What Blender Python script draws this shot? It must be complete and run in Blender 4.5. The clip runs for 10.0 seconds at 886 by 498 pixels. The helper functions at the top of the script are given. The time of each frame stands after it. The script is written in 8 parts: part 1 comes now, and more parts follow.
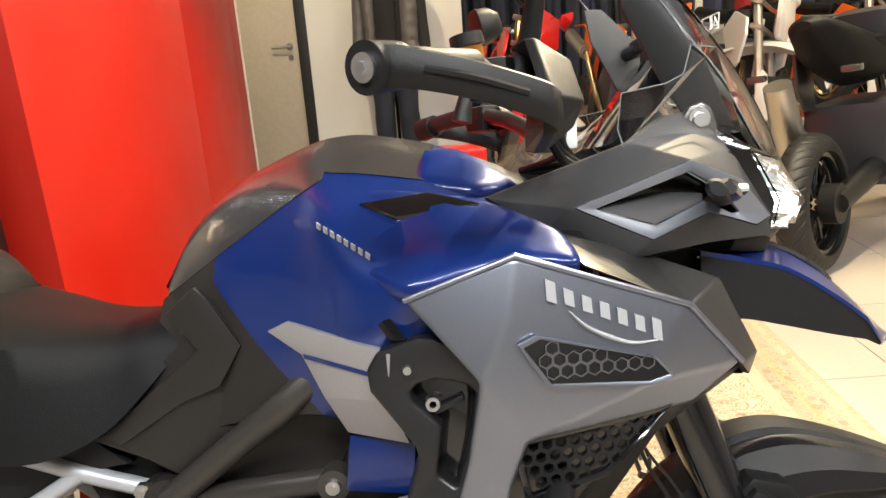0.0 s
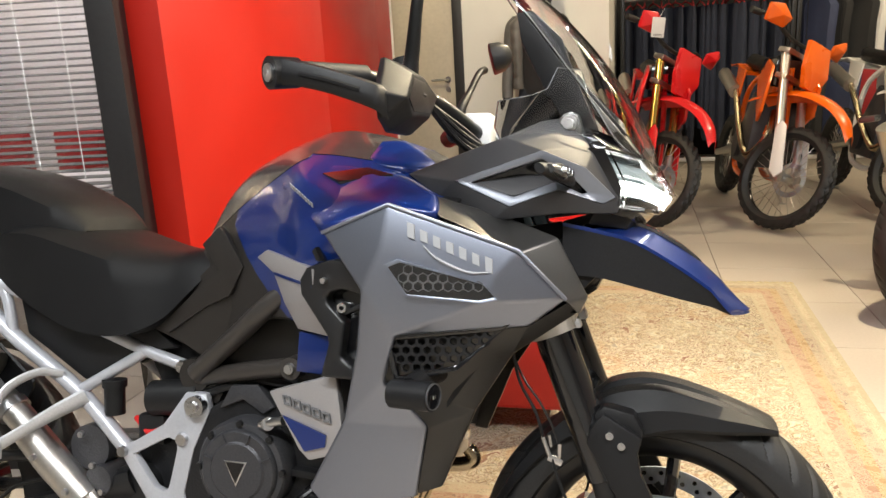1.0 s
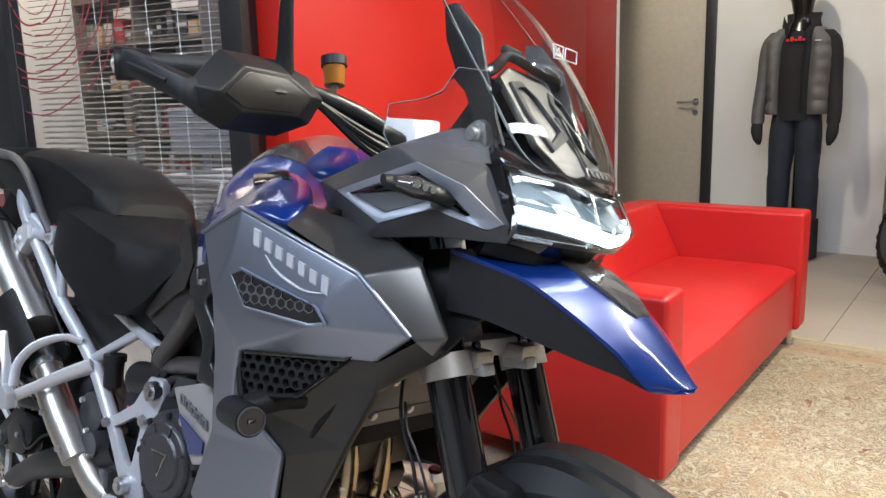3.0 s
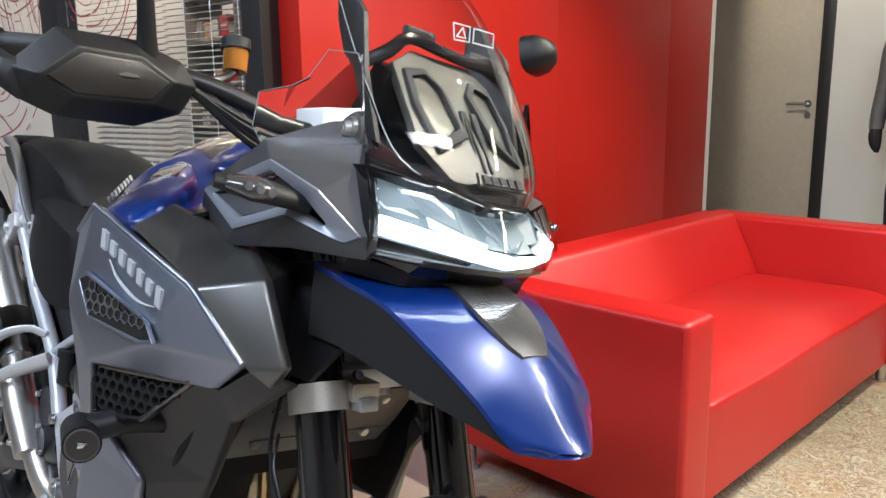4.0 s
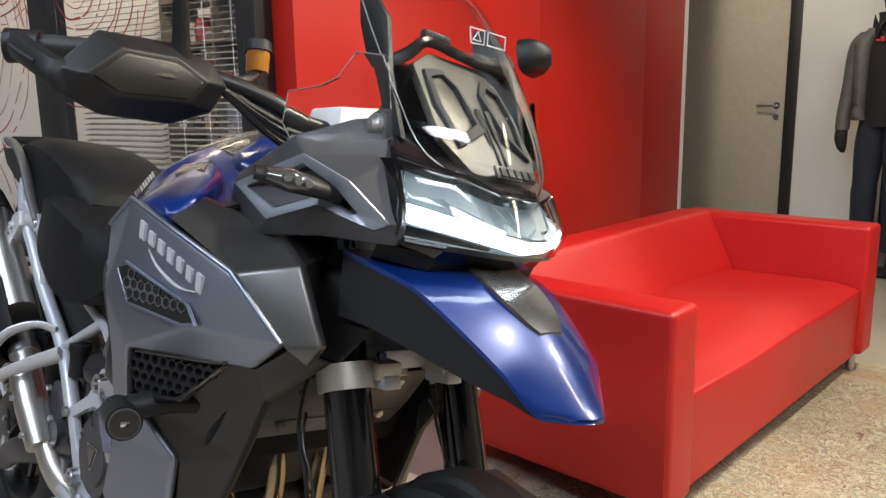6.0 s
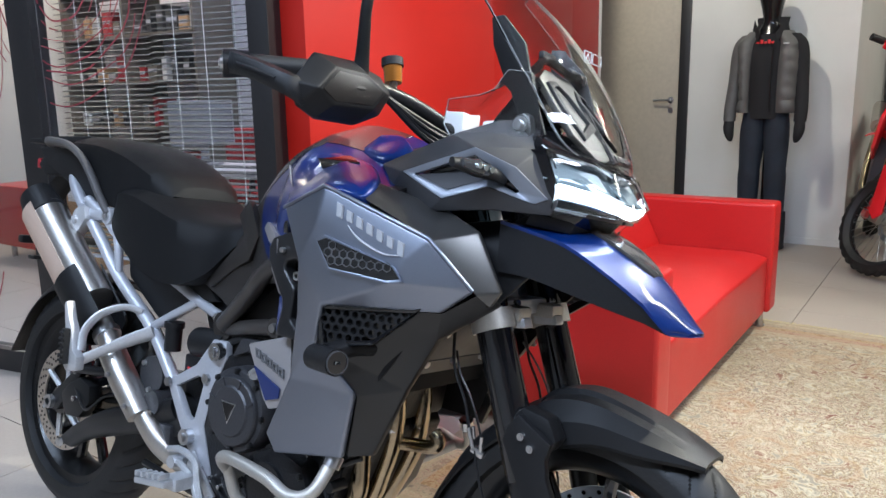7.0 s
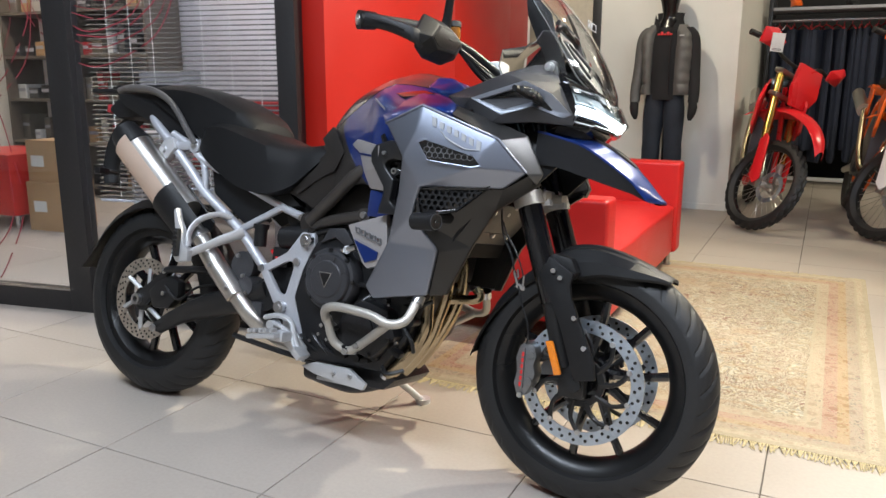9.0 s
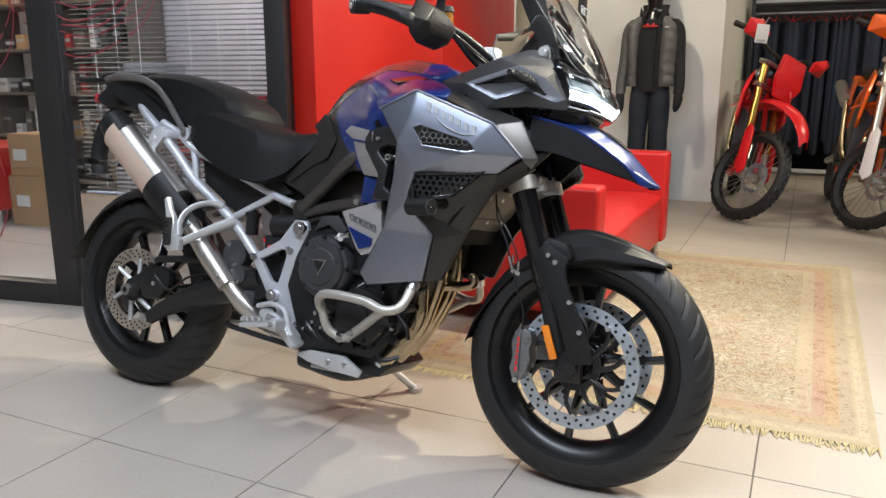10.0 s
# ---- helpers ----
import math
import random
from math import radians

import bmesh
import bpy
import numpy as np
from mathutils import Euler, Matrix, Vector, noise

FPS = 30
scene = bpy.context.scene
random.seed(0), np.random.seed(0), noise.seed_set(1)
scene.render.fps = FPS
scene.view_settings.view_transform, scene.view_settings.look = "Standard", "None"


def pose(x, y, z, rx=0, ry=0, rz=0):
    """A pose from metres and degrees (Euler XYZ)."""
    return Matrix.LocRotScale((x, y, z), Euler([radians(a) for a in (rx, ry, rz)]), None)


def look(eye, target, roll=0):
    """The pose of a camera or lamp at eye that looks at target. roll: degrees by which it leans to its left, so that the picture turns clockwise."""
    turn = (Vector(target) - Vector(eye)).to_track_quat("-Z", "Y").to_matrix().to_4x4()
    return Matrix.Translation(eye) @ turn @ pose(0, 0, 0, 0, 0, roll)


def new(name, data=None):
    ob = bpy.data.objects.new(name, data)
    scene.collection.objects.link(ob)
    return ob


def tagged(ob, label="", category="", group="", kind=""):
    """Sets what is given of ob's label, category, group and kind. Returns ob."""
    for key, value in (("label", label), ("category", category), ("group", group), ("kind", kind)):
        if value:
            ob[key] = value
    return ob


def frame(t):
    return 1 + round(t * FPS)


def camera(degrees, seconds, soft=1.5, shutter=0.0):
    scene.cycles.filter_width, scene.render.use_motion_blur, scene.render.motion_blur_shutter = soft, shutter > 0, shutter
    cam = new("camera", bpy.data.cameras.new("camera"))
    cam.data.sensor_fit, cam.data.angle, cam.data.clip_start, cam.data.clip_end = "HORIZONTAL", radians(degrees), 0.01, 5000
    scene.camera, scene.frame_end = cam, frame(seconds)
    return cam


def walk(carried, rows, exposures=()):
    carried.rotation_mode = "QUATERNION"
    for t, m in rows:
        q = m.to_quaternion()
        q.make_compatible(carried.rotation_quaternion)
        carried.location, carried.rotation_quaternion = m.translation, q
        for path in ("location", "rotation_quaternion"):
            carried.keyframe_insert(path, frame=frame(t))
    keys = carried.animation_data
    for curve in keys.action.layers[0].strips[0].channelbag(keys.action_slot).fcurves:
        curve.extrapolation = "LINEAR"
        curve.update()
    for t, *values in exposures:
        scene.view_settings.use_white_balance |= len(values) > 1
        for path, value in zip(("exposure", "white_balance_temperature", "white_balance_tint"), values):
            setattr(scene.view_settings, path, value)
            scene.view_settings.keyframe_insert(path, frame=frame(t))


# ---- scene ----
cam = camera(60.2, 10.0)
METRES, EYE, TILT, LEAN, TURN = 3.24, 1.264, 0.0, 0.0, 0.0
ROWS = [
    (0.0, 0.0, 0.0, 0.0, -1.2, -17.45, 3.81),
    (0.5, 0.0619, -0.0813, -0.0049, 6.5, -15.6, 3.34),
    (1.0, 0.1304, -0.1041, -0.0119, 13.39, -13.86, 3.16),
    (1.5, 0.191, -0.1296, -0.0094, 18.88, -12.47, 2.62),
    (2.0, 0.2392, -0.1248, -0.0182, 24.0, -11.73, 2.09),
    (2.2, 0.2498, -0.1042, -0.0229, 25.97, -11.53, 1.94),
    (3.3, 0.3004, 0.0599, -0.0316, 39.81, -11.24, 1.37),
    (3.5, 0.31, 0.086, -0.033, 41.54, -11.19, 1.06),
    (4.0, 0.3257, 0.1184, -0.036, 45.75, -11.2, 0.83),
    (4.5, 0.3305, 0.1225, -0.0363, 48.67, -11.07, 0.69),
    (5.0, 0.3319, 0.1237, -0.0378, 49.39, -11.07, 0.57),
    (5.2, 0.3329, 0.1240, -0.0382, 49.03, -11.05, 0.68),
    (6.3, 0.3222, 0.0528, -0.0367, 40.82, -11.28, 1.05),
    (6.5, 0.3108, 0.0214, -0.0348, 38.94, -11.6, 1.17),
    (7.0, 0.2913, -0.0619, -0.0289, 34.16, -11.64, 1.08),
    (7.5, 0.2961, -0.1602, -0.0386, 31.38, -11.73, 0.61),
    (8.0, 0.3012, -0.2298, -0.0468, 29.69, -12.05, 0.22),
    (8.5, 0.2992, -0.2751, -0.0548, 27.57, -12.09, -0.18),
    (9.0, 0.2981, -0.2964, -0.0577, 26.38, -12.31, -0.14),
    (9.5, 0.293, -0.2993, -0.0633, 25.44, -12.67, -0.03),
    (10.0, 0.291, -0.3012, -0.0655, 25.14, -12.64, -0.01),
]
# the camera's own brightness and white balance drift on the way
EXPOSURES = [(0.0, 0.65, 7400, 10), (0.5, 0.60, 7350, 10), (1.0, 0.45, 7250, 10), (1.5, 0.32, 6700, 10), (2.0, 0.28, 6150, 10), (3.5, 0.18, 5950, 10), (4.5, 0.14, 6250, 10),
             (5.0, 0.07, 6500, 10), (6.5, -0.12, 5900, 10), (7.0, 0.10, 5500, 10), (7.5, 0.18, 5500, 10), (8.5, 0.22, 6100, 10), (10.0, 0.15, 6300, 10)]
walk(cam, [(t, pose(0, 0, EYE, TILT, LEAN, TURN) @ pose(METRES * x, METRES * y, METRES * z, 90 + pitch, roll, yaw)) for t, x, y, z, yaw, pitch, roll in ROWS], EXPOSURES)


# ---- light ----
world = bpy.data.worlds.new("world")
scene.world = world
world.use_nodes = True
world.node_tree.nodes["Background"].inputs[0].default_value = (0.9, 0.85, 0.8, 1)
world.node_tree.nodes["Background"].inputs[1].default_value = 0.06


def area_lamp(eye, target, watts, size, colour, size_y=None):
    data = bpy.data.lights.new("ceiling_lamp", "AREA")
    data.energy, data.size, data.color = watts, size, colour
    if size_y:
        data.shape, data.size_y = "RECTANGLE", size_y
    ob = new("ceiling_lamp", data)
    ob.matrix_world = look(eye, target)
    return ob


def spot_lamp(eye, target, watts, degrees, colour, soft=0.05, blend=0.5):
    data = bpy.data.lights.new("track_spot", "SPOT")
    data.energy, data.spot_size, data.color, data.shadow_soft_size, data.spot_blend = watts, radians(degrees), colour, soft, blend
    ob = new("track_spot", data)
    ob.matrix_world = look(eye, target)
    return ob


WARM, WHITE, COOL = (1.0, 0.885, 0.645), (0.95, 0.96, 1.0), (0.82, 0.9, 1.0)
spot_lamp((1.5, 2.55, 3.3), (0.4, 1.6, 0.2), 490, 100, WARM, 0.022)
spot_lamp((1.9, 4.7, 3.3), (-0.2, 0.9, 0.1), 470, 42, (1.0, 0.93, 0.8), 0.02)
spot_lamp((-0.85, 3.9, 3.3), (-0.2, 5.9, 0.9), 140, 85, WARM, 0.05)
area_lamp((0.2, -1.2, 3.35), (0.2, -0.2, 0.0), 115, 2.4, COOL, 0.25)
area_lamp((-1.6, -0.2, 3.35), (-1.4, 0.3, 0.0), 28, 1.8, COOL, 0.25)
area_lamp((2.6, 0.3, 3.35), (0.8, 0.8, 0.4), 90, 1.8, WHITE, 0.4)
area_lamp((3.0, 4.6, 3.35), (2.6, 5.6, 0.5), 80, 1.6, WARM, 0.5)
area_lamp((0.9, 7.0, 3.35), (0.9, 8.0, 0.8), 14, 1.6, WARM, 0.3)
area_lamp((3.4, 6.9, 3.35), (3.4, 8.0, 0.8), 32, 2.0, WARM, 0.3)
area_lamp((-3.0, 3.2, 3.3), (-3.0, 4.4, 1.2), 42, 1.2, (0.95, 0.93, 1.0), 0.6)
area_lamp((-5.3, 3.3, 3.3), (-5.3, 4.2, 0.8), 48, 1.5, (1.0, 0.8, 0.58), 0.3)

# ---- materials ----


def node(tree, kind, **values):
    n = tree.nodes.new(kind)
    for key, value in values.items():
        n.inputs[key.replace("_", " ")].default_value = value
    return n


def material(name, colour, rough=0.5, metal=0.0, grain=0.0, scale=60.0, bump=0.0, coat=0.0, vary=0.0, vary_scale=4.0, rough_vary=0.1, spec=0.5):
    """A principled surface with fine grain, broad variation of tone and gloss, and a little relief."""
    m = bpy.data.materials.new(name)
    m.use_nodes = True
    t = m.node_tree
    b = t.nodes["Principled BSDF"]
    b.inputs["Base Color"].default_value = (*colour, 1)
    b.inputs["Roughness"].default_value = rough
    b.inputs["Metallic"].default_value = metal
    b.inputs["Specular IOR Level"].default_value = spec
    b.inputs["Coat Weight"].default_value = coat
    b.inputs["Coat Roughness"].default_value = 0.06
    co = t.nodes.new("ShaderNodeTexCoord")
    broad = node(t, "ShaderNodeTexNoise", Scale=vary_scale, Detail=4.0)
    fine = node(t, "ShaderNodeTexNoise", Scale=scale, Detail=3.0)
    t.links.new(co.outputs["Object"], broad.inputs["Vector"])
    t.links.new(co.outputs["Object"], fine.inputs["Vector"])
    if grain or vary:
        add = t.nodes.new("ShaderNodeMath")
        add.operation = "ADD"
        for i, (src, w) in enumerate(((broad, vary), (fine, grain))):
            mul = t.nodes.new("ShaderNodeMapRange")
            mul.inputs["From Min"].default_value, mul.inputs["From Max"].default_value = 0.3, 0.7
            mul.inputs["To Min"].default_value, mul.inputs["To Max"].default_value = -w / 2, w / 2
            t.links.new(src.outputs["Fac"], mul.inputs["Value"])
            t.links.new(mul.outputs["Result"], add.inputs[i])
        plus = t.nodes.new("ShaderNodeMath")
        plus.operation = "ADD"
        plus.inputs[1].default_value = 1.0
        t.links.new(add.outputs[0], plus.inputs[0])
        hsv = node(t, "ShaderNodeHueSaturation", Color=(*colour, 1))
        t.links.new(plus.outputs[0], hsv.inputs["Value"])
        t.links.new(hsv.outputs["Color"], b.inputs["Base Color"])
    if rough_vary:
        r = t.nodes.new("ShaderNodeMapRange")
        r.inputs["From Min"].default_value, r.inputs["From Max"].default_value = 0.3, 0.7
        r.inputs["To Min"].default_value, r.inputs["To Max"].default_value = max(rough - rough_vary / 2, 0.02), min(rough + rough_vary / 2, 1)
        t.links.new(broad.outputs["Fac"], r.inputs["Value"])
        t.links.new(r.outputs["Result"], b.inputs["Roughness"])
    if bump:
        bp = node(t, "ShaderNodeBump", Strength=bump, Distance=0.002)
        t.links.new(fine.outputs["Fac"], bp.inputs["Height"])
        t.links.new(bp.outputs["Normal"], b.inputs["Normal"])
    return m


def glow(name, colour, strength, base=(0.8, 0.8, 0.8)):
    m = material(name, base, 0.2, rough_vary=0)
    b = m.node_tree.nodes["Principled BSDF"]
    b.inputs["Emission Color"].default_value = (*colour, 1)
    b.inputs["Emission Strength"].default_value = strength
    return m


def clear(name, colour=(1, 1, 1), rough=0.0, ior=1.45):
    m = bpy.data.materials.new(name)
    m.use_nodes = True
    b = m.node_tree.nodes["Principled BSDF"]
    b.inputs["Base Color"].default_value = (*colour, 1)
    b.inputs["Transmission Weight"].default_value = 1.0
    b.inputs["Roughness"].default_value = rough
    b.inputs["IOR"].default_value = ior
    return m


BLUE = material("blue_paint", (0.002, 0.02, 0.135), 0.32, 0.22, grain=0.3, scale=900, coat=0.9, rough_vary=0.06, spec=0.25)
DUCT_BLACK = material("satin_black_moulding", (0.011, 0.011, 0.012), 0.34, 0.0, grain=0.2, scale=500, bump=0.05)
RIM = material("satin_black_wheel", (0.009, 0.009, 0.0095), 0.3, 0.2)
SILVER = material("satin_silver_paint", (0.255, 0.278, 0.338), 0.42, 1.0, grain=0.1, scale=900, coat=0.06, rough_vary=0.06)
LIGHT_SILVER = material("light_silver_paint", (0.2, 0.215, 0.25), 0.38, 0.4, grain=0.1, scale=700, rough_vary=0.05)
GREY = material("dark_satin_grey_paint", (0.04, 0.04, 0.043), 0.5, 0.1, grain=0.15, scale=900, spec=0.32)
TANK_GREY = material("metal_grey_tank_paint", (0.085, 0.083, 0.085), 0.22, 0.6, grain=0.12, scale=900, coat=0.6)
GRAB = material("cast_grey_rail", (0.16, 0.155, 0.155), 0.42, 0.5, grain=0.15, scale=400, bump=0.2)
WING = material("satin_grey_wing", (0.115, 0.113, 0.11), 0.34, 0.8, grain=0.15, scale=900, rough_vary=0.06)
LOWER = material("black_fairing_plastic", (0.013, 0.0125, 0.012), 0.36, grain=0.25, scale=900, bump=0.15)
MATT = material("matt_black_fins", (0.01, 0.01, 0.011), 0.75, grain=0.3, scale=400, spec=0.25)
WARM_GREY = material("stripe_grey_paint", (0.36, 0.34, 0.34), 0.35, 0.4, grain=0.08, scale=500)
PLASTIC = material("black_plastic", (0.009, 0.009, 0.0098), 0.46, grain=0.3, scale=900, bump=0.2, spec=0.3)
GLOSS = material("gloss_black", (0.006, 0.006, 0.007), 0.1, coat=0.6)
DARK = material("brown_black_plastic", (0.019, 0.0165, 0.015), 0.38, grain=0.25, scale=900, bump=0.2, spec=0.42)
TUBE = material("satin_dark_frame_paint", (0.05, 0.044, 0.04), 0.32, 0.3, grain=0.15, scale=500)
SEAT = material("seat_vinyl", (0.0075, 0.0075, 0.008), 0.48, grain=0.3, scale=800, bump=0.35, vary=0.2, spec=0.16)
RUBBER = material("tyre_rubber", (0.010, 0.010, 0.0105), 0.55, grain=0.25, scale=200, bump=0.3, vary=0.25, vary_scale=9)
FRAME = material("silver_frame_paint", (0.5, 0.51, 0.55), 0.38, 0.4, grain=0.08, scale=200, vary=0.1)
ALLOY = material("cast_alloy", (0.58, 0.585, 0.6), 0.46, 0.6, grain=0.15, scale=300, bump=0.2, vary=0.2)
ENGINE = material("engine_grey", (0.062, 0.062, 0.068), 0.4, 0.5, grain=0.25, scale=260, bump=0.35, vary=0.2)
BLACK_METAL = material("black_metal", (0.02, 0.02, 0.021), 0.35, 0.4, grain=0.2, scale=300, vary=0.2)
STEEL = material("brushed_steel", (0.54, 0.52, 0.49), 0.34, 1.0, grain=0.1, scale=160, vary=0.1)
HEADER = material("heat_tinted_steel", (0.4, 0.32, 0.21), 0.22, 1.0, grain=0.15, scale=60, vary=0.5, vary_scale=7)
TAN = material("tan_heat_shield", (0.72, 0.55, 0.44), 0.4, 0.5, grain=0.06, scale=300)
CHROME = material("bright_bolt", (0.6, 0.6, 0.61), 0.28, 1.0)
DISC_REAR = material("bedded_disc_steel", (0.68, 0.62, 0.55), 0.4, 1.0, grain=0.15, scale=90, vary=0.2, vary_scale=12)
DISC = material("brake_disc_steel", (0.52, 0.58, 0.66), 0.42, 1.0, grain=0.15, scale=90, vary=0.2, vary_scale=12)
CALIPER = material("caliper_grey", (0.1, 0.1, 0.105), 0.42, 0.5, grain=0.15)
CALIPER_GREY = material("anodised_caliper", (0.2, 0.2, 0.205), 0.42, 0.7, grain=0.15, scale=400)
ENGINE_DARK = material("black_engine_casting", (0.018, 0.018, 0.02), 0.36, 0.4, grain=0.3, scale=220, bump=0.45, vary=0.3)
RED_MARK = material("red_mark", (0.6, 0.02, 0.02), 0.4)
AMBER = material("amber_reflector", (0.7, 0.2, 0.005), 0.15, grain=0.5, scale=600, bump=0.6, coat=1.0)
BROWN_FLUID = material("brake_fluid_cup", (0.3, 0.12, 0.02), 0.15, coat=0.6)
WHITE_PLASTIC = material("white_plastic", (0.78, 0.79, 0.8), 0.35)
MARKS = material("pale_lettering", (0.34, 0.35, 0.37), 0.5, 0.0)
MARKS_DARK = material("dark_lettering", (0.12, 0.12, 0.125), 0.4)
INSERT = material("olive_black_dash_plastic", (0.02, 0.019, 0.015), 0.42, grain=0.2, scale=700, bump=0.15)
LENS_SMOKE = material("signal_lens", (0.06, 0.06, 0.06), 0.06, 0.3, coat=1.0)
REFLECTOR = material("lamp_reflector", (0.55, 0.62, 0.66), 0.16, 1.0)
DRL = glow("daytime_light", (0.9, 0.97, 1.0), 11)
BEAM = glow("headlamp_beam", (0.82, 0.96, 1.0), 0.35, (0.3, 0.34, 0.37))
BEAM_DIM = glow("headlamp_bowl", (0.7, 0.93, 1.0), 0.12, (0.12, 0.14, 0.15))
SCREEN = clear("clear_screen", (0.97, 0.98, 0.98))
EDGE_GLASS = material("polished_screen_edge", (0.2, 0.21, 0.22), 0.12, rough_vary=0)

RED_WALL = material("red_wall_paint", (0.40, 0.0105, 0.0045), 0.42, grain=0.05, scale=300, vary=0.08, bump=0.05)
WHITE_WALL = material("white_wall_paint", (0.72, 0.71, 0.67), 0.6, grain=0.06, scale=200, vary=0.06, bump=0.06)
DOOR = material("beige_door_laminate", (0.5, 0.44, 0.35), 0.5, grain=0.1, scale=30, vary=0.06)
FRAME_DARK = material("dark_door_frame", (0.018, 0.017, 0.018), 0.45, grain=0.2)
CEILING = material("dark_ceiling", (0.12, 0.12, 0.12), 0.8, grain=0.1)
TILE = material("beige_floor_tile", (0.395, 0.35, 0.305), 0.48, grain=0.07, scale=90, vary=0.1, vary_scale=2.5, rough_vary=0.16, spec=0.28)
GROUT = material("tile_grout", (0.16, 0.14, 0.12), 0.8, grain=0.2)
LEATHER = material("red_leather", (0.43, 0.010, 0.009), 0.38, grain=0.12, scale=260, bump=0.35, vary=0.1)
WINDOW = clear("window_glass", (0.95, 0.97, 0.96))
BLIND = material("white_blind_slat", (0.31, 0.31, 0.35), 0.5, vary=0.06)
# shaded copy of the slat: the dark of its unlit edge is in the colour
BLIND_SHADED = material("shaded_blind_slat", (0.03, 0.03, 0.032), 0.5, vary=0.06)
OFFICE_WALL = material("office_wall", (0.6, 0.58, 0.62), 0.7, vary=0.15)
RED_LINE = material("red_film_line", (0.26, 0.03, 0.045), 0.5)
FRINGE = material("carpet_fringe", (0.5, 0.42, 0.25), 0.9, grain=0.4, scale=120)
DENIM = material("dark_denim", (0.019, 0.025, 0.038), 0.85, grain=0.5, scale=300, bump=0.4, vary=0.5, vary_scale=9)
CLOTH_DARK = material("black_cloth", (0.012, 0.012, 0.014), 0.85, grain=0.4, scale=260, bump=0.4)
QUILT = material("grey_quilted_nylon", (0.115, 0.112, 0.108), 0.5, grain=0.2, scale=200, vary=0.3, vary_scale=14)
CLOTH_RED = material("red_cloth", (0.3, 0.015, 0.02), 0.8, grain=0.3, scale=240)
CLOTH_WHITE = material("white_cloth", (0.6, 0.6, 0.6), 0.8, grain=0.2, scale=240)
CLOTH_NAVY = material("navy_cloth", (0.03, 0.04, 0.09), 0.8, grain=0.3, scale=240)
MANNEQUIN = material("black_mannequin", (0.01, 0.01, 0.011), 0.25)
DIRT_RED = material("red_bike_plastic", (0.66, 0.012, 0.018), 0.3, coat=0.4)
DIRT_ORANGE = material("orange_bike_plastic", (0.85, 0.13, 0.006), 0.3, coat=0.4)
DIRT_WHITE = material("white_bike_plastic", (0.75, 0.75, 0.74), 0.3, coat=0.4)
GOLD = material("gold_fork_tube", (0.55, 0.36, 0.1), 0.25, 1.0)
SHELF_WOOD = material("dark_shelf_laminate", (0.09, 0.075, 0.06), 0.6, grain=0.2, scale=40, vary=0.2)
INDIGO = material("indigo_denim", (0.017, 0.022, 0.042), 0.9, grain=0.5, scale=300, bump=0.4, vary=0.6, vary_scale=7)
CRASH = material("bead_blasted_steel", (0.50, 0.475, 0.43), 0.5, 0.7, grain=0.12, scale=300, bump=0.15, vary=0.15)
CARDBOARD = material("cardboard", (0.36, 0.22, 0.11), 0.8, vary=0.15)


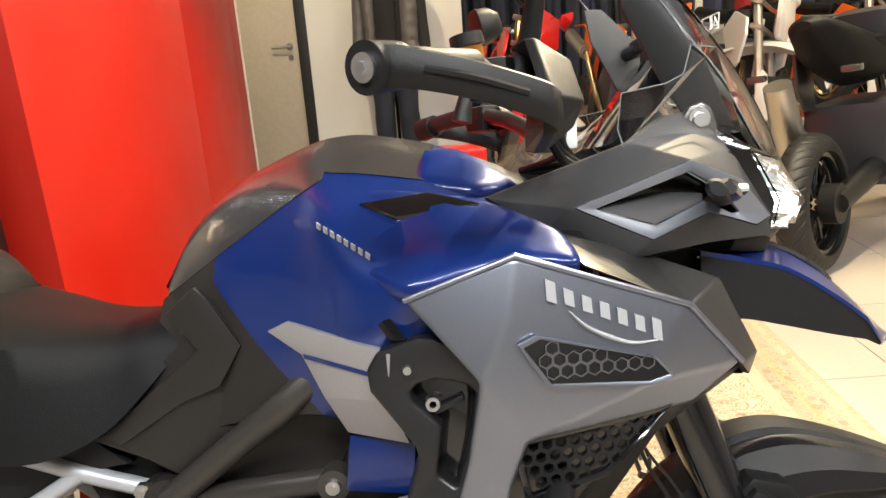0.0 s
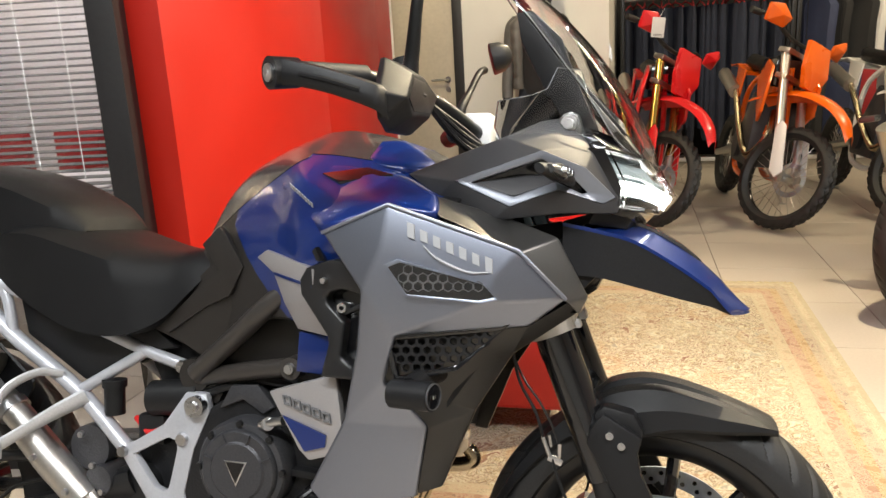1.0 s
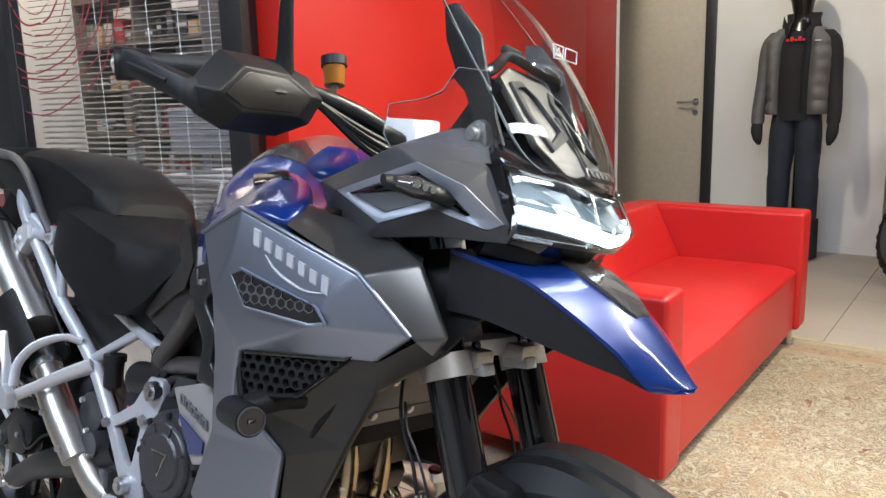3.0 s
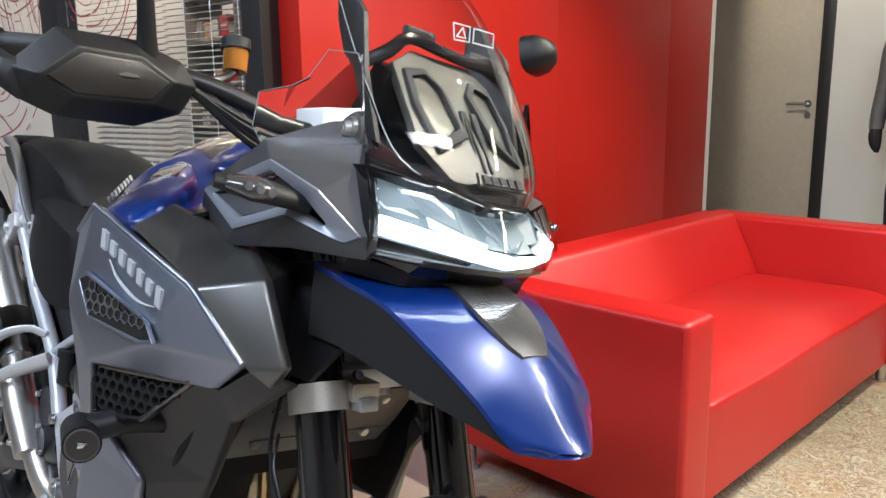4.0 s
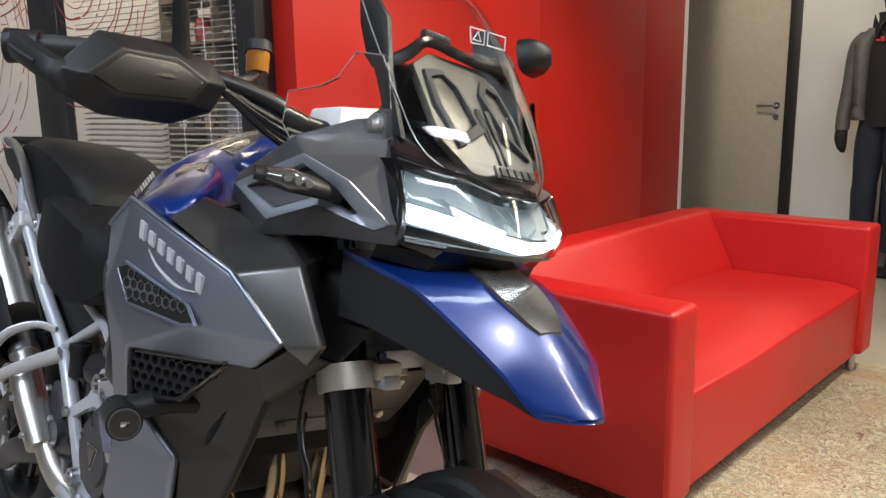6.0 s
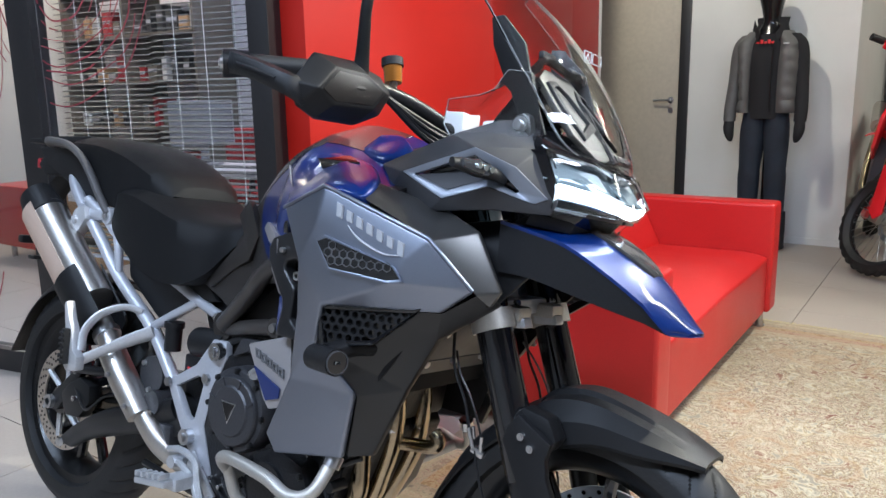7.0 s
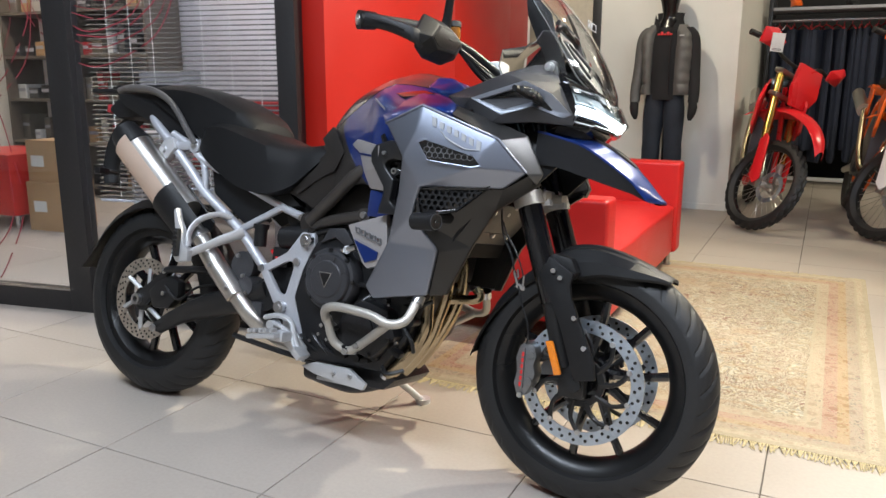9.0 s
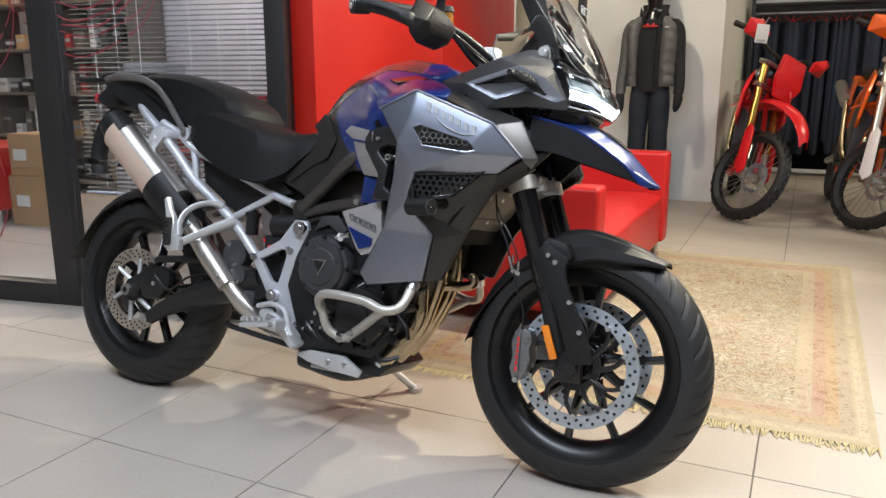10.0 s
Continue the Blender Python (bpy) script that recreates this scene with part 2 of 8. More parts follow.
def carpet_material(hx, hy):
    """A worn oriental carpet: a cream ground with rust, ochre and grey motifs, and banded borders (hx, hy: its half sizes)."""
    m = bpy.data.materials.new("oriental_carpet")
    m.use_nodes = True
    t = m.node_tree
    b = t.nodes["Principled BSDF"]
    b.inputs["Roughness"].default_value = 0.95
    co = t.nodes.new("ShaderNodeTexCoord")

    def tex(kind, **values):
        n = node(t, kind, **values)
        t.links.new(co.outputs["Object"], n.inputs["Vector"])
        return n

    def ramp(src, stops, constant=False):
        r = t.nodes.new("ShaderNodeValToRGB")
        if constant:
            r.color_ramp.interpolation = "CONSTANT"
        e = r.color_ramp.elements
        e[0].position, e[0].color = stops[0][0], (*stops[0][1], 1)
        e[1].position, e[1].color = stops[-1][0], (*stops[-1][1], 1)
        for pos, c in stops[1:-1]:
            e.new(pos).color = (*c, 1)
        t.links.new(src, r.inputs["Fac"])
        return r.outputs["Color"]

    def math_node(op, a, c=None):
        n = t.nodes.new("ShaderNodeMath")
        n.operation = op
        for i, v in enumerate((a, c)):
            if v is None:
                continue
            if isinstance(v, (int, float)):
                n.inputs[i].default_value = v
            else:
                t.links.new(v, n.inputs[i])
        return n.outputs[0]

    def mix(fac, x, y):
        n = t.nodes.new("ShaderNodeMix")
        n.data_type = "RGBA"
        t.links.new(fac, n.inputs["Factor"])
        for key, v in (("A", x), ("B", y)):
            if isinstance(v, tuple):
                n.inputs[key].default_value = (*v, 1)
            else:
                t.links.new(v, n.inputs[key])
        return n.outputs["Result"]
    CREAM, OCHRE, RUST, BROWN = (0.46, 0.41, 0.30), (0.27, 0.2, 0.095), (0.17, 0.04, 0.028), (0.07, 0.045, 0.035)
    swirl = tex("ShaderNodeTexNoise", Scale=14.0, Detail=7.0, Roughness=0.6, Distortion=1.4)
    PALE, TAN_WOOL, ROSE = (0.48, 0.44, 0.34), (0.22, 0.17, 0.1), (0.13, 0.045, 0.03)
    field = ramp(swirl.outputs["Fac"], [(0.36, ROSE), (0.415, PALE), (0.45, TAN_WOOL), (0.47, ROSE), (0.492, PALE), (0.53, BROWN), (0.55, OCHRE), (0.58, PALE), (0.64, (0.2, 0.19, 0.16))])
    flowers = tex("ShaderNodeTexVoronoi", Scale=15.0)
    rose = ramp(flowers.outputs["Distance"], [(0.0, (0.7, 0.7, 0.7)), (0.12, (0.7, 0.7, 0.7)), (0.17, (0, 0, 0)), (0.27, (0, 0, 0)), (0.3, (0.4, 0.4, 0.4)), (0.36, (0, 0, 0))])
    field = mix(rose, field, mix(swirl.outputs["Fac"], ROSE, TAN_WOOL))
    large = tex("ShaderNodeTexVoronoi", Scale=3.2)
    medal = ramp(large.outputs["Distance"], [(0.0, (0.35, 0.35, 0.35)), (0.2, (0.35, 0.35, 0.35)), (0.24, (0, 0, 0)), (0.4, (0, 0, 0)), (0.43, (0.45, 0.45, 0.45)), (0.48, (0, 0, 0))])
    field = mix(medal, field, (0.3, 0.17, 0.08))
    sep = t.nodes.new("ShaderNodeSeparateXYZ")
    t.links.new(co.outputs["Object"], sep.inputs[0])
    dx = math_node("SUBTRACT", hx, math_node("ABSOLUTE", sep.outputs["X"]))
    dy = math_node("SUBTRACT", hy, math_node("ABSOLUTE", sep.outputs["Y"]))
    edge = math_node("MULTIPLY", math_node("MINIMUM", dx, dy), 2.0)
    fine = tex("ShaderNodeTexNoise", Scale=58.0, Detail=6.0, Distortion=1.6)
    band = ramp(fine.outputs["Fac"], [(0.37, RUST), (0.43, CREAM), (0.475, (0.28, 0.1, 0.06)), (0.51, CREAM), (0.56, OCHRE), (0.59, CREAM), (0.63, BROWN)])
    rosette = tex("ShaderNodeTexVoronoi", Scale=17.0)
    petals = ramp(rosette.outputs["Distance"], [(0.0, (0, 0, 0)), (0.1, (0, 0, 0)), (0.13, (0.85, 0.85, 0.85)), (0.27, (0.85, 0.85, 0.85)), (0.31, (0, 0, 0))])
    band = mix(petals, band, mix(fine.outputs["Fac"], (0.17, 0.06, 0.04), (0.2, 0.15, 0.07)))
    where = ramp(edge, [(0.0, (0, 0, 0)), (0.04, (1, 1, 1)), (0.46, (1, 1, 1)), (0.47, (0, 0, 0))], True)
    strip = ramp(edge, [(0.0, CREAM), (0.12, (0.27, 0.24, 0.2)), (0.2, (0.33, 0.2, 0.07)), (0.27, (0.3, 0.13, 0.1)), (0.36, (0.36, 0.31, 0.22))], True)
    half = t.nodes.new("ShaderNodeValue")
    half.outputs[0].default_value = 0.42
    band = mix(half.outputs[0], band, strip)
    col = mix(where, field, band)
    rule = ramp(edge, [(0.0, (1, 1, 1)), (0.045, (0, 0, 0)), (0.10, (1, 1, 1)), (0.118, (0, 0, 0)), (0.36, (1, 1, 1)), (0.375, (0, 0, 0)), (0.45, (1, 1, 1)), (0.47, (0, 0, 0))], True)
    col = mix(rule, col, mix(fine.outputs["Fac"], (0.2, 0.15, 0.09), CREAM))
    wear = tex("ShaderNodeTexNoise", Scale=2.4, Detail=4.0)
    worn = ramp(wear.outputs["Fac"], [(0.36, (0.05, 0.05, 0.05)), (0.66, (0.32, 0.32, 0.32))])
    col = mix(worn, col, (0.46, 0.39, 0.27))
    t.links.new(col, b.inputs["Base Color"])
    pile = tex("ShaderNodeTexNoise", Scale=340.0, Detail=2.0)
    bp = node(t, "ShaderNodeBump", Strength=0.5, Distance=0.003)
    t.links.new(pile.outputs["Fac"], bp.inputs["Height"])
    t.links.new(bp.outputs["Normal"], b.inputs["Normal"])
    return m


CARPET = carpet_material(0.8275, 1.185)

# ---- building blocks ----


def thing(name, m=None, **tags):
    ob = new(name)
    ob.empty_display_size = 0.1
    if m is not None:
        ob.matrix_world = m
    return tagged(ob, **tags)


def part(name, bm, mat, parent=None, label="", angle=38, **tags):
    """Links a bmesh as one mesh object under a thing or part."""
    bmesh.ops.recalc_face_normals(bm, faces=bm.faces)
    me = bpy.data.meshes.new(name)
    bm.to_mesh(me)
    bm.free()
    me.materials.append(mat)
    me.shade_smooth()
    me.set_sharp_from_angle(angle=radians(angle))
    ob = new(name, me)
    if parent is not None:
        ob.parent = parent
    return tagged(ob, label, **tags)


def bevelled(bm, width, segments=2, angle=30):
    if width:
        edges = [e for e in bm.edges if len(e.link_faces) == 2 and e.calc_face_angle(0) > radians(angle)]
        bmesh.ops.bevel(bm, geom=edges, offset=width, segments=segments, affect="EDGES", profile=0.6, clamp_overlap=True)
    return bm


def softened(bm, cuts=3, rounds=6):
    """Rounds a folded shell by dividing it and easing its points."""
    bmesh.ops.triangulate(bm, faces=bm.faces)
    bmesh.ops.subdivide_edges(bm, edges=bm.edges, cuts=cuts, use_grid_fill=True)
    for _ in range(rounds):
        bmesh.ops.smooth_vert(bm, verts=bm.verts, factor=0.5, use_axis_x=True, use_axis_y=True, use_axis_z=True)
    return bm


def moved(bm, m):
    bmesh.ops.transform(bm, matrix=m, verts=bm.verts)
    return bm


def joined(*bms):
    out = bms[0]
    for other in bms[1:]:
        me = bpy.data.meshes.new("joined_piece")
        other.to_mesh(me)
        other.free()
        out.from_mesh(me)
        bpy.data.meshes.remove(me)
    return out


def box(c, s, bevel=0.0, m=None, segments=2):
    bm = bmesh.new()
    bmesh.ops.create_cube(bm, size=1)
    bmesh.ops.scale(bm, vec=s, verts=bm.verts)
    bevelled(bm, bevel, segments)
    if m is not None:
        bmesh.ops.transform(bm, matrix=m, verts=bm.verts)
    bmesh.ops.translate(bm, vec=c, verts=bm.verts)
    return bm


def span(lo, hi, bevel=0.0):
    return box([(a + b) / 2 for a, b in zip(lo, hi)], [abs(b - a) for a, b in zip(lo, hi)], bevel)


def spline(pts, k=6):
    """Points of a smooth curve through pts."""
    p = [Vector(q) for q in pts]
    p = [2 * p[0] - p[1], *p, 2 * p[-1] - p[-2]]
    out = []
    for i in range(1, len(p) - 2):
        for j in range(k):
            u = j / k
            a, b, c, d = p[i - 1], p[i], p[i + 1], p[i + 2]
            out.append(0.5 * (2 * b + (c - a) * u + (2 * a - 5 * b + 4 * c - d) * u * u + (3 * b - a - 3 * c + d) * u ** 3))
    return out + [p[-2]]


def loft(rings, caps=True, closed=True):
    bm = bmesh.new()
    rows = [[bm.verts.new(p) for p in r] for r in rings]
    n = len(rows[0])
    for a, b in zip(rows, rows[1:]):
        for i in range(n if closed else n - 1):
            bm.faces.new((a[i], a[(i + 1) % n], b[(i + 1) % n], b[i]))
    if caps and closed:
        bm.faces.new(rows[0][::-1])
        bm.faces.new(rows[-1])
    return bm


def tube(pts, r, n=12, k=6, flat=1.0):
    """A round bar along a smooth curve; r is one radius or one for each point given."""
    path = spline(pts, k) if k > 1 else [Vector(p) for p in pts]
    radii = r if isinstance(r, (list, tuple)) else [r] * len(pts)
    rings, up = [], None
    for i, p in enumerate(path):
        d = (path[min(i + 1, len(path) - 1)] - path[max(i - 1, 0)]).normalized()
        if up is None:
            up = d.orthogonal().normalized()
        up = (up - d * up.dot(d)).normalized()
        side = d.cross(up)
        u = i / max(k, 1)
        j = min(int(u), len(radii) - 2)
        rr = radii[j] + (radii[j + 1] - radii[j]) * (u - j)
        rings.append([p + (up * math.cos(2 * math.pi * q / n) * flat + side * math.sin(2 * math.pi * q / n)) * rr for q in range(n)])
    return loft(rings)


def rod(a, b, r, n=16, r2=None, bevel=0.0):
    bm = tube([a, b], [r, r if r2 is None else r2], n, 1)
    return bevelled(bm, bevel, 2, 60)


def prism(poly, y0, y1, bevel=0.0, segments=2):
    """A plate whose outline lies in the xz plane, from y0 to y1."""
    bm = bmesh.new()
    f = bm.faces.new([bm.verts.new((x, y0, z)) for x, z in poly])
    out = bmesh.ops.extrude_face_region(bm, geom=[f])
    bmesh.ops.translate(bm, vec=(0, y1 - y0, 0), verts=[v for v in out["geom"] if isinstance(v, bmesh.types.BMVert)])
    bmesh.ops.recalc_face_normals(bm, faces=bm.faces)
    return bevelled(bm, bevel, segments)


def panel(verts, faces, thick, bevel=0.003, segments=2):
    """A shell of flat or folded faces, made thick along thick (a vector)."""
    bm = bmesh.new()
    vs = [bm.verts.new(v) for v in verts]
    for f in faces:
        bm.faces.new([vs[i] for i in f])
    out = bmesh.ops.extrude_face_region(bm, geom=list(bm.faces))
    bmesh.ops.translate(bm, vec=thick, verts=[v for v in out["geom"] if isinstance(v, bmesh.types.BMVert)])
    bmesh.ops.recalc_face_normals(bm, faces=bm.faces)
    return bevelled(bm, bevel, segments, 12)


def ring_plate(outer, inner, thick, bevel=0.002):
    """A frame between two loops of as many points each."""
    n = len(outer)
    return panel([*outer, *inner], [(i, (i + 1) % n, n + (i + 1) % n, n + i) for i in range(n)], thick, bevel)


def lathe(profile, n=64, c=(0, 0, 0), wobble=None):
    """Turned about the y axis: profile of (radius, y)."""
    rings = []
    for i in range(n):
        a = 2 * math.pi * i / n
        ring = []
        for j, (r, y) in enumerate(profile):
            rr = r - (wobble(i, j) if wobble else 0)
            ring.append((c[0] + rr * math.cos(a), c[1] + y, c[2] + rr * math.sin(a)))
        rings.append(ring)
    bm = bmesh.new()
    rows = [[bm.verts.new(p) for p in r] for r in rings]
    m = len(profile)
    for i in range(n):
        for j in range(m):
            bm.faces.new((rows[i][j], rows[(i + 1) % n][j], rows[(i + 1) % n][(j + 1) % m], rows[i][(j + 1) % m]))
    return bm


def mirrored(bm):
    bmesh.ops.scale(bm, vec=(1, -1, 1), verts=bm.verts)
    bmesh.ops.reverse_faces(bm, faces=bm.faces)
    return bm


def bolt(c, r, axis=(0, -1, 0), h=0.006):
    a = Vector(axis).normalized()
    c = Vector(c)
    return joined(rod(c - a * h * 0.2, c + a * h, r, 12, r * 0.85), rod(c + a * h * 0.9, c + a * h * 1.15, r * 0.5, 6))

# ---- the showroom ----
ROOM_TOP = 3.4


def structure(name, bm, mat, label, parent=None):
    return part(name, bm, mat, parent, label, kind="structure")


floor = structure("floor", span((-6.5, -4, -0.1), (6, 9.4, -0.006)), GROUT, "beige square porcelain tiles with dark thin joints")
structure("ceiling", span((-6.5, -4, ROOM_TOP), (6, 9.4, ROOM_TOP + 0.1)), CEILING, "plain dark showroom ceiling")
structure("wall_east", span((6, -4, 0), (6.15, 9.4, ROOM_TOP)), WHITE_WALL, "plain white painted wall")
structure("wall_south", span((-6.5, -4.15, 0), (6, -4, ROOM_TOP)), WHITE_WALL, "plain white painted wall")
structure("wall_west", span((-6.65, -4, 0), (-6.5, 9.4, ROOM_TOP)), WHITE_WALL, "plain white painted wall")
structure("wall_back", span((0.26, 9.0, 0), (6, 9.15, ROOM_TOP)), CLOTH_DARK, "dark wall behind the clothes rails")
white = structure("wall_north", joined(span((-0.9, 5.95, 0), (0.26, 6.1, ROOM_TOP)), span((0.14, 6.1, 0), (0.26, 9.0, ROOM_TOP)),
                                       span((-3.2, 5.95, 0), (-1.83, 6.1, ROOM_TOP)), span((-1.83, 5.95, 2.12), (-0.9, 6.1, ROOM_TOP))),
                  WHITE_WALL, "white painted wall with a door in it")
structure("baseboard", span((-0.9, 5.935, 0), (0.26, 5.949, 0.05)), WHITE_WALL, "low white baseboard")

for k, (lo, hi) in enumerate((((-1.02, 1.70, 0), (-0.89, 2.93, ROOM_TOP)), ((-1.2, 2.93, 0), (-0.965, 3.93, ROOM_TOP)), ((-1.25, 3.93, 0), (-1.09, 4.60, ROOM_TOP)))):
    structure("wall_red_%d" % (k + 1), span(lo, hi, 0.004), RED_WALL, "bright red painted pilaster of the red wall")
structure("trim", span((-1.25, 4.60, 0), (-1.088, 4.64, ROOM_TOP)), WHITE_WALL, "narrow white end of the red wall")
structure("wall_office", joined(span((-6.5, 4.5, 0), (-1.25, 4.6, ROOM_TOP)), span((-1.06, 1.71, 0), (-1.022, 2.92, ROOM_TOP)), span((-1.26, 2.92, 0), (-1.202, 4.5, ROOM_TOP))), OFFICE_WALL, "grey office wall behind the glass")

# door in the white wall
door = tagged(new("door_1"), "closed beige laminate door in a black frame", kind="structure")
part("door_leaf", span((-1.76, 5.96, 0.01), (-0.98, 6.0, 2.05), 0.003), DOOR, door)
part("door_frame", joined(span((-1.83, 5.93, 0), (-1.762, 6.02, 2.12), 0.003), span((-0.978, 5.93, 0), (-0.9, 6.02, 2.12), 0.003),
                          span((-1.762, 5.93, 2.052), (-0.978, 6.02, 2.12), 0.003)), FRAME_DARK, door, "black frame")
handle = part("door_handle", joined(rod((-1.04, 5.96, 1.07), (-1.04, 5.91, 1.07), 0.009), rod((-1.04, 5.912, 1.07), (-1.17, 5.912, 1.07), 0.009, bevel=0.003),
                                    rod((-1.04, 5.96, 1.07), (-1.04, 5.952, 1.07), 0.025, 24), rod((-1.04, 5.96, 0.99), (-1.04, 5.952, 0.99), 0.022, 24)), CHROME, door, "steel lever handle")

# glass partition of the office
glass_wall = tagged(new("window_1"), "black framed glass partition with red line drawings on the glass", kind="structure")
GY = 1.53
# the partition runs back from the red wall at a slight angle
SKEW = pose(-1.03, 1.65, 0, 0, 0, 10.6) @ pose(1.03, -GY, 0)
glass_wall.matrix_world = SKEW
posts = [(-1.075, -0.99), (-2.215, -2.09), (-3.55, -3.46), (-4.9, -4.81), (-6.3, -6.2)]
for a, b in posts:
    part("post", span((a, GY - 0.03, 0.0), (b, GY + 0.05, ROOM_TOP), 0.003), FRAME_DARK, glass_wall)
for (a, _), (_, b) in zip(posts, posts[1:]):
    part("bottom_rail", span((b, GY - 0.03, 0.0), (a, GY + 0.05, 0.1), 0.003), FRAME_DARK, glass_wall)
    part("top_rail", span((b, GY - 0.03, 2.6), (a, GY + 0.05, 2.7), 0.003), FRAME_DARK, glass_wall)
    pane = part("pane", span((b, GY + 0.006, 0.1), (a, GY + 0.014, 2.6)), WINDOW, glass_wall)
    pane.visible_shadow = False
rnd = random.Random(4)


def ring_lines(cx, cz, radii):
    bms = []
    for r in radii:
        ph = rnd.uniform(0, 6)
        pts = []
        for i in range(73):
            a = 2 * math.pi * i / 72
            rr = r * (1 + 0.03 * math.sin(3 * a + ph) + 0.02 * math.sin(7 * a + 2 * ph))
            pts.append((cx + rr * math.cos(a), GY + 0.003, cz + rr * math.sin(a)))
        bm = bmesh.new()
        w = rnd.uniform(0.0015, 0.0035)
        rows = []
        for i, p in enumerate(pts):
            d = Vector((p[0] - cx, 0, p[2] - cz)).normalized() * w
            rows.append((bm.verts.new(Vector(p) - d), bm.verts.new(Vector(p) + d)))
        for (p, q), (s, u) in zip(rows, rows[1:]):
            if rnd.random() > 0.12 and -6.2 < p.co.x and not any(u0 - 0.01 < p.co.x < u1 + 0.01 for u0, u1 in posts) and p.co.x < -1.12 and 0.1 < p.co.z < 2.6:
                bm.faces.new((p, q, u, s))
        bms.append(bm)
    return joined(*bms)


part("film_drawing", joined(ring_lines(-2.75, 1.42, (0.05, 0.1, 0.13, 0.19, 0.24, 0.27, 0.34, 0.42, 0.47)), ring_lines(-1.95, 1.6, (0.1, 0.14, 0.18, 0.22, 0.26, 0.3, 0.34, 0.38, 0.44)), ring_lines(-2.45, 1.75, (0.06, 0.1, 0.15, 0.19, 0.24, 0.28)),
                            ring_lines(-3.9, 1.25, (0.1, 0.17, 0.22, 0.3, 0.36, 0.45, 0.55, 0.62, 0.7)), ring_lines(-3.05, 0.6, (0.2, 0.3, 0.4, 0.52, 0.6)),
                            ring_lines(-5.4, 1.0, (0.2, 0.35, 0.45, 0.6, 0.75))), RED_LINE, glass_wall, "thin red printed rings")


def blind(x0, x1, z0, z1, tilt, y, step=0.021, mat=BLIND):
    b = thing("window_blind", SKEW, label="horizontal slatted blind behind the glass with shade put into its slat colour", category="blind", group="office blinds")
    bm = box((0, 0, 0), (x1 - x0, 0.025, 0.002))
    first = None
    n = int((z1 - z0) / step)
    for i in range(n):
        if first is None:
            s = first = part("slat", bm, mat, b)
        else:
            s = new("slat", first.data)
            s.parent = b
        s.matrix_local = pose((x0 + x1) / 2, y, z0 + i * step, tilt)
    for x in (x0 + 0.12, (x0 + x1) / 2, x1 - 0.12):
        part("cord", rod((x, y - 0.014, z0), (x, y - 0.014, z1), 0.0014, 6), CLOTH_WHITE, b)
    part("bottom_bar", box(((x0 + x1) / 2, y, z0 - 0.02), (x1 - x0, 0.026, 0.012), 0.003), BLIND, b)
    part("head_rail", box(((x0 + x1) / 2, y, z1 + 0.02), (x1 - x0, 0.03, 0.03), 0.003), BLIND, b)


# both blinds take the slat colour with the shade painted in
blind(-1.60, -1.085, 0.62, 2.3, 14, GY + 0.09, mat=BLIND_SHADED)
blind(-2.08, -1.61, 0.55, 2.3, 12, GY + 0.09, mat=BLIND_SHADED)


def office_chair(m):
    c = thing("office_chair", m, label="dark red upholstered office armchair on a steel base", category="chair", group="office chairs")
    part("backrest", box((0, 0.2, 0.72), (0.44, 0.08, 0.42), 0.035), CLOTH_RED, c)
    part("seat", box((0, 0, 0.46), (0.46, 0.44, 0.09), 0.03), CLOTH_RED, c)
    for s in (-1, 1):
        part("armrest", tube([(s * 0.25, 0.18, 0.5), (s * 0.27, 0.1, 0.66), (s * 0.27, -0.12, 0.67), (s * 0.25, -0.15, 0.48)], 0.016, 8), BLACK_METAL, c)
    part("column", rod((0, 0, 0.08), (0, 0, 0.42), 0.025), CHROME, c)
    for i in range(5):
        a = i * 2 * math.pi / 5
        part("base_leg", tube([(0, 0, 0.1), (0.26 * math.cos(a), 0.26 * math.sin(a), 0.05)], [0.022, 0.02], 8, 1), BLACK_METAL, c)


office_chair(pose(-3.5, 3.6, 0, 0, 0, 10))
office_chair(pose(-3.0, 3.65, 0, 0, 0, -15))
desk = thing("office_desk", pose(-2.6, 3.0, 0), label="pale office desk with panel legs", category="desk")
part("desktop", box((0, 0, 0.73), (1.3, 0.6, 0.03), 0.004), OFFICE_WALL, desk)
for s in (-0.6, 0.6):
    part("panel_leg", box((s, 0, 0.3575), (0.03, 0.55, 0.715), 0.003), OFFICE_WALL, desk)
monitor = thing("computer_monitor", pose(-3.02, 2.95, 0.745, 0, 0, 35), label="pale grey office monitor seen from behind on the desk", category="monitor")
part("screen_back", box((0, 0, 0.26), (0.4, 0.035, 0.28), 0.012), BLIND, monitor)
part("neck", box((0, 0.03, 0.09), (0.05, 0.02, 0.18), 0.005), BLIND, monitor)
part("foot", box((0, 0.02, 0.006), (0.2, 0.16, 0.012), 0.004), BLIND, monitor)
shelf = thing("storage_shelf", pose(-5.3, 4.2, 0), label="dark shelving unit crowded with small parts", category="shelf")
for z in (0.1, 0.5, 0.9, 1.3, 1.7, 2.1):
    part("board", box((0, 0, z), (1.9, 0.4, 0.025), 0.003), SHELF_WOOD, shelf)
for x in (-0.95, 0.0, 0.95):
    part("upright", box((x, 0, 1.1), (0.03, 0.4, 2.2), 0.003), SHELF_WOOD, shelf)
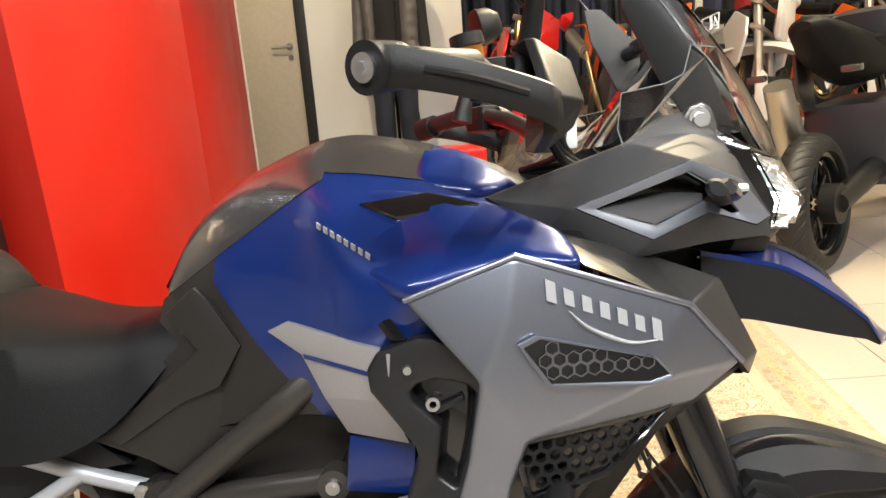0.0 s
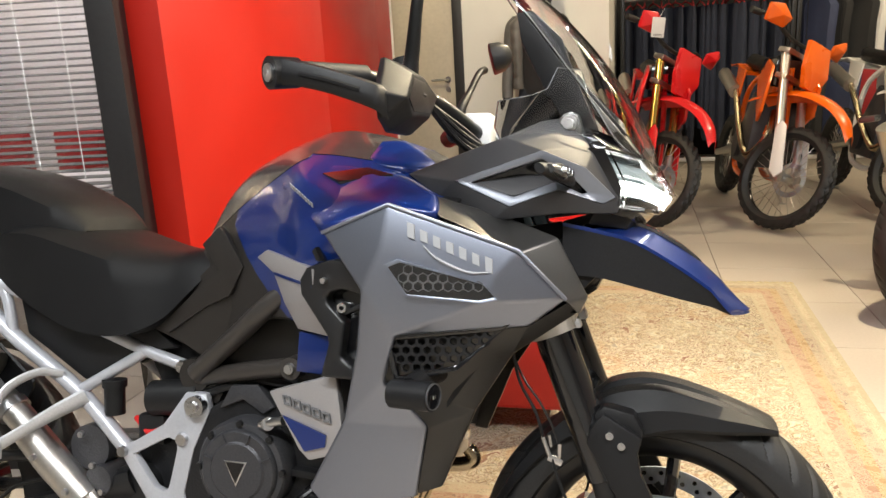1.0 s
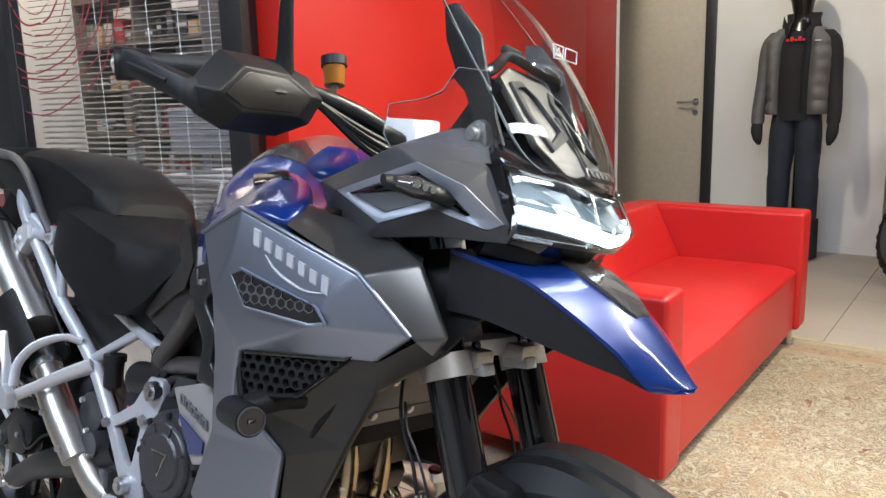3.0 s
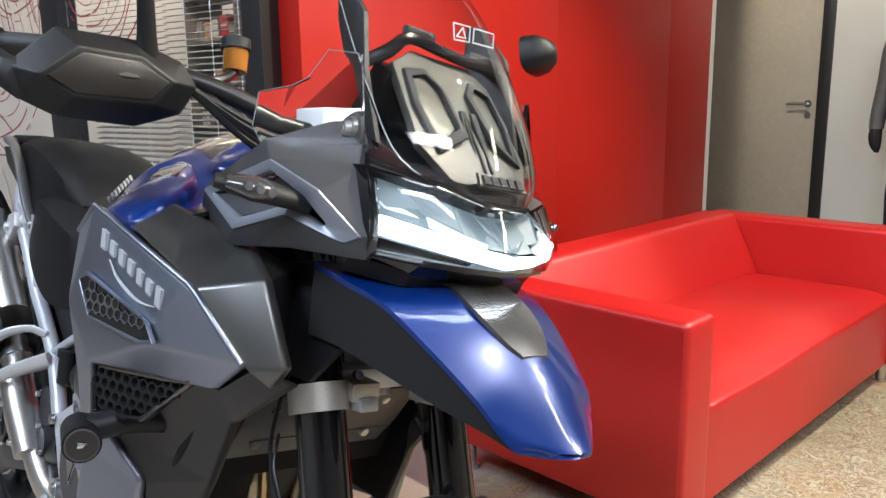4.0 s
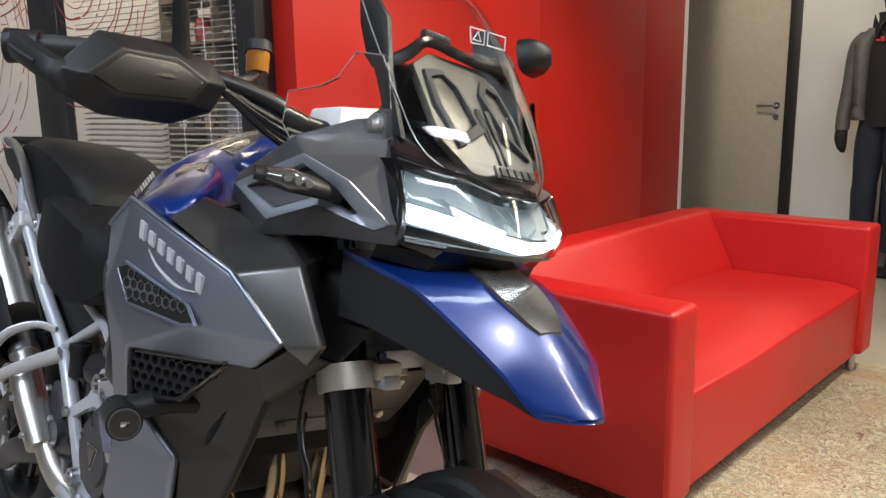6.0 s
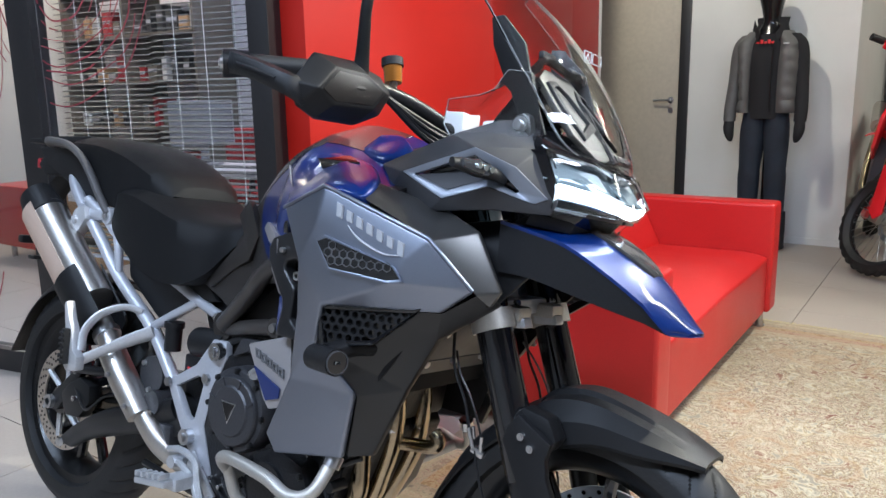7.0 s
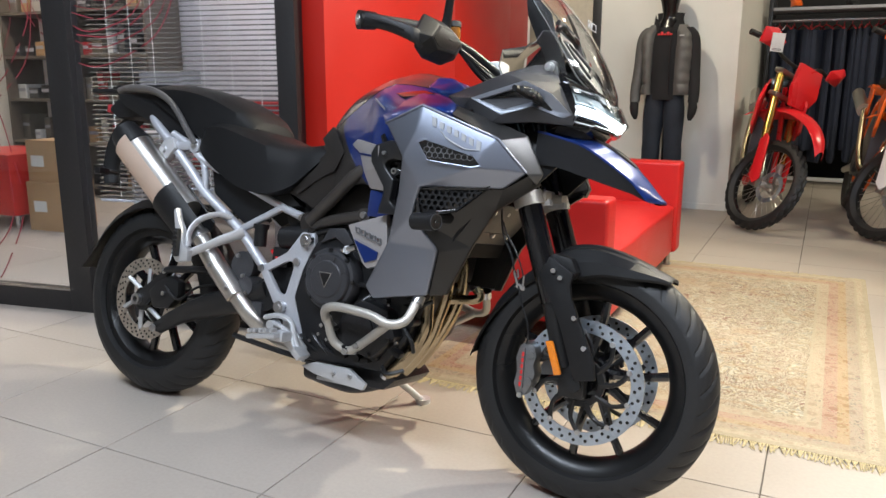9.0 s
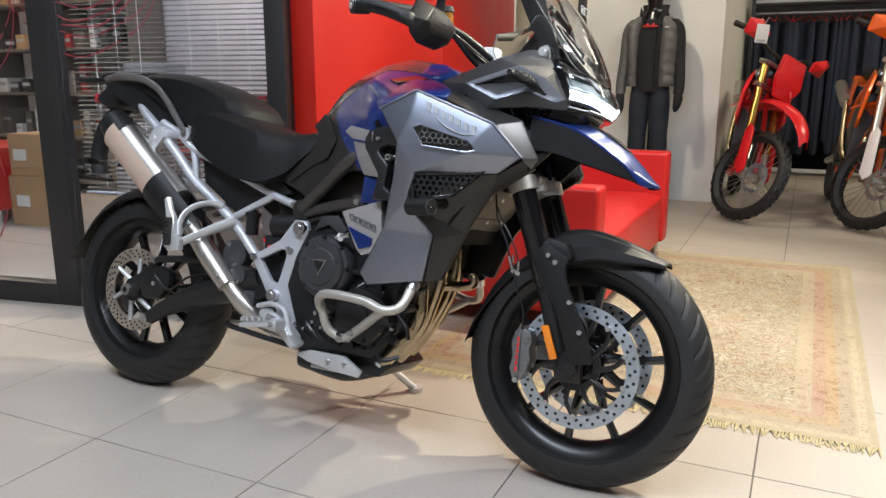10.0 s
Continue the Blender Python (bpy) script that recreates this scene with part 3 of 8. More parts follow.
for i in range(60):
    w, h = rnd.uniform(0.06, 0.15), rnd.uniform(0.08, 0.26)
    m = (CARDBOARD, ENGINE, SHELF_WOOD, STEEL, CLOTH_DARK, CLOTH_WHITE, CLOTH_RED)[(i * 3 + i // 7) % 7]
    b = thing("storage_box", pose(-6.17 + (i % 12) * 0.158 + rnd.uniform(-0.008, 0.008), 4.2, 0.1135 + 0.4 * (i // 12), 0, 0, rnd.uniform(-6, 6)), label="small parts carton standing on the shelf", category="box", group="boxes on the shelf")
    part("carton", box((0, 0, h / 2), (w, 0.2, h), 0.004), m, b)
    part("tape", box((0, -0.1005, h * 0.6), (w * 0.9, 0.002, 0.03)), BLIND, b)
for x, y, z, s in ((-4.1, 2.85, 0, (0.34, 0.3, 0.36)), (-4.11, 2.86, 0.36, (0.3, 0.28, 0.3))):
    b = thing("cardboard_box", pose(x, y, z, 0, 0, 6), label="brown cardboard box with a white label", category="box", group="boxes by the glass")
    part("carton", box((0, 0, s[2] / 2), s, 0.004), CARDBOARD, b)
    part("sticker", box((-0.05, -s[1] / 2 - 0.001, s[2] / 2), (0.12, 0.002, 0.08)), CLOTH_WHITE, b)
ott = thing("red_ottoman", pose(-4.68, 2.9, 0), label="red leather cube seat behind the glass", category="ottoman")
part("cushion", box((0, 0, 0.33), (0.75, 0.6, 0.46), 0.03), LEATHER, ott)
for sx in (-0.3, 0.3):
    for sy in (-0.22, 0.22):
        part("foot", rod((sx, sy, 0), (sx, sy, 0.11), 0.02), CHROME, ott)

# carpet and sofa
CX0, CX1, CY0, CY1 = -0.42, 1.235, 1.40, 3.77
rug = thing("carpet", pose((CX0 + CX1) / 2, (CY0 + CY1) / 2, 0, 0, 0, -0.5), label="worn cream and rust oriental carpet with fringed ends", category="carpet")
part("carpet_field", box((0, 0, 0.004), (CX1 - CX0, CY1 - CY0, 0.008), 0.002), CARPET, rug)
for side in (-1, 1):
    bm = bmesh.new()
    x = -(CX1 - CX0) / 2
    while x < (CX1 - CX0) / 2:
        l = rnd.uniform(0.03, 0.055)
        y0 = side * (CY1 - CY0) / 2
        dx = rnd.uniform(-0.014, 0.014)
        v = [bm.verts.new(q) for q in ((x, y0, 0.006), (x + 0.006, y0, 0.006), (x + 0.005 + dx, y0 + side * l, 0.002), (x + 0.001 + dx, y0 + side * l, 0.002), (x + 0.003, y0, 0.0085), (x + 0.003 + dx, y0 + side * l, 0.004))]
        for f in ((0, 4, 5, 3), (4, 1, 2, 5)):
            bm.faces.new([v[i] for i in f])
        x += 0.0062
    part("fringe", bm, FRINGE, rug, "cream knotted fringe")

sofa = thing("sofa", pose(-0.16, 2.835, 0), label="bright red leather two seat sofa with box arms", category="sofa")
SL, SD, SH, AW = 1.77, 0.80, 0.63, 0.14
for s in (-1, 1):
    part("arm", box((0, s * (SL / 2 - AW / 2), 0.10 + (SH - 0.10) / 2), (SD, AW, SH - 0.10), 0.022, segments=4), LEATHER, sofa)
    seam = tube([(SD / 2 - 0.012, s * (SL / 2 - 0.004), 0.12), (SD / 2 - 0.012, s * (SL / 2 - 0.004), SH - 0.02), (-SD / 2 + 0.02, s * (SL / 2 - 0.004), SH - 0.02)], 0.004, 6, 1)
    part("arm_piping", seam, LEATHER, sofa)
part("backrest", panel([(-SD / 2, -SL / 2 + AW, 0.10), (-SD / 2 + 0.24, -SL / 2 + AW, 0.10), (-SD / 2 + 0.26, -SL / 2 + AW, 0.4), (-SD / 2 + 0.14, -SL / 2 + AW, SH + 0.01), (-SD / 2, -SL / 2 + AW, SH + 0.01)],
                       [(0, 1, 2, 3, 4)], (0, SL - 2 * AW, 0), 0.02, 4), LEATHER, sofa)
cushion = box((0.075, 0, 0.245), (SD - 0.19, SL - 2 * AW - 0.003, 0.29), 0.0)
bmesh.ops.subdivide_edges(cushion, edges=cushion.edges, cuts=11, use_grid_fill=True)
for v in cushion.verts:
    if v.co.z > 0.3:
        u, w = (v.co.x - 0.075) / (SD / 2 - 0.095), v.co.y / (SL / 2 - AW)
        v.co.z += 0.022 * (1 - u ** 4) * (1 - w ** 6) - 0.02 * max(0.0, u - 0.75) * 4 * (u > 0.75) + 0.003 * math.sin(9 * v.co.y + 4 * v.co.x)
part("seat_cushion", bevelled(cushion, 0.014, 3, 50), LEATHER, sofa)

for sx in (-1, 1):
    for sy in (-1, 1):
        part("leg", joined(rod((sx * (SD / 2 - 0.06), sy * (SL / 2 - 0.05), 0.012), (sx * (SD / 2 - 0.06), sy * (SL / 2 - 0.05), 0.1), 0.018), rod((sx * (SD / 2 - 0.06), sy * (SL / 2 - 0.05), 0.0), (sx * (SD / 2 - 0.06), sy * (SL / 2 - 0.05), 0.014), 0.026)), CHROME, sofa, "short chrome leg")


# ---- dressed mannequin ----
def ring_body(stations, n=20, k=4):
    """A rounded body from (x, y, z, half width, half depth) stations."""
    path = spline([s[:3] for s in stations], k)
    sizes = spline([(s[3], s[4], 0) for s in stations], k)
    return loft([[(p.x + w.x * math.cos(2 * math.pi * i / n), p.y + w.y * math.sin(2 * math.pi * i / n), p.z) for i in range(n)] for p, w in zip(path, sizes)])


MX, MY = -0.265, 5.70
AT = pose(MX, MY, 0.02) @ Matrix.Diagonal((1.1, 1.05, 1.0, 1))
part("mannequin", moved(joined(ring_body([(0, 0, 1.50, 0.1, 0.08), (0, 0, 1.58, 0.055, 0.055), (0, -0.01, 1.66, 0.06, 0.07), (0, -0.02, 1.76, 0.078, 0.095), (0, -0.01, 1.84, 0.06, 0.075), (0, 0, 1.875, 0.02, 0.02)]),
                                     rod((0, 0.05, 0.0), (0, 0.05, 0.9), 0.012), rod((0, 0.02, -0.02), (0, 0.02, -0.008), 0.16, 32)), AT), MANNEQUIN, None, "glossy black shop mannequin on a round base", category="mannequin")
part("tshirt", moved(ring_body([(0, -0.02, 0.92, 0.125, 0.1), (0, -0.02, 1.2, 0.125, 0.105), (0, -0.01, 1.4, 0.14, 0.105), (0, 0, 1.5, 0.1, 0.075), (0, 0, 1.53, 0.07, 0.06)]), AT), CLOTH_DARK, None, "black t-shirt with a red print", category="t-shirt")
jacket = thing("padded_jacket", AT, label="open grey quilted jacket with black sleeves", category="jacket")
for s in (-1, 1):
    o = 0.018 if s < 0 else -0.004
    stations = [(s * 0.108 - o, 0, 0.96, 0.062 + s * 0.012, 0.12), (s * 0.104 - o, 0, 1.1, 0.058 + s * 0.014, 0.122), (s * 0.108 - o, 0, 1.3, 0.062 + s * 0.01, 0.125), (s * 0.105 - o, 0, 1.44, 0.064, 0.105), (s * 0.075, 0.01, 1.52, 0.05, 0.07)]
    bm = ring_body(stations, 24, 9)
    for v in bm.verts:
        v.co.y *= 1 + 0.1 * abs(math.sin(v.co.z * 36)) ** 0.5
        v.co.x += s * 0.008 * abs(math.sin(v.co.z * 36)) ** 0.5
    part("front_panel", bm, QUILT, jacket)
    part("sleeve", ring_body([(s * 0.13, 0.01, 1.5, 0.045, 0.06), (s * 0.165, 0.005, 1.45, 0.05, 0.066), (s * 0.185, 0.0, 1.36, 0.05, 0.062), (s * 0.2, -0.01, 1.18, 0.044, 0.055), (s * 0.215, -0.04, 1.0, 0.04, 0.046), (s * 0.215, -0.06, 0.9, 0.038, 0.042)]), CLOTH_DARK if s > 0 else QUILT, jacket)
    glove = part("glove", moved(ring_body([(s * 0.215, -0.06, 0.91, 0.03, 0.036), (s * 0.216, -0.068, 0.85, 0.034, 0.044), (s * 0.208, -0.072, 0.79, 0.026, 0.036), (s * 0.2, -0.07, 0.755, 0.01, 0.016)], 12), AT), CLOTH_DARK, None, "black leather motorcycle glove on the mannequin", category="glove", group="gloves")
part("collar", ring_body([(0, 0.03, 1.49, 0.12, 0.09), (0, 0.04, 1.56, 0.095, 0.075), (0, 0.05, 1.615, 0.1, 0.075)]), CLOTH_DARK, jacket)
for s in (-1, 1):
    part("lapel", panel([(s * 0.095, -0.05, 1.6), (s * 0.11, -0.02, 1.53), (s * 0.06, -0.115, 1.45), (s * 0.045, -0.12, 1.5)], [(0, 1, 2, 3)], (0, 0.012, 0), 0.003), CLOTH_DARK, jacket)
part("zip", tube([(0.045, -0.125, 1.46), (0.038, -0.132, 1.3), (0.04, -0.128, 0.97)], 0.005, 6), BLACK_METAL, jacket)
part("chest_badge", box((0.115, -0.125, 1.43), (0.035, 0.006, 0.008), 0.002), CLOTH_WHITE, jacket, "small white bar")
chest_mark = joined(*[box((0.005 + i * 0.022 - 0.055, -0.128, 1.44 + 0.006 * (i % 2)), (0.018, 0.006, 0.014 + 0.014 * (i % 2)), 0.002) for i in range(5)])
part("chest_print", moved(chest_mark, AT), RED_MARK, None, "red printed emblem on the t-shirt", category="print")
trousers = thing("riding_trousers", AT, label="dark blue denim riding trousers on the mannequin", category="trousers")
for s in (-1, 1):
    part("trouser_leg", ring_body([(s * 0.06, 0, 0.96, 0.078, 0.1), (s * 0.072, -0.01, 0.8, 0.08, 0.095), (s * 0.08, -0.02, 0.56, 0.066, 0.076), (s * 0.082, -0.018, 0.5, 0.068, 0.078), (s * 0.085, 0, 0.25, 0.062, 0.066), (s * 0.09, 0, 0.13, 0.064, 0.066)]), DENIM, trousers)
    boot = part("boot", moved(joined(ring_body([(s * 0.11, 0, 0.25, 0.05, 0.055), (s * 0.112, 0, 0.1, 0.05, 0.06), (s * 0.115, -0.03, 0.04, 0.05, 0.1), (s * 0.115, -0.05, 0.0, 0.052, 0.13)], 14)), AT), CLOTH_DARK, None, "black motorcycle boot under the trousers", category="boot", group="boots")


# ---- clothes rails at the back ----
RY = 8.2
for rx0, rx1 in ((0.34, 1.95), (2.0, 3.6), (3.65, 5.25)):
    rack = thing("clothes_rack", label="dark steel clothes rack with a shelf above the rail", category="rack", group="clothes racks")
    for x in (rx0, rx1):
        for y in (RY - 0.25, RY + 0.25):
            part("upright", box((x, y, 1.2), (0.04, 0.04, 2.4), 0.004), BLACK_METAL, rack)
        part("foot_beam", box((x, RY, 0.04), (0.042, 0.56, 0.042), 0.004), BLACK_METAL, rack)
    part("rail", rod((rx0, RY, 1.72), (rx1, RY, 1.72), 0.016), STEEL, rack)
    part("shelf_board", box(((rx0 + rx1) / 2, RY, 1.82), (rx1 - rx0, 0.52, 0.03), 0.004), BLIND, rack)
    part("base_board", box(((rx0 + rx1) / 2, RY - 0.26, 0.09), (rx1 - rx0, 0.02, 0.04), 0.003), ALLOY, rack)


def garment(kind):
    """A hanging garment: trousers folded over a hanger, or a shirt."""
    rings = []
    for z, w, d in (((0, 0.16, 0.02), (-0.1, 0.17, 0.03), (-0.6, 0.17, 0.035), (-1.15, 0.15, 0.03), (-1.2, 0.14, 0.02)) if kind == "trousers" else ((0, 0.06, 0.02), (-0.05, 0.2, 0.04), (-0.12, 0.25, 0.05), (-0.4, 0.22, 0.05), (-0.7, 0.22, 0.04))):
        rings.append([(d * math.cos(2 * math.pi * i / 14) * (1 + 0.5 * math.sin(i * 2.3)), w * math.sin(2 * math.pi * i / 14), z) for i in range(14)])
    return loft(rings)


trouser_first, shirt_first = None, None
for i in range(20):
    x = 0.42 + i * 0.076 + rnd.uniform(-0.012, 0.012)
    g = thing("hanging_trousers", pose(x, RY, 1.63 + rnd.uniform(-0.015, 0.0), 0, 0, rnd.uniform(-24, 24)), label="dark denim riding trousers on a red hanger", category="trousers", group="trousers on the rack")
    if trouser_first is None:
        trouser_first = (part("cloth", garment("trousers"), INDIGO, g), part("hanger", joined(tube([(0, -0.17, 0), (0, 0, 0.05), (0, 0.17, 0)], 0.008, 6, 2), rod((0, 0, 0.045), (0, 0, 0.1), 0.004, 6)), CLOTH_RED, g))
    else:
        for first in trouser_first:
            o = first.copy()
            scene.collection.objects.link(o)
            o.parent = g
            if first is trouser_first[0]:
                o.scale = (rnd.uniform(0.9, 1.9), rnd.uniform(0.85, 1.1), rnd.uniform(1.0, 1.16))
shirt_mats = (CLOTH_DARK, CLOTH_NAVY, CLOTH_RED, CLOTH_DARK, CLOTH_WHITE, CLOTH_NAVY, CLOTH_DARK)
for i in range(30):
    x = 2.1 + i * 0.105 + rnd.uniform(-0.015, 0.015)
    low = i % 3 == 0
    g = thing("hanging_shirt", pose(x, RY - (0.12 if low else 0), (1.0 if low else 1.66) + rnd.uniform(-0.01, 0.01), 0, 0, rnd.uniform(25, 65)), label="printed riding shirt on a hanger", category="shirt", group="shirts on the rack")
    part("cloth", garment("shirt"), shirt_mats[(i * 5 + i // 7) % 7], g)
    part("hanger", rod((0, 0, -0.01), (0, 0, 0.08 if not low else 0.7), 0.004, 6), BLACK_METAL, g)
for i in range(9):
    x = 0.55 + i * 0.52
    m = (DIRT_ORANGE, CLOTH_DARK, CLOTH_RED)[i % 3]
    boot = thing("shelf_boot", pose(x, RY - 0.05, 1.836, 0, 0, 20), label="coloured riding boot on the top shelf", category="boot", group="boots on the shelf")
    part("shaft", ring_body([(0, 0, 0.08, 0.05, 0.06), (0, 0.01, 0.2, 0.055, 0.06), (0, 0.02, 0.34, 0.06, 0.065)], 12), m, boot)
    part("foot", ring_body([(0, -0.05, 0.012, 0.045, 0.13), (0, -0.05, 0.05, 0.045, 0.12), (0, -0.01, 0.1, 0.045, 0.07)], 12), m, boot)
    part("sole", box((0, -0.05, 0.008), (0.1, 0.27, 0.016), 0.006), CLOTH_DARK, boot)

# ---- the motorcycle on its side stand ----
# Its own frame: x ahead, y to its left, z up in its plane; it leans to its left.
BIKE = pose(-0.29, 0.86, 0, 0, 0, -1.5) @ pose(0, 0, 0, -12)
bike = thing("motorcycle", BIKE, label="blue and silver adventure touring motorcycle leaning on its side stand", category="motorcycle")
STEER_AT, STEER_AXIS = Vector((0.53, 0, 0.80)), Vector((-0.4, 0, 0.917))
STEER = Matrix.Translation(STEER_AT) @ Matrix.Rotation(radians(-0.5), 4, STEER_AXIS) @ Matrix.Translation(-STEER_AT)


def steered(bm):
    return [moved(b, STEER) for b in bm] if isinstance(bm, list) else moved(bm, STEER)


def p(name, bm, mat, label="", parent=None, angle=38):
    if isinstance(bm, list):
        return [part(name, b, mat, parent or bike, label, angle) for b in bm][0]
    return part(name, bm, mat, parent or bike, label, angle)


def each(*bms):
    """Pieces that become parts of their own."""
    return list(bms)


def both(name, make, mat, label="", steer=False, parent=None, angle=38):
    """A part on the right (make gives it for negative y) and its twin on the left."""
    for left in (False, True):
        bm = make()
        if left:
            for b in bm if isinstance(bm, list) else [bm]:
                mirrored(b)
        p(name, steered(bm) if steer else bm, mat, label, parent, angle)


def tyre_bm(R, w, rim, c, lean_grooves):
    """A road tyre with a rounded crown and slanting tread grooves."""
    n, m = 432, 44
    prof = []
    for j in range(m + 1):
        a = -1.72 + 3.44 * j / m
        prof.append((R - w + w * math.cos(a), w * math.sin(a) * (1.0 if abs(a) < 1.4 else 0.98)))
    prof = prof + [(rim, w * 0.62), (rim, -w * 0.62)]

    def wobble(i, j):
        if j > m:
            return 0
        s = (j - m / 2) / (m / 2)
        if abs(s) > 0.7 or abs(s) < 0.07:
            return 0
        k = (i / n * 36 + lean_grooves * abs(s) * 1.9 + (0.5 if s > 0 else 0)) % 1
        d = abs(k - 0.5) * 2
        ends = min(1, (0.7 - abs(s)) * 12, (abs(s) - 0.07) * 12)
        return 0.0055 * max(0.0, min(1.0, (0.22 - d) * 9)) * ends
    return lathe(prof, n, c, wobble)


def rim_bm(r, w, c):
    return lathe([(r + 0.012, -w), (r + 0.016, -w + 0.006), (r - 0.004, -w + 0.014), (r - 0.02, -w * 0.5), (r - 0.026, 0), (r - 0.02, w * 0.5), (r - 0.004, w - 0.014), (r + 0.016, w - 0.006), (r + 0.012, w),
                  (r - 0.012, w - 0.004), (r - 0.034, w * 0.45), (r - 0.04, 0), (r - 0.034, -w * 0.45), (r - 0.012, -w + 0.004)], 96, c)


def disc_bm(r0, r1, y, t, c):
    return lathe([(r0, y - t / 2), (r1, y - t / 2), (r1, y + t / 2), (r0, y + t / 2)], 96, c)


def holes_bm(radii, count, y, t, c, r=0.0045):
    bms = []
    for k, rad in enumerate(radii):
        for i in range(count):
            a = 2 * math.pi * (i + 0.37 * k) / count
            x, z = c[0] + rad * math.cos(a), c[2] + rad * math.sin(a)
            bms.append(rod((x, y - t / 2 - 0.0005, z), (x, y + t / 2 + 0.0005, z), r, 8))
    return joined(*bms)


FC, RC = (0.762, 0.0, 0.325), (-0.795, 0.0, 0.333)
# front wheel
fw = p("front_wheel", steered(rim_bm(0.244, 0.046, FC)), RIM, "black cast wheel")
p("tyre", steered(tyre_bm(0.325, 0.061, 0.246, FC, 1)), RUBBER, "black road tyre with slanting grooves", fw)
for i in range(10):
    a = 2 * math.pi * (i + 0.3) / 10
    u, v = Vector((math.cos(a), 0, math.sin(a))), Vector((-math.sin(a), 0, math.cos(a)))
    c = Vector(FC)
    p("spoke", steered(tube([c + u * 0.05 + v * 0.012, c + u * 0.13, c + u * 0.215], [0.017, 0.011, 0.012], 8, 3)), GLOSS, "", fw)
p("hub", steered(joined(rod((FC[0], -0.085, FC[2]), (FC[0], 0.085, FC[2]), 0.032, 24), rod((FC[0], -0.04, FC[2]), (FC[0], 0.04, FC[2]), 0.062, 28, bevel=0.006))), GLOSS, "", fw)
p("axle", steered(joined(rod((FC[0], -0.135, FC[2]), (FC[0], 0.135, FC[2]), 0.013, 20), rod((FC[0], -0.142, FC[2]), (FC[0], -0.13, FC[2]), 0.019, 6, bevel=0.002))), BLACK_METAL, "dark hollow axle", fw)
for s in (-1, 1):
    y = s * 0.078
    d = p("brake_disc", steered(disc_bm(0.127, 0.16, y, 0.005, FC)), DISC, "drilled steel disc")
    p("drill_hole", steered(holes_bm((0.137, 0.149), 30, y, 0.005, FC)), GLOSS, "", d)
    arms = []
    for i in range(10):
        a = 2 * math.pi * i / 10
        q = (FC[0] + 0.13 * math.cos(a + 0.35), y, FC[2] + 0.13 * math.sin(a + 0.35))
        arms.append(tube([(FC[0] + 0.05 * math.cos(a), y, FC[2] + 0.05 * math.sin(a)), (FC[0] + 0.095 * math.cos(a + 0.12), y, FC[2] + 0.095 * math.sin(a + 0.12)), q], [0.01, 0.006, 0.007], 6, 3))
    p("disc_carrier", steered(lathe([(0.045, y - 0.006), (0.062, y - 0.006), (0.062, y + 0.006), (0.045, y + 0.006)], 32, FC)), BLACK_METAL, "", d)
    p("carrier_arm", steered(arms), BLACK_METAL, "", d)
    buttons = [bolt((FC[0] + 0.128 * math.cos(2 * math.pi * i / 10 + 0.35), y + s * 0.002, FC[2] + 0.128 * math.sin(2 * math.pi * i / 10 + 0.35)), 0.008, (0, s, 0), 0.005) for i in range(10)]
    p("disc_button", steered(buttons), CHROME, "", d)


# fork
def fork_at(z, dx=0.0):
    """x on the fork's line at height z."""
    return 0.578 + (0.78 - z) * 0.375 + dx


both("fork_tube", lambda: rod((fork_at(1.02), -0.105, 1.02), (fork_at(0.52), -0.105, 0.52), 0.0325, 24), GLOSS, "gloss black fork tube", True)
both("fork_leg", lambda: joined(rod((fork_at(0.54), -0.108, 0.54), (fork_at(0.36, -0.012), -0.11, 0.36), 0.026, 20), box((0.752, -0.112, 0.33), (0.07, 0.036, 0.085), 0.012)), BLACK_METAL, "", True)
both("fork_guard", lambda: prism([(0.645, 0.585), (0.652, 0.61), (0.672, 0.635), (0.735, 0.598), (0.728, 0.572), (0.733, 0.54), (0.806, 0.39), (0.815, 0.345), (0.762, 0.335), (0.712, 0.465)], -0.145, -0.128, 0.005), PLASTIC, "black fork guard", True)
both("guard_bolt", lambda: each(*[bolt((x, -0.146, z), 0.0075) for x, z in ((0.683, 0.601), (0.702, 0.585), (0.748, 0.49), (0.78, 0.42))]), CHROME, "", True)
both("reflector", lambda: prism([(0.682, 0.425), (0.702, 0.428), (0.732, 0.348), (0.714, 0.342)], -0.157, -0.146, 0.004), AMBER, "orange side reflector", True)
both("lower_clamp", lambda: rod((fork_at(0.79), -0.105, 0.79), (fork_at(0.757), -0.105, 0.757), 0.039, 28, bevel=0.005), CRASH, "bare alloy fork clamp", True)
both("clamp_ear", lambda: box((fork_at(0.79) + 0.022, -0.062, 0.788), (0.05, 0.045, 0.026), 0.007), CRASH, "", True)
both("steering_stop", lambda: prism([(0.575, 0.79), (0.625, 0.782), (0.63, 0.765), (0.58, 0.76)], -0.075, -0.045, 0.004), ALLOY, "", True)
p("yoke_bridge", steered(joined(box((0.565, 0, 0.795), (0.045, 0.16, 0.03), 0.008), rod((0.55, 0, 0.76), (0.45, 0, 1.03), 0.03, 20))), ALLOY)
both("clamp_bolt", lambda: each(bolt((0.602, -0.066, 0.806), 0.007, (1, -0.2, 0.3)), bolt((0.604, -0.066, 0.787), 0.007, (1, -0.2, 0.3))), CHROME, "", True)
p("top_yoke", steered(joined(box((0.47, 0, 1.03), (0.07, 0.28, 0.025), 0.008), rod((0.485, -0.105, 1.0), (0.472, -0.105, 1.05), 0.034, 20), rod((0.485, 0.105, 1.0), (0.472, 0.105, 1.05), 0.034, 20))), BLACK_METAL)


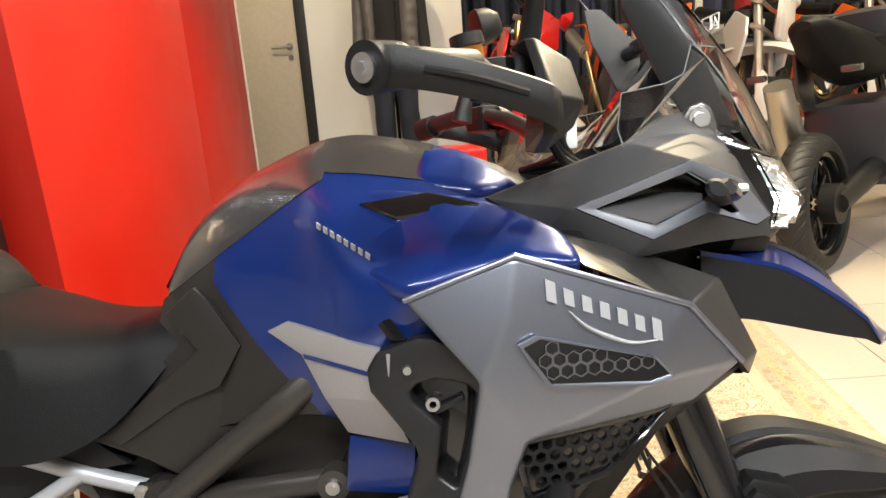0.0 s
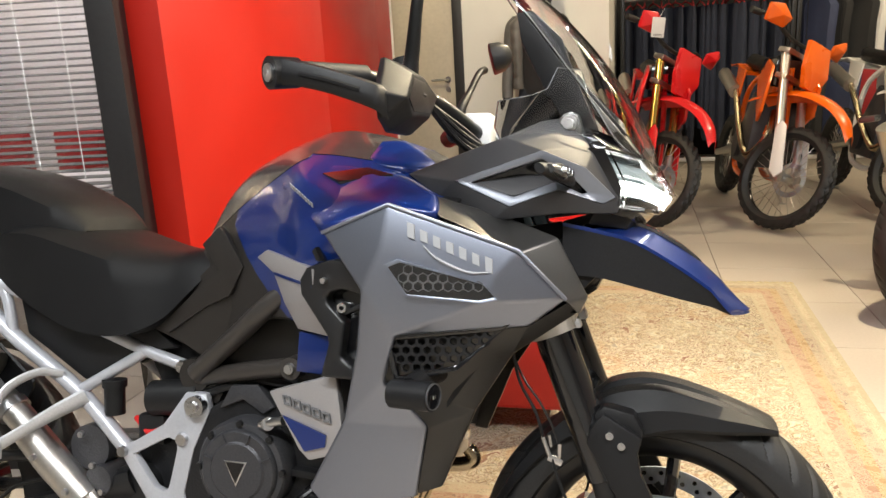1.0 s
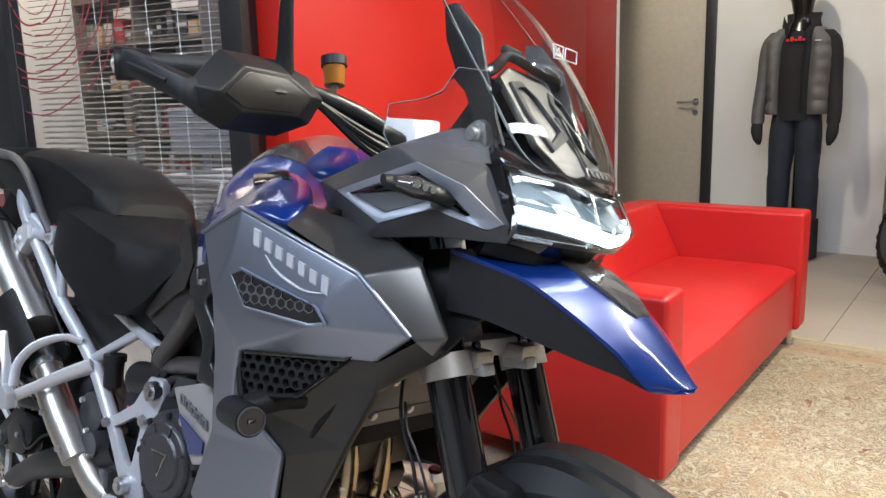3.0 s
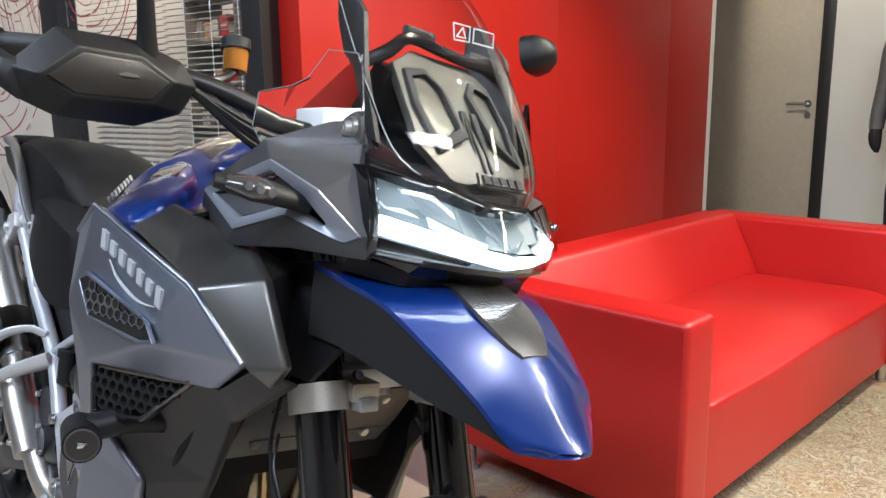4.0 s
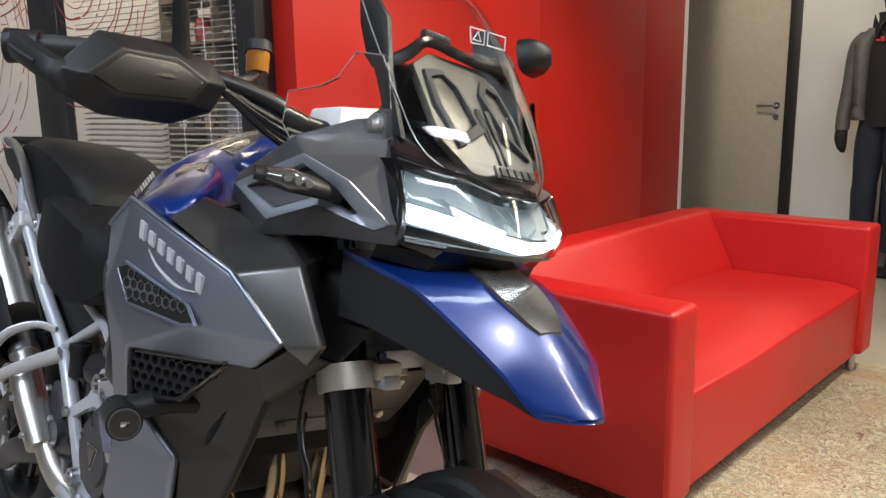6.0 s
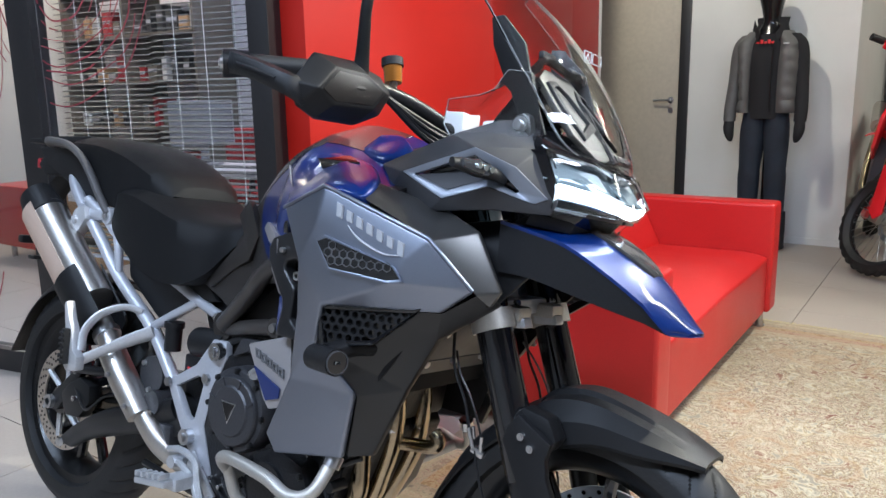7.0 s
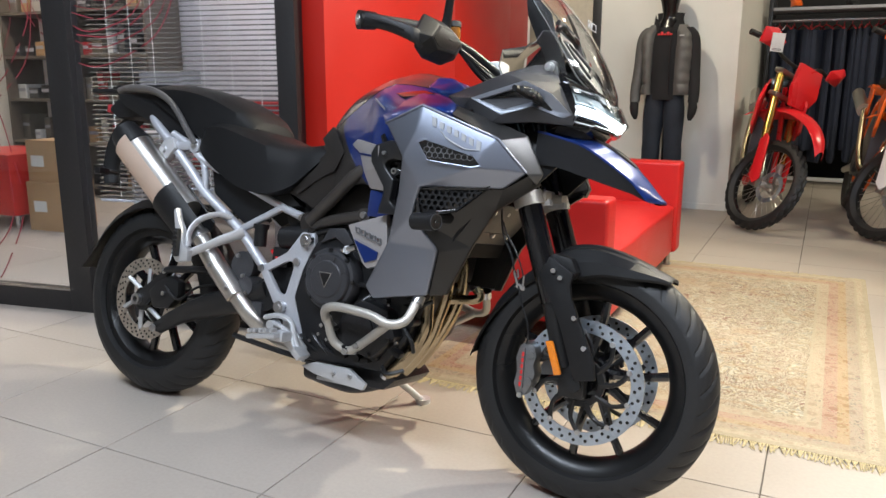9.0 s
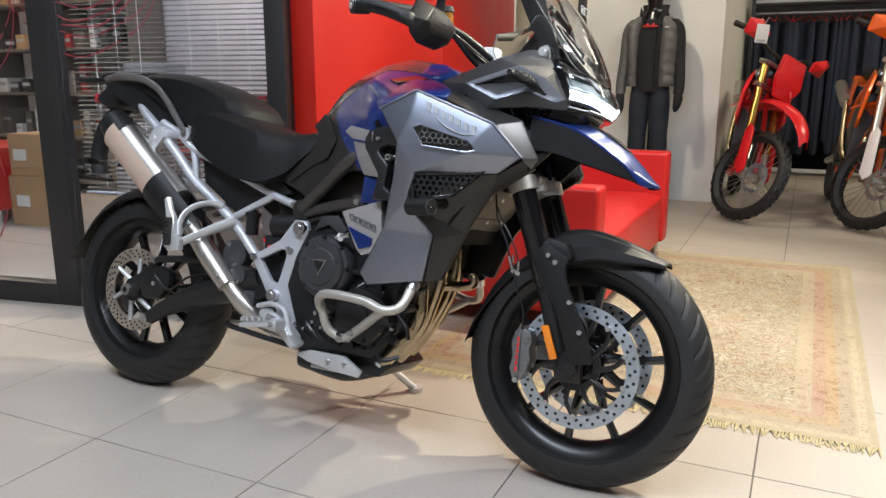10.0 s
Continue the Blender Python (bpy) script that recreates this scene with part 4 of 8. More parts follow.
def caliper():
    body = prism([(0.604, 0.398), (0.622, 0.412), (0.645, 0.4), (0.652, 0.375), (0.646, 0.352), (0.652, 0.33), (0.645, 0.3), (0.628, 0.27), (0.606, 0.272), (0.596, 0.3), (0.602, 0.332), (0.596, 0.366)], -0.122, -0.064, 0.006)
    ridge = prism([(0.612, 0.392), (0.622, 0.395), (0.624, 0.29), (0.614, 0.285)], -0.128, -0.12, 0.003)
    return joined(body, ridge, *[rod((x, -0.127, z), (x, -0.12, z), 0.0095, 16, bevel=0.002) for x, z in ((0.637, 0.378), (0.637, 0.31))])


for left in (False, True):
    cal = caliper()
    c = p("brake_caliper", steered(mirrored(cal) if left else cal), CALIPER_GREY, "grey four piston caliper")
    if not left:
        p("caliper_lettering", steered(joined(*[box((0.618 - i * 0.0002, -0.1285, 0.378 - i * 0.0155), (0.006, 0.002, 0.011)) for i in range(6)])), RED_MARK, "red bars of lettering", c)
    bl = bolt((0.618, -0.125, 0.272), 0.008)
    p("caliper_bolt", steered(mirrored(bl) if left else bl), CHROME, "", c)
both("brake_hose", lambda: tube([(0.50, -0.10, 0.80), (0.522, -0.13, 0.714), (0.534, -0.133, 0.673), (0.559, -0.134, 0.628), (0.574, -0.134, 0.581), (0.581, -0.132, 0.564)], 0.0028, 8), PLASTIC)
both("sensor_cable", lambda: tube([(0.522, -0.12, 0.71), (0.543, -0.135, 0.677), (0.566, -0.136, 0.646), (0.587, -0.136, 0.607), (0.601, -0.134, 0.567), (0.599, -0.132, 0.555)], 0.0022, 6), BLACK_METAL)
both("caliper_hose", lambda: tube([(0.588, -0.132, 0.55), (0.593, -0.134, 0.53), (0.606, -0.135, 0.496), (0.623, -0.135, 0.457), (0.627, -0.132, 0.424), (0.622, -0.125, 0.405)], 0.0026, 8), PLASTIC)
both("hose_union", lambda: each(rod((0.572, -0.134, 0.587), (0.583, -0.132, 0.555), 0.0045, 10), rod((0.6, -0.134, 0.577), (0.599, -0.132, 0.552), 0.004, 10), box((0.592, -0.128, 0.548), (0.026, 0.012, 0.012), 0.002, pose(0, 0, 0, 0, 20, 0)), rod((0.583, -0.138, 0.592), (0.586, -0.136, 0.572), 0.003, 8)), CHROME)


# front mudguard
def mudguard(line, shape):
    """A moulded guard along (x, z, half width, drop) stations with a folded cross shape of (side, drop share)."""
    st = spline([(q[0], q[1], 0) for q in line], 5)
    sz = spline([(q[2], q[3], 0) for q in line], 5)
    rows = []
    for q, w in zip(st, sz):
        top = [Vector((q.x, side * w.x, q.y - w.y * d)) for side, d in shape]
        rows.append([*top, *[v - Vector((0, 0, 0.006)) + Vector((0, -math.copysign(0.004, v.y) if abs(v.y) > 0.03 else 0, 0)) for v in top[::-1]]])
    return loft(rows)


FOLD = [(-1.0, 1.0), (-0.97, 0.55), (-0.72, 0.16), (-0.38, 0.1), (-0.3, 0.0), (0.3, 0.0), (0.38, 0.1), (0.72, 0.16), (0.97, 0.55), (1.0, 1.0)]
mud = p("front_mudguard", steered(mudguard([(0.952, 0.607, 0.05, 0.01), (0.92, 0.622, 0.068, 0.02), (0.86, 0.647, 0.082, 0.045), (0.79, 0.668, 0.088, 0.065), (0.735, 0.675, 0.09, 0.085), (0.68, 0.664, 0.088, 0.095), (0.645, 0.637, 0.08, 0.08)], FOLD)), PLASTIC, "black front mudguard with folded edges", None, 20)
p("mudguard_rear", steered(mudguard([(0.66, 0.648, 0.07, 0.05), (0.59, 0.60, 0.07, 0.04), (0.52, 0.52, 0.07, 0.03), (0.465, 0.425, 0.07, 0.02), (0.44, 0.352, 0.066, 0.01)], [(-1, 1), (-0.85, 0.25), (-0.4, 0), (0.4, 0), (0.85, 0.25), (1, 1)])), PLASTIC, "", mud, 25)
both("mudguard_stay", lambda: prism([(0.655, 0.628), (0.672, 0.645), (0.72, 0.635), (0.738, 0.602), (0.725, 0.58), (0.69, 0.58), (0.664, 0.6)], -0.131, -0.09, 0.006), PLASTIC, "", True)

# rear wheel
rw = p("rear_wheel", rim_bm(0.232, 0.058, RC), RIM, "black cast wheel")
p("tyre", tyre_bm(0.333, 0.076, 0.235, RC, 1), RUBBER, "wide black road tyre with slanting grooves", rw)
for i in range(10):
    a = 2 * math.pi * (i + 0.2) / 10
    u, c = Vector((math.cos(a), 0, math.sin(a))), Vector(RC)
    p("spoke", tube([c + u * 0.05, c + u * 0.13, c + u * 0.205], [0.02, 0.014, 0.015], 8, 3), GLOSS, "", rw)
p("hub", joined(rod((RC[0], -0.1, RC[2]), (RC[0], 0.09, RC[2]), 0.04, 24), rod((RC[0], -0.05, RC[2]), (RC[0], 0.05, RC[2]), 0.085, 28, bevel=0.01)), GLOSS, "", rw)
d = p("rear_brake_disc", disc_bm(0.1, 0.141, -0.088, 0.005, RC), DISC_REAR, "drilled steel rear disc")
p("drill_hole", holes_bm((0.112, 0.122, 0.132), 30, -0.088, 0.005, RC, 0.004), GLOSS, "", d)
p("carrier_arm", each(*[tube([(RC[0] + 0.03 * math.cos(a), -0.088, RC[2] + 0.03 * math.sin(a)), (RC[0] + 0.107 * math.cos(a + 0.4), -0.088, RC[2] + 0.107 * math.sin(a + 0.4))], 0.008, 6, 1) for a in [i * math.pi / 3 for i in range(6)]]), ALLOY, "", d)
p("rear_caliper", joined(prism([(-0.735, 0.37), (-0.70, 0.405), (-0.65, 0.43), (-0.60, 0.415), (-0.595, 0.37), (-0.64, 0.32), (-0.71, 0.315)], -0.135, -0.098, 0.01),
                         prism([(-0.81, 0.345), (-0.78, 0.365), (-0.665, 0.46), (-0.645, 0.445), (-0.70, 0.38), (-0.76, 0.315), (-0.80, 0.31)], -0.128, -0.108, 0.006)), BLACK_METAL, "black rear caliper and carrier")
p("axle_nut", each(lathe([(0.01, -0.14), (0.019, -0.14), (0.019, -0.126), (0.01, -0.126)], 24, (-0.788, 0, 0.335)), bolt((-0.671, -0.16, 0.255), 0.013), bolt((-0.662, -0.136, 0.445), 0.012), bolt((-0.66, -0.136, 0.37), 0.009)), CHROME)
p("swingarm", joined(tube([(-0.68, -0.13, 0.25), (-0.58, -0.138, 0.305), (-0.44, -0.135, 0.36), (-0.24, -0.1, 0.42)], [0.024, 0.032, 0.048, 0.055], 12, 6, 0.55), tube([(-0.665, 0.125, 0.3), (-0.40, 0.13, 0.36), (-0.24, 0.1, 0.42)], [0.05, 0.05, 0.06], 12, 6),
                     rod((-0.24, -0.13, 0.42), (-0.24, 0.13, 0.42), 0.05, 20)), BLACK_METAL, "black cast swingarm")
p("torque_arm", tube([(-0.67, -0.13, 0.444), (-0.62, -0.135, 0.455), (-0.46, -0.12, 0.467), (-0.3, -0.1, 0.46)], 0.012, 10), BLACK_METAL)
p("brake_line", tube([(-0.67, -0.13, 0.4), (-0.58, -0.15, 0.36), (-0.5, -0.15, 0.41), (-0.42, -0.13, 0.43)], 0.004, 6), BLACK_METAL)
hug = []
for i in range(13):
    a = radians(20 + 130 * i / 12)
    c = Vector((RC[0] + 0.358 * math.cos(a), 0, RC[2] + 0.358 * math.sin(a)))
    out = Vector((math.cos(a), 0, math.sin(a)))
    row = [c + Vector((0, s * 0.085, 0)) - out * 0.04 * abs(s) ** 3 for s in [-1 + j / 4 for j in range(9)]]
    hug.append([*row, *[v - out * 0.004 for v in row[::-1]]])
p("rear_hugger", loft(hug[5:] + [[Vector((-1.175 + 0.004 * (k > 8), s * 0.06, 0.40)) for k, s in zip(range(18), [*[-1 + j / 4 for j in range(9)], *[1 - j / 4 for j in range(9)]])]]), PLASTIC, "black rear mudguard")

# silencer and link pipe
sil_a, sil_b = Vector((-0.845, -0.175, 0.875)), Vector((-0.50, -0.165, 0.585))
ax = (sil_b - sil_a).normalized()
across = ax.cross(Vector((0, 1, 0))).normalized()


def oval(t0, t1, ra, rb, taper=1.0, n=28, steps=6, inset=0.0):
    rows = []
    for i in range(steps + 1):
        u = t0 + (t1 - t0) * i / steps
        k = 1 + (taper - 1) * i / steps
        c = sil_a.lerp(sil_b, u)
        rows.append([c + (across * math.cos(2 * math.pi * j / n) * ra + Vector((0, 1, 0)) * math.sin(2 * math.pi * j / n) * rb) * k for j in range(n)])
    return rows


silencer = p("silencer", loft(oval(0.1, 0.82, 0.062, 0.05)), STEEL, "brushed steel oval silencer")
cap_poly = [q for q in oval(-0.06, 0.13, 0.05, 0.042, 1.28)]
p("end_cap", loft(cap_poly), PLASTIC, "black end cap", silencer)


def sil_patch(rows, lo, hi, lift, thick):
    """A curved piece over part of the silencer's girth."""
    bm = bmesh.new()
    n = len(rows[0])
    out = []
    for r in rows:
        c = sum(r, Vector()) / n
        arc = [r[j % n] for j in range(lo, hi + 1)]
        o = [q + (q - c).normalized() * lift for q in arc]
        i = [q + (q - c).normalized() * (lift - thick) for q in arc]
        out.append([*o, *i[::-1]])
    bm.free()
    return loft(out)


rows = oval(0.06, 0.66, 0.062, 0.05, steps=10)
p("heat_shield", sil_patch(rows, 11, 23, 0.004, 0.003), TAN, "tan satin heat shield", silencer)

p("lower_guard", sil_patch(oval(0.62, 1.0, 0.066, 0.053, 0.9), 3, 25, 0.006, 0.005), PLASTIC, "matt black heat guard", silencer)
p("silencer_bracket", joined(prism([(-0.70, 0.872), (-0.655, 0.885), (-0.645, 0.85), (-0.69, 0.80), (-0.725, 0.79), (-0.735, 0.81)], -0.16, -0.13, 0.006), bolt((-0.69, -0.161, 0.845), 0.011), bolt((-0.715, -0.161, 0.81), 0.008)), ALLOY, "", silencer)
pipe = [(-0.53, -0.16, 0.60), (-0.47, -0.165, 0.555), (-0.36, -0.155, 0.44), (-0.275, -0.135, 0.345), (-0.215, -0.08, 0.29), (-0.1, -0.03, 0.235)]
link = p("link_pipe", tube(pipe, 0.027, 16), STEEL, "steel link pipe")
p("pipe_shield", tube([(-0.448, -0.178, 0.54), (-0.39, -0.172, 0.475), (-0.325, -0.165, 0.405)], [0.029, 0.032, 0.029], 14, 5), STEEL, "bright steel pipe shield", link)
p("pipe_collar", joined(rod((-0.50, -0.163, 0.578), (-0.485, -0.164, 0.566), 0.033, 20)), CHROME, "", link)
p("shield_bolt", each(bolt((-0.404, -0.206, 0.493), 0.007), bolt((-0.337, -0.2, 0.43), 0.007)), CHROME, "", link)

# subframe


def subframe():
    return joined(tube([(-0.132, -0.107, 0.667), (-0.22, -0.106, 0.693), (-0.40, -0.118, 0.764), (-0.54, -0.126, 0.818), (-0.60, -0.132, 0.862), (-0.68, -0.135, 0.90)], 0.0125, 12),
                  tube([(-0.86, -0.08, 0.99), (-0.78, -0.115, 0.93), (-0.684, -0.132, 0.866), (-0.60, -0.13, 0.79), (-0.521, -0.127, 0.714), (-0.364, -0.127, 0.608), (-0.244, -0.138, 0.503)], 0.0155, 12),
                  tube([(-0.364, -0.127, 0.608), (-0.222, -0.108, 0.690)], 0.0115, 12, 1), tube([(-0.545, -0.127, 0.82), (-0.53, -0.127, 0.77), (-0.521, -0.127, 0.712)], 0.011, 12))


both("subframe", subframe, FRAME, "silver painted steel subframe tubes")
both("frame_bolt", lambda: each(bolt((-0.132, -0.119, 0.667), 0.013), bolt((-0.244, -0.152, 0.503), 0.011), bolt((-0.573, -0.145, 0.864), 0.012), bolt((-0.684, -0.147, 0.864), 0.012)), CHROME)
both("grab_bracket", lambda: joined(rod((-0.573, -0.13, 0.864), (-0.684, -0.132, 0.866), 0.017, 14), rod((-0.573, -0.145, 0.864), (-0.573, -0.12, 0.864), 0.022, 16), rod((-0.684, -0.148, 0.864), (-0.684, -0.12, 0.864), 0.025, 16)), FRAME)
both("grab_rail", lambda: tube([(-0.572, -0.14, 0.868), (-0.61, -0.147, 0.915), (-0.648, -0.15, 0.962), (-0.69, -0.15, 1.0), (-0.735, -0.148, 1.024), (-0.80, -0.14, 1.042), (-0.91, -0.125, 1.05), (-1.03, -0.07, 1.05)], 0.0165, 12, 6, 0.6), GRAB, "grey cast grab rail")
both("tail_side", lambda: prism([(-0.60, 0.885), (-0.70, 0.985), (-0.80, 1.035), (-1.0, 1.035), (-0.95, 0.99), (-0.84, 0.945), (-0.72, 0.9)], -0.115, -0.09, 0.006), PLASTIC)
p("rack_plate", joined(prism([(-0.78, 1.074), (-1.03, 1.07), (-1.07, 1.058), (-1.0, 1.05), (-0.78, 1.05)], -0.085, 0.085, 0.006), box((-1.15, 0.0, 1.062), (0.19, 0.05, 0.016), 0.006)), PLASTIC, "black luggage plate")
p("tail_unit", joined(prism([(-0.88, 1.03), (-1.04, 1.03), (-1.09, 0.985), (-1.04, 0.955), (-0.9, 0.96)], -0.07, 0.07, 0.012), tube([(-1.0, 0, 0.98), (-1.10, 0, 0.9), (-1.13, 0, 0.8), (-1.12, 0, 0.72)], [0.03, 0.03, 0.03, 0.03], 10, 5, 0.5)), PLASTIC, "black tail with plate hanger")
p("tail_lamp", box((-1.092, 0, 0.99), (0.02, 0.13, 0.03), 0.006), CLOTH_RED, "red rear light")
p("plate_holder", box((-1.12, 0, 0.70), (0.04, 0.1, 0.012), 0.004), BLACK_METAL)
both("rear_signal", lambda: joined(rod((-1.06, -0.03, 0.76), (-1.06, -0.08, 0.76), 0.007, 10), box((-1.06, -0.095, 0.76), (0.03, 0.045, 0.024), 0.008)), PLASTIC)
both("side_cover", lambda: prism([(-0.525, 0.80), (-0.505, 0.715), (-0.365, 0.625), (-0.225, 0.69), (-0.15, 0.70), (-0.20, 0.74), (-0.40, 0.79)], -0.108, -0.07, 0.008), PLASTIC)

# seats


def seat(stations, n=17):
    """stations: x, top z, bottom z, half width, bottom half width."""
    st = spline([(s[0], s[1], s[2]) for s in stations], 5)
    wd = spline([(s[3], s[4], 0) for s in stations], 5)
    rows = []
    for a, w in zip(st, wd):
        x, zt, zb = a
        row = []
        for j in range(n):
            s = -1 + 2 * j / (n - 1)
            f = abs(s)
            y = math.copysign(w.x * min(1.0, f / 0.62) if f < 0.62 else w.x + (w.y - w.x) * (f - 0.62) / 0.38, s) if s else 0.0
            z = zt - 0.028 * (f / 0.62) ** 4 if f < 0.62 else zt - 0.028 - (zt - 0.028 - zb) * ((f - 0.62) / 0.38)
            row.append((x, y, z))
        rows.append([*row, (x, w.y * 0.8, zb - 0.004), (x, -w.y * 0.8, zb - 0.004)])
    return loft(rows)


p("rider_seat", seat([(-0.045, 0.894, 0.878, 0.08, 0.09), (-0.06, 0.9, 0.862, 0.1, 0.112), (-0.1, 0.898, 0.815, 0.118, 0.138), (-0.16, 0.89, 0.76, 0.126, 0.15), (-0.24, 0.896, 0.73, 0.146, 0.166), (-0.34, 0.925, 0.738, 0.16, 0.17), (-0.44, 0.952, 0.782, 0.162, 0.168), (-0.52, 0.952, 0.83, 0.15, 0.156), (-0.562, 0.925, 0.87, 0.125, 0.135)]), SEAT, "black vinyl rider seat", None, 50)
p("pillion_seat", seat([(-0.36, 0.955, 0.93, 0.095, 0.1), (-0.40, 0.99, 0.9, 0.118, 0.122), (-0.46, 1.02, 0.885, 0.13, 0.134), (-0.54, 1.05, 0.885, 0.136, 0.14), (-0.64, 1.07, 0.93, 0.136, 0.138), (-0.76, 1.076, 0.99, 0.125, 0.13), (-0.85, 1.068, 1.03, 0.11, 0.112), (-0.9, 1.058, 1.04, 0.085, 0.09)]), SEAT, "black vinyl pillion seat", None, 50)

# tank: a lofted skin, split into grey top, blue flanks and the dark knee panel
TANK = [(-0.10, [(0, 0.945), (0.045, 0.935), (0.08, 0.90), (0.108, 0.85), (0.12, 0.74)]),
        (-0.06, [(0, 1.015), (0.048, 0.998), (0.088, 0.935), (0.118, 0.86), (0.13, 0.74)]),
        (0.0, [(0, 1.068), (0.058, 1.045), (0.113, 0.975), (0.145, 0.88), (0.145, 0.76)]),
        (0.1, [(0, 1.113), (0.075, 1.085), (0.152, 1.017), (0.2, 0.9), (0.185, 0.78)]),
        (0.15, [(0, 1.124), (0.088, 1.082), (0.198, 1.01), (0.232, 0.89), (0.2, 0.78)]),
        (0.2, [(0, 1.122), (0.098, 1.08), (0.236, 0.985), (0.266, 0.89), (0.22, 0.78)]),
        (0.29, [(0, 1.102), (0.11, 1.065), (0.28, 0.968), (0.288, 0.925), (0.23, 0.82)]),
        (0.37, [(0, 1.07), (0.1, 1.045), (0.285, 0.965), (0.295, 0.94), (0.245, 0.86)]),
        (0.45, [(0, 1.025), (0.1, 1.01), (0.225, 0.985), (0.285, 0.945), (0.24, 0.87)])]
KU, KV = 7, 6
cols = [spline([(y, z, 0) for y, z in sec], KV) for _, sec in TANK]
nv = len(cols[0])
lines = [spline([(TANK[i][0], cols[i][j].x, cols[i][j].y) for i in range(len(TANK))], KU) for j in range(nv)]
nu = len(lines[0])


def skin(v0, v1, cuts, lift=0.0, thick=0.006):
    """The tank's skin between two girth rows, cut by half spaces (point, direction to keep), on both sides, made thick inwards."""
    bm = bmesh.new()
    rows = [[bm.verts.new((q.x, -q.y, q.z)) for q in lines[j]] for j in range(v0, v1 + 1)]
    for a, b in zip(rows, rows[1:]):
        for i in range(nu - 1):
            bm.faces.new((a[i], a[i + 1], b[i + 1], b[i]))
    for co, no in cuts:
        bmesh.ops.bisect_plane(bm, geom=[*bm.verts, *bm.edges, *bm.faces], plane_co=co, plane_no=no, clear_inner=True)
    bmesh.ops.recalc_face_normals(bm, faces=bm.faces)
    if sum(f.normal.z - f.normal.y for f in bm.faces) < 0:
        bmesh.ops.reverse_faces(bm, faces=bm.faces)
    bm.normal_update()
    for v in bm.verts:
        v.co += v.normal * lift
    out = bmesh.ops.extrude_face_region(bm, geom=list(bm.faces))
    inner = [v for v in out["geom"] if isinstance(v, bmesh.types.BMVert)]
    for v in inner:
        v.co += Vector((0, thick if v.co.y < -0.02 else 0, -thick * 0.7))
    return joined(bm, mirrored(bm.copy()))


ROW = 7
LINE, SLANT = ((0, 0, 0.978), Vector((-0.62, 0, 1))), ((-0.010, 0, 0.94), Vector((1, 0, 0.9)))


def one_side(bm):
    """The right half of a skin."""
    bmesh.ops.delete(bm, geom=[v for v in bm.verts if v.co.y > 0], context="VERTS")
    return bm


def turned(cut):
    return cut[0], -Vector(cut[1])


def x_over(x):
    return (x, 0, 0), Vector((1, 0, 0))


def x_under(x):
    return (x, 0, 0), Vector((-1, 0, 0))


p("tank_top", joined(skin(0, ROW, [x_under(0.28)], 0.0012), skin(ROW, nv - 1, [x_under(0.14), LINE, x_over(-0.09)], 0.0012)), TANK_GREY, "dark metallic grey tank top")
both("knee_panel", lambda: joined(one_side(skin(ROW, nv - 1, [x_under(-0.012), turned(LINE)])), one_side(skin(ROW, nv - 1, [x_over(-0.012), turned(SLANT)]))), DARK, "dark grey textured knee panel")
p("tank_shell", joined(skin(ROW, nv - 1, [x_over(0.14), SLANT, x_under(0.42)]), skin(ROW, nv - 1, [x_over(-0.012), SLANT, turned(LINE), x_under(0.14)]), skin(0, ROW, [x_over(0.28), x_under(0.33)])), BLUE, "gloss blue tank flank")
p("tank_front_cover", joined(skin(0, ROW, [x_over(0.33)]), skin(ROW, nv - 1, [x_over(0.42)])), PLASTIC)
both("knee_fold", lambda: panel([(-0.055, -0.128, 0.872), (-0.005, -0.142, 0.90), (0.06, -0.158, 0.865), (0.10, -0.165, 0.845), (0.08, -0.155, 0.82), (-0.06, -0.13, 0.68), (-0.12, -0.125, 0.712), (-0.20, -0.12, 0.742)], [(0, 1, 2, 4), (2, 3, 4), (0, 4, 5, 6, 7)], (0, 0.02, 0), 0.004), DARK, "folded dark side panel")
both("knee_step", lambda: panel([(-0.075, -0.134, 0.905), (-0.03, -0.148, 0.94), (-0.015, -0.152, 0.928), (0.03, -0.166, 0.866), (-0.005, -0.156, 0.812), (-0.06, -0.142, 0.79), (-0.15, -0.134, 0.735), (-0.17, -0.13, 0.75), (-0.09, -0.14, 0.815), (-0.03, -0.152, 0.86)],
                               [(0, 1, 2, 9), (2, 3, 4, 9), (4, 5, 8, 9), (5, 6, 7, 8)], (0, 0.016, 0), 0.003), DARK, "folded edge of the knee panel")

SHELF = [(0.095, -0.157, 1.018), (0.15, -0.135, 1.058), (0.25, -0.158, 1.052), (0.36, -0.203, 1.028), (0.425, -0.262, 0.997), (0.441, -0.316, 0.962), (0.365, -0.314, 0.974), (0.25, -0.307, 0.94), (0.211, -0.268, 0.957), (0.154, -0.214, 0.996), (0.3, -0.236, 1.016)]
SHELF_FACES = [(0, 1, 9), (1, 2, 8, 9), (2, 10, 7, 8), (2, 3, 10), (3, 4, 6, 10), (4, 5, 6), (6, 7, 10)]
both("tank_shoulder", lambda: softened(panel(SHELF, SHELF_FACES, (0.0, 0.016, -0.022), 0.0), 4, 4), BLUE, "creased blue tank shoulder", angle=75)
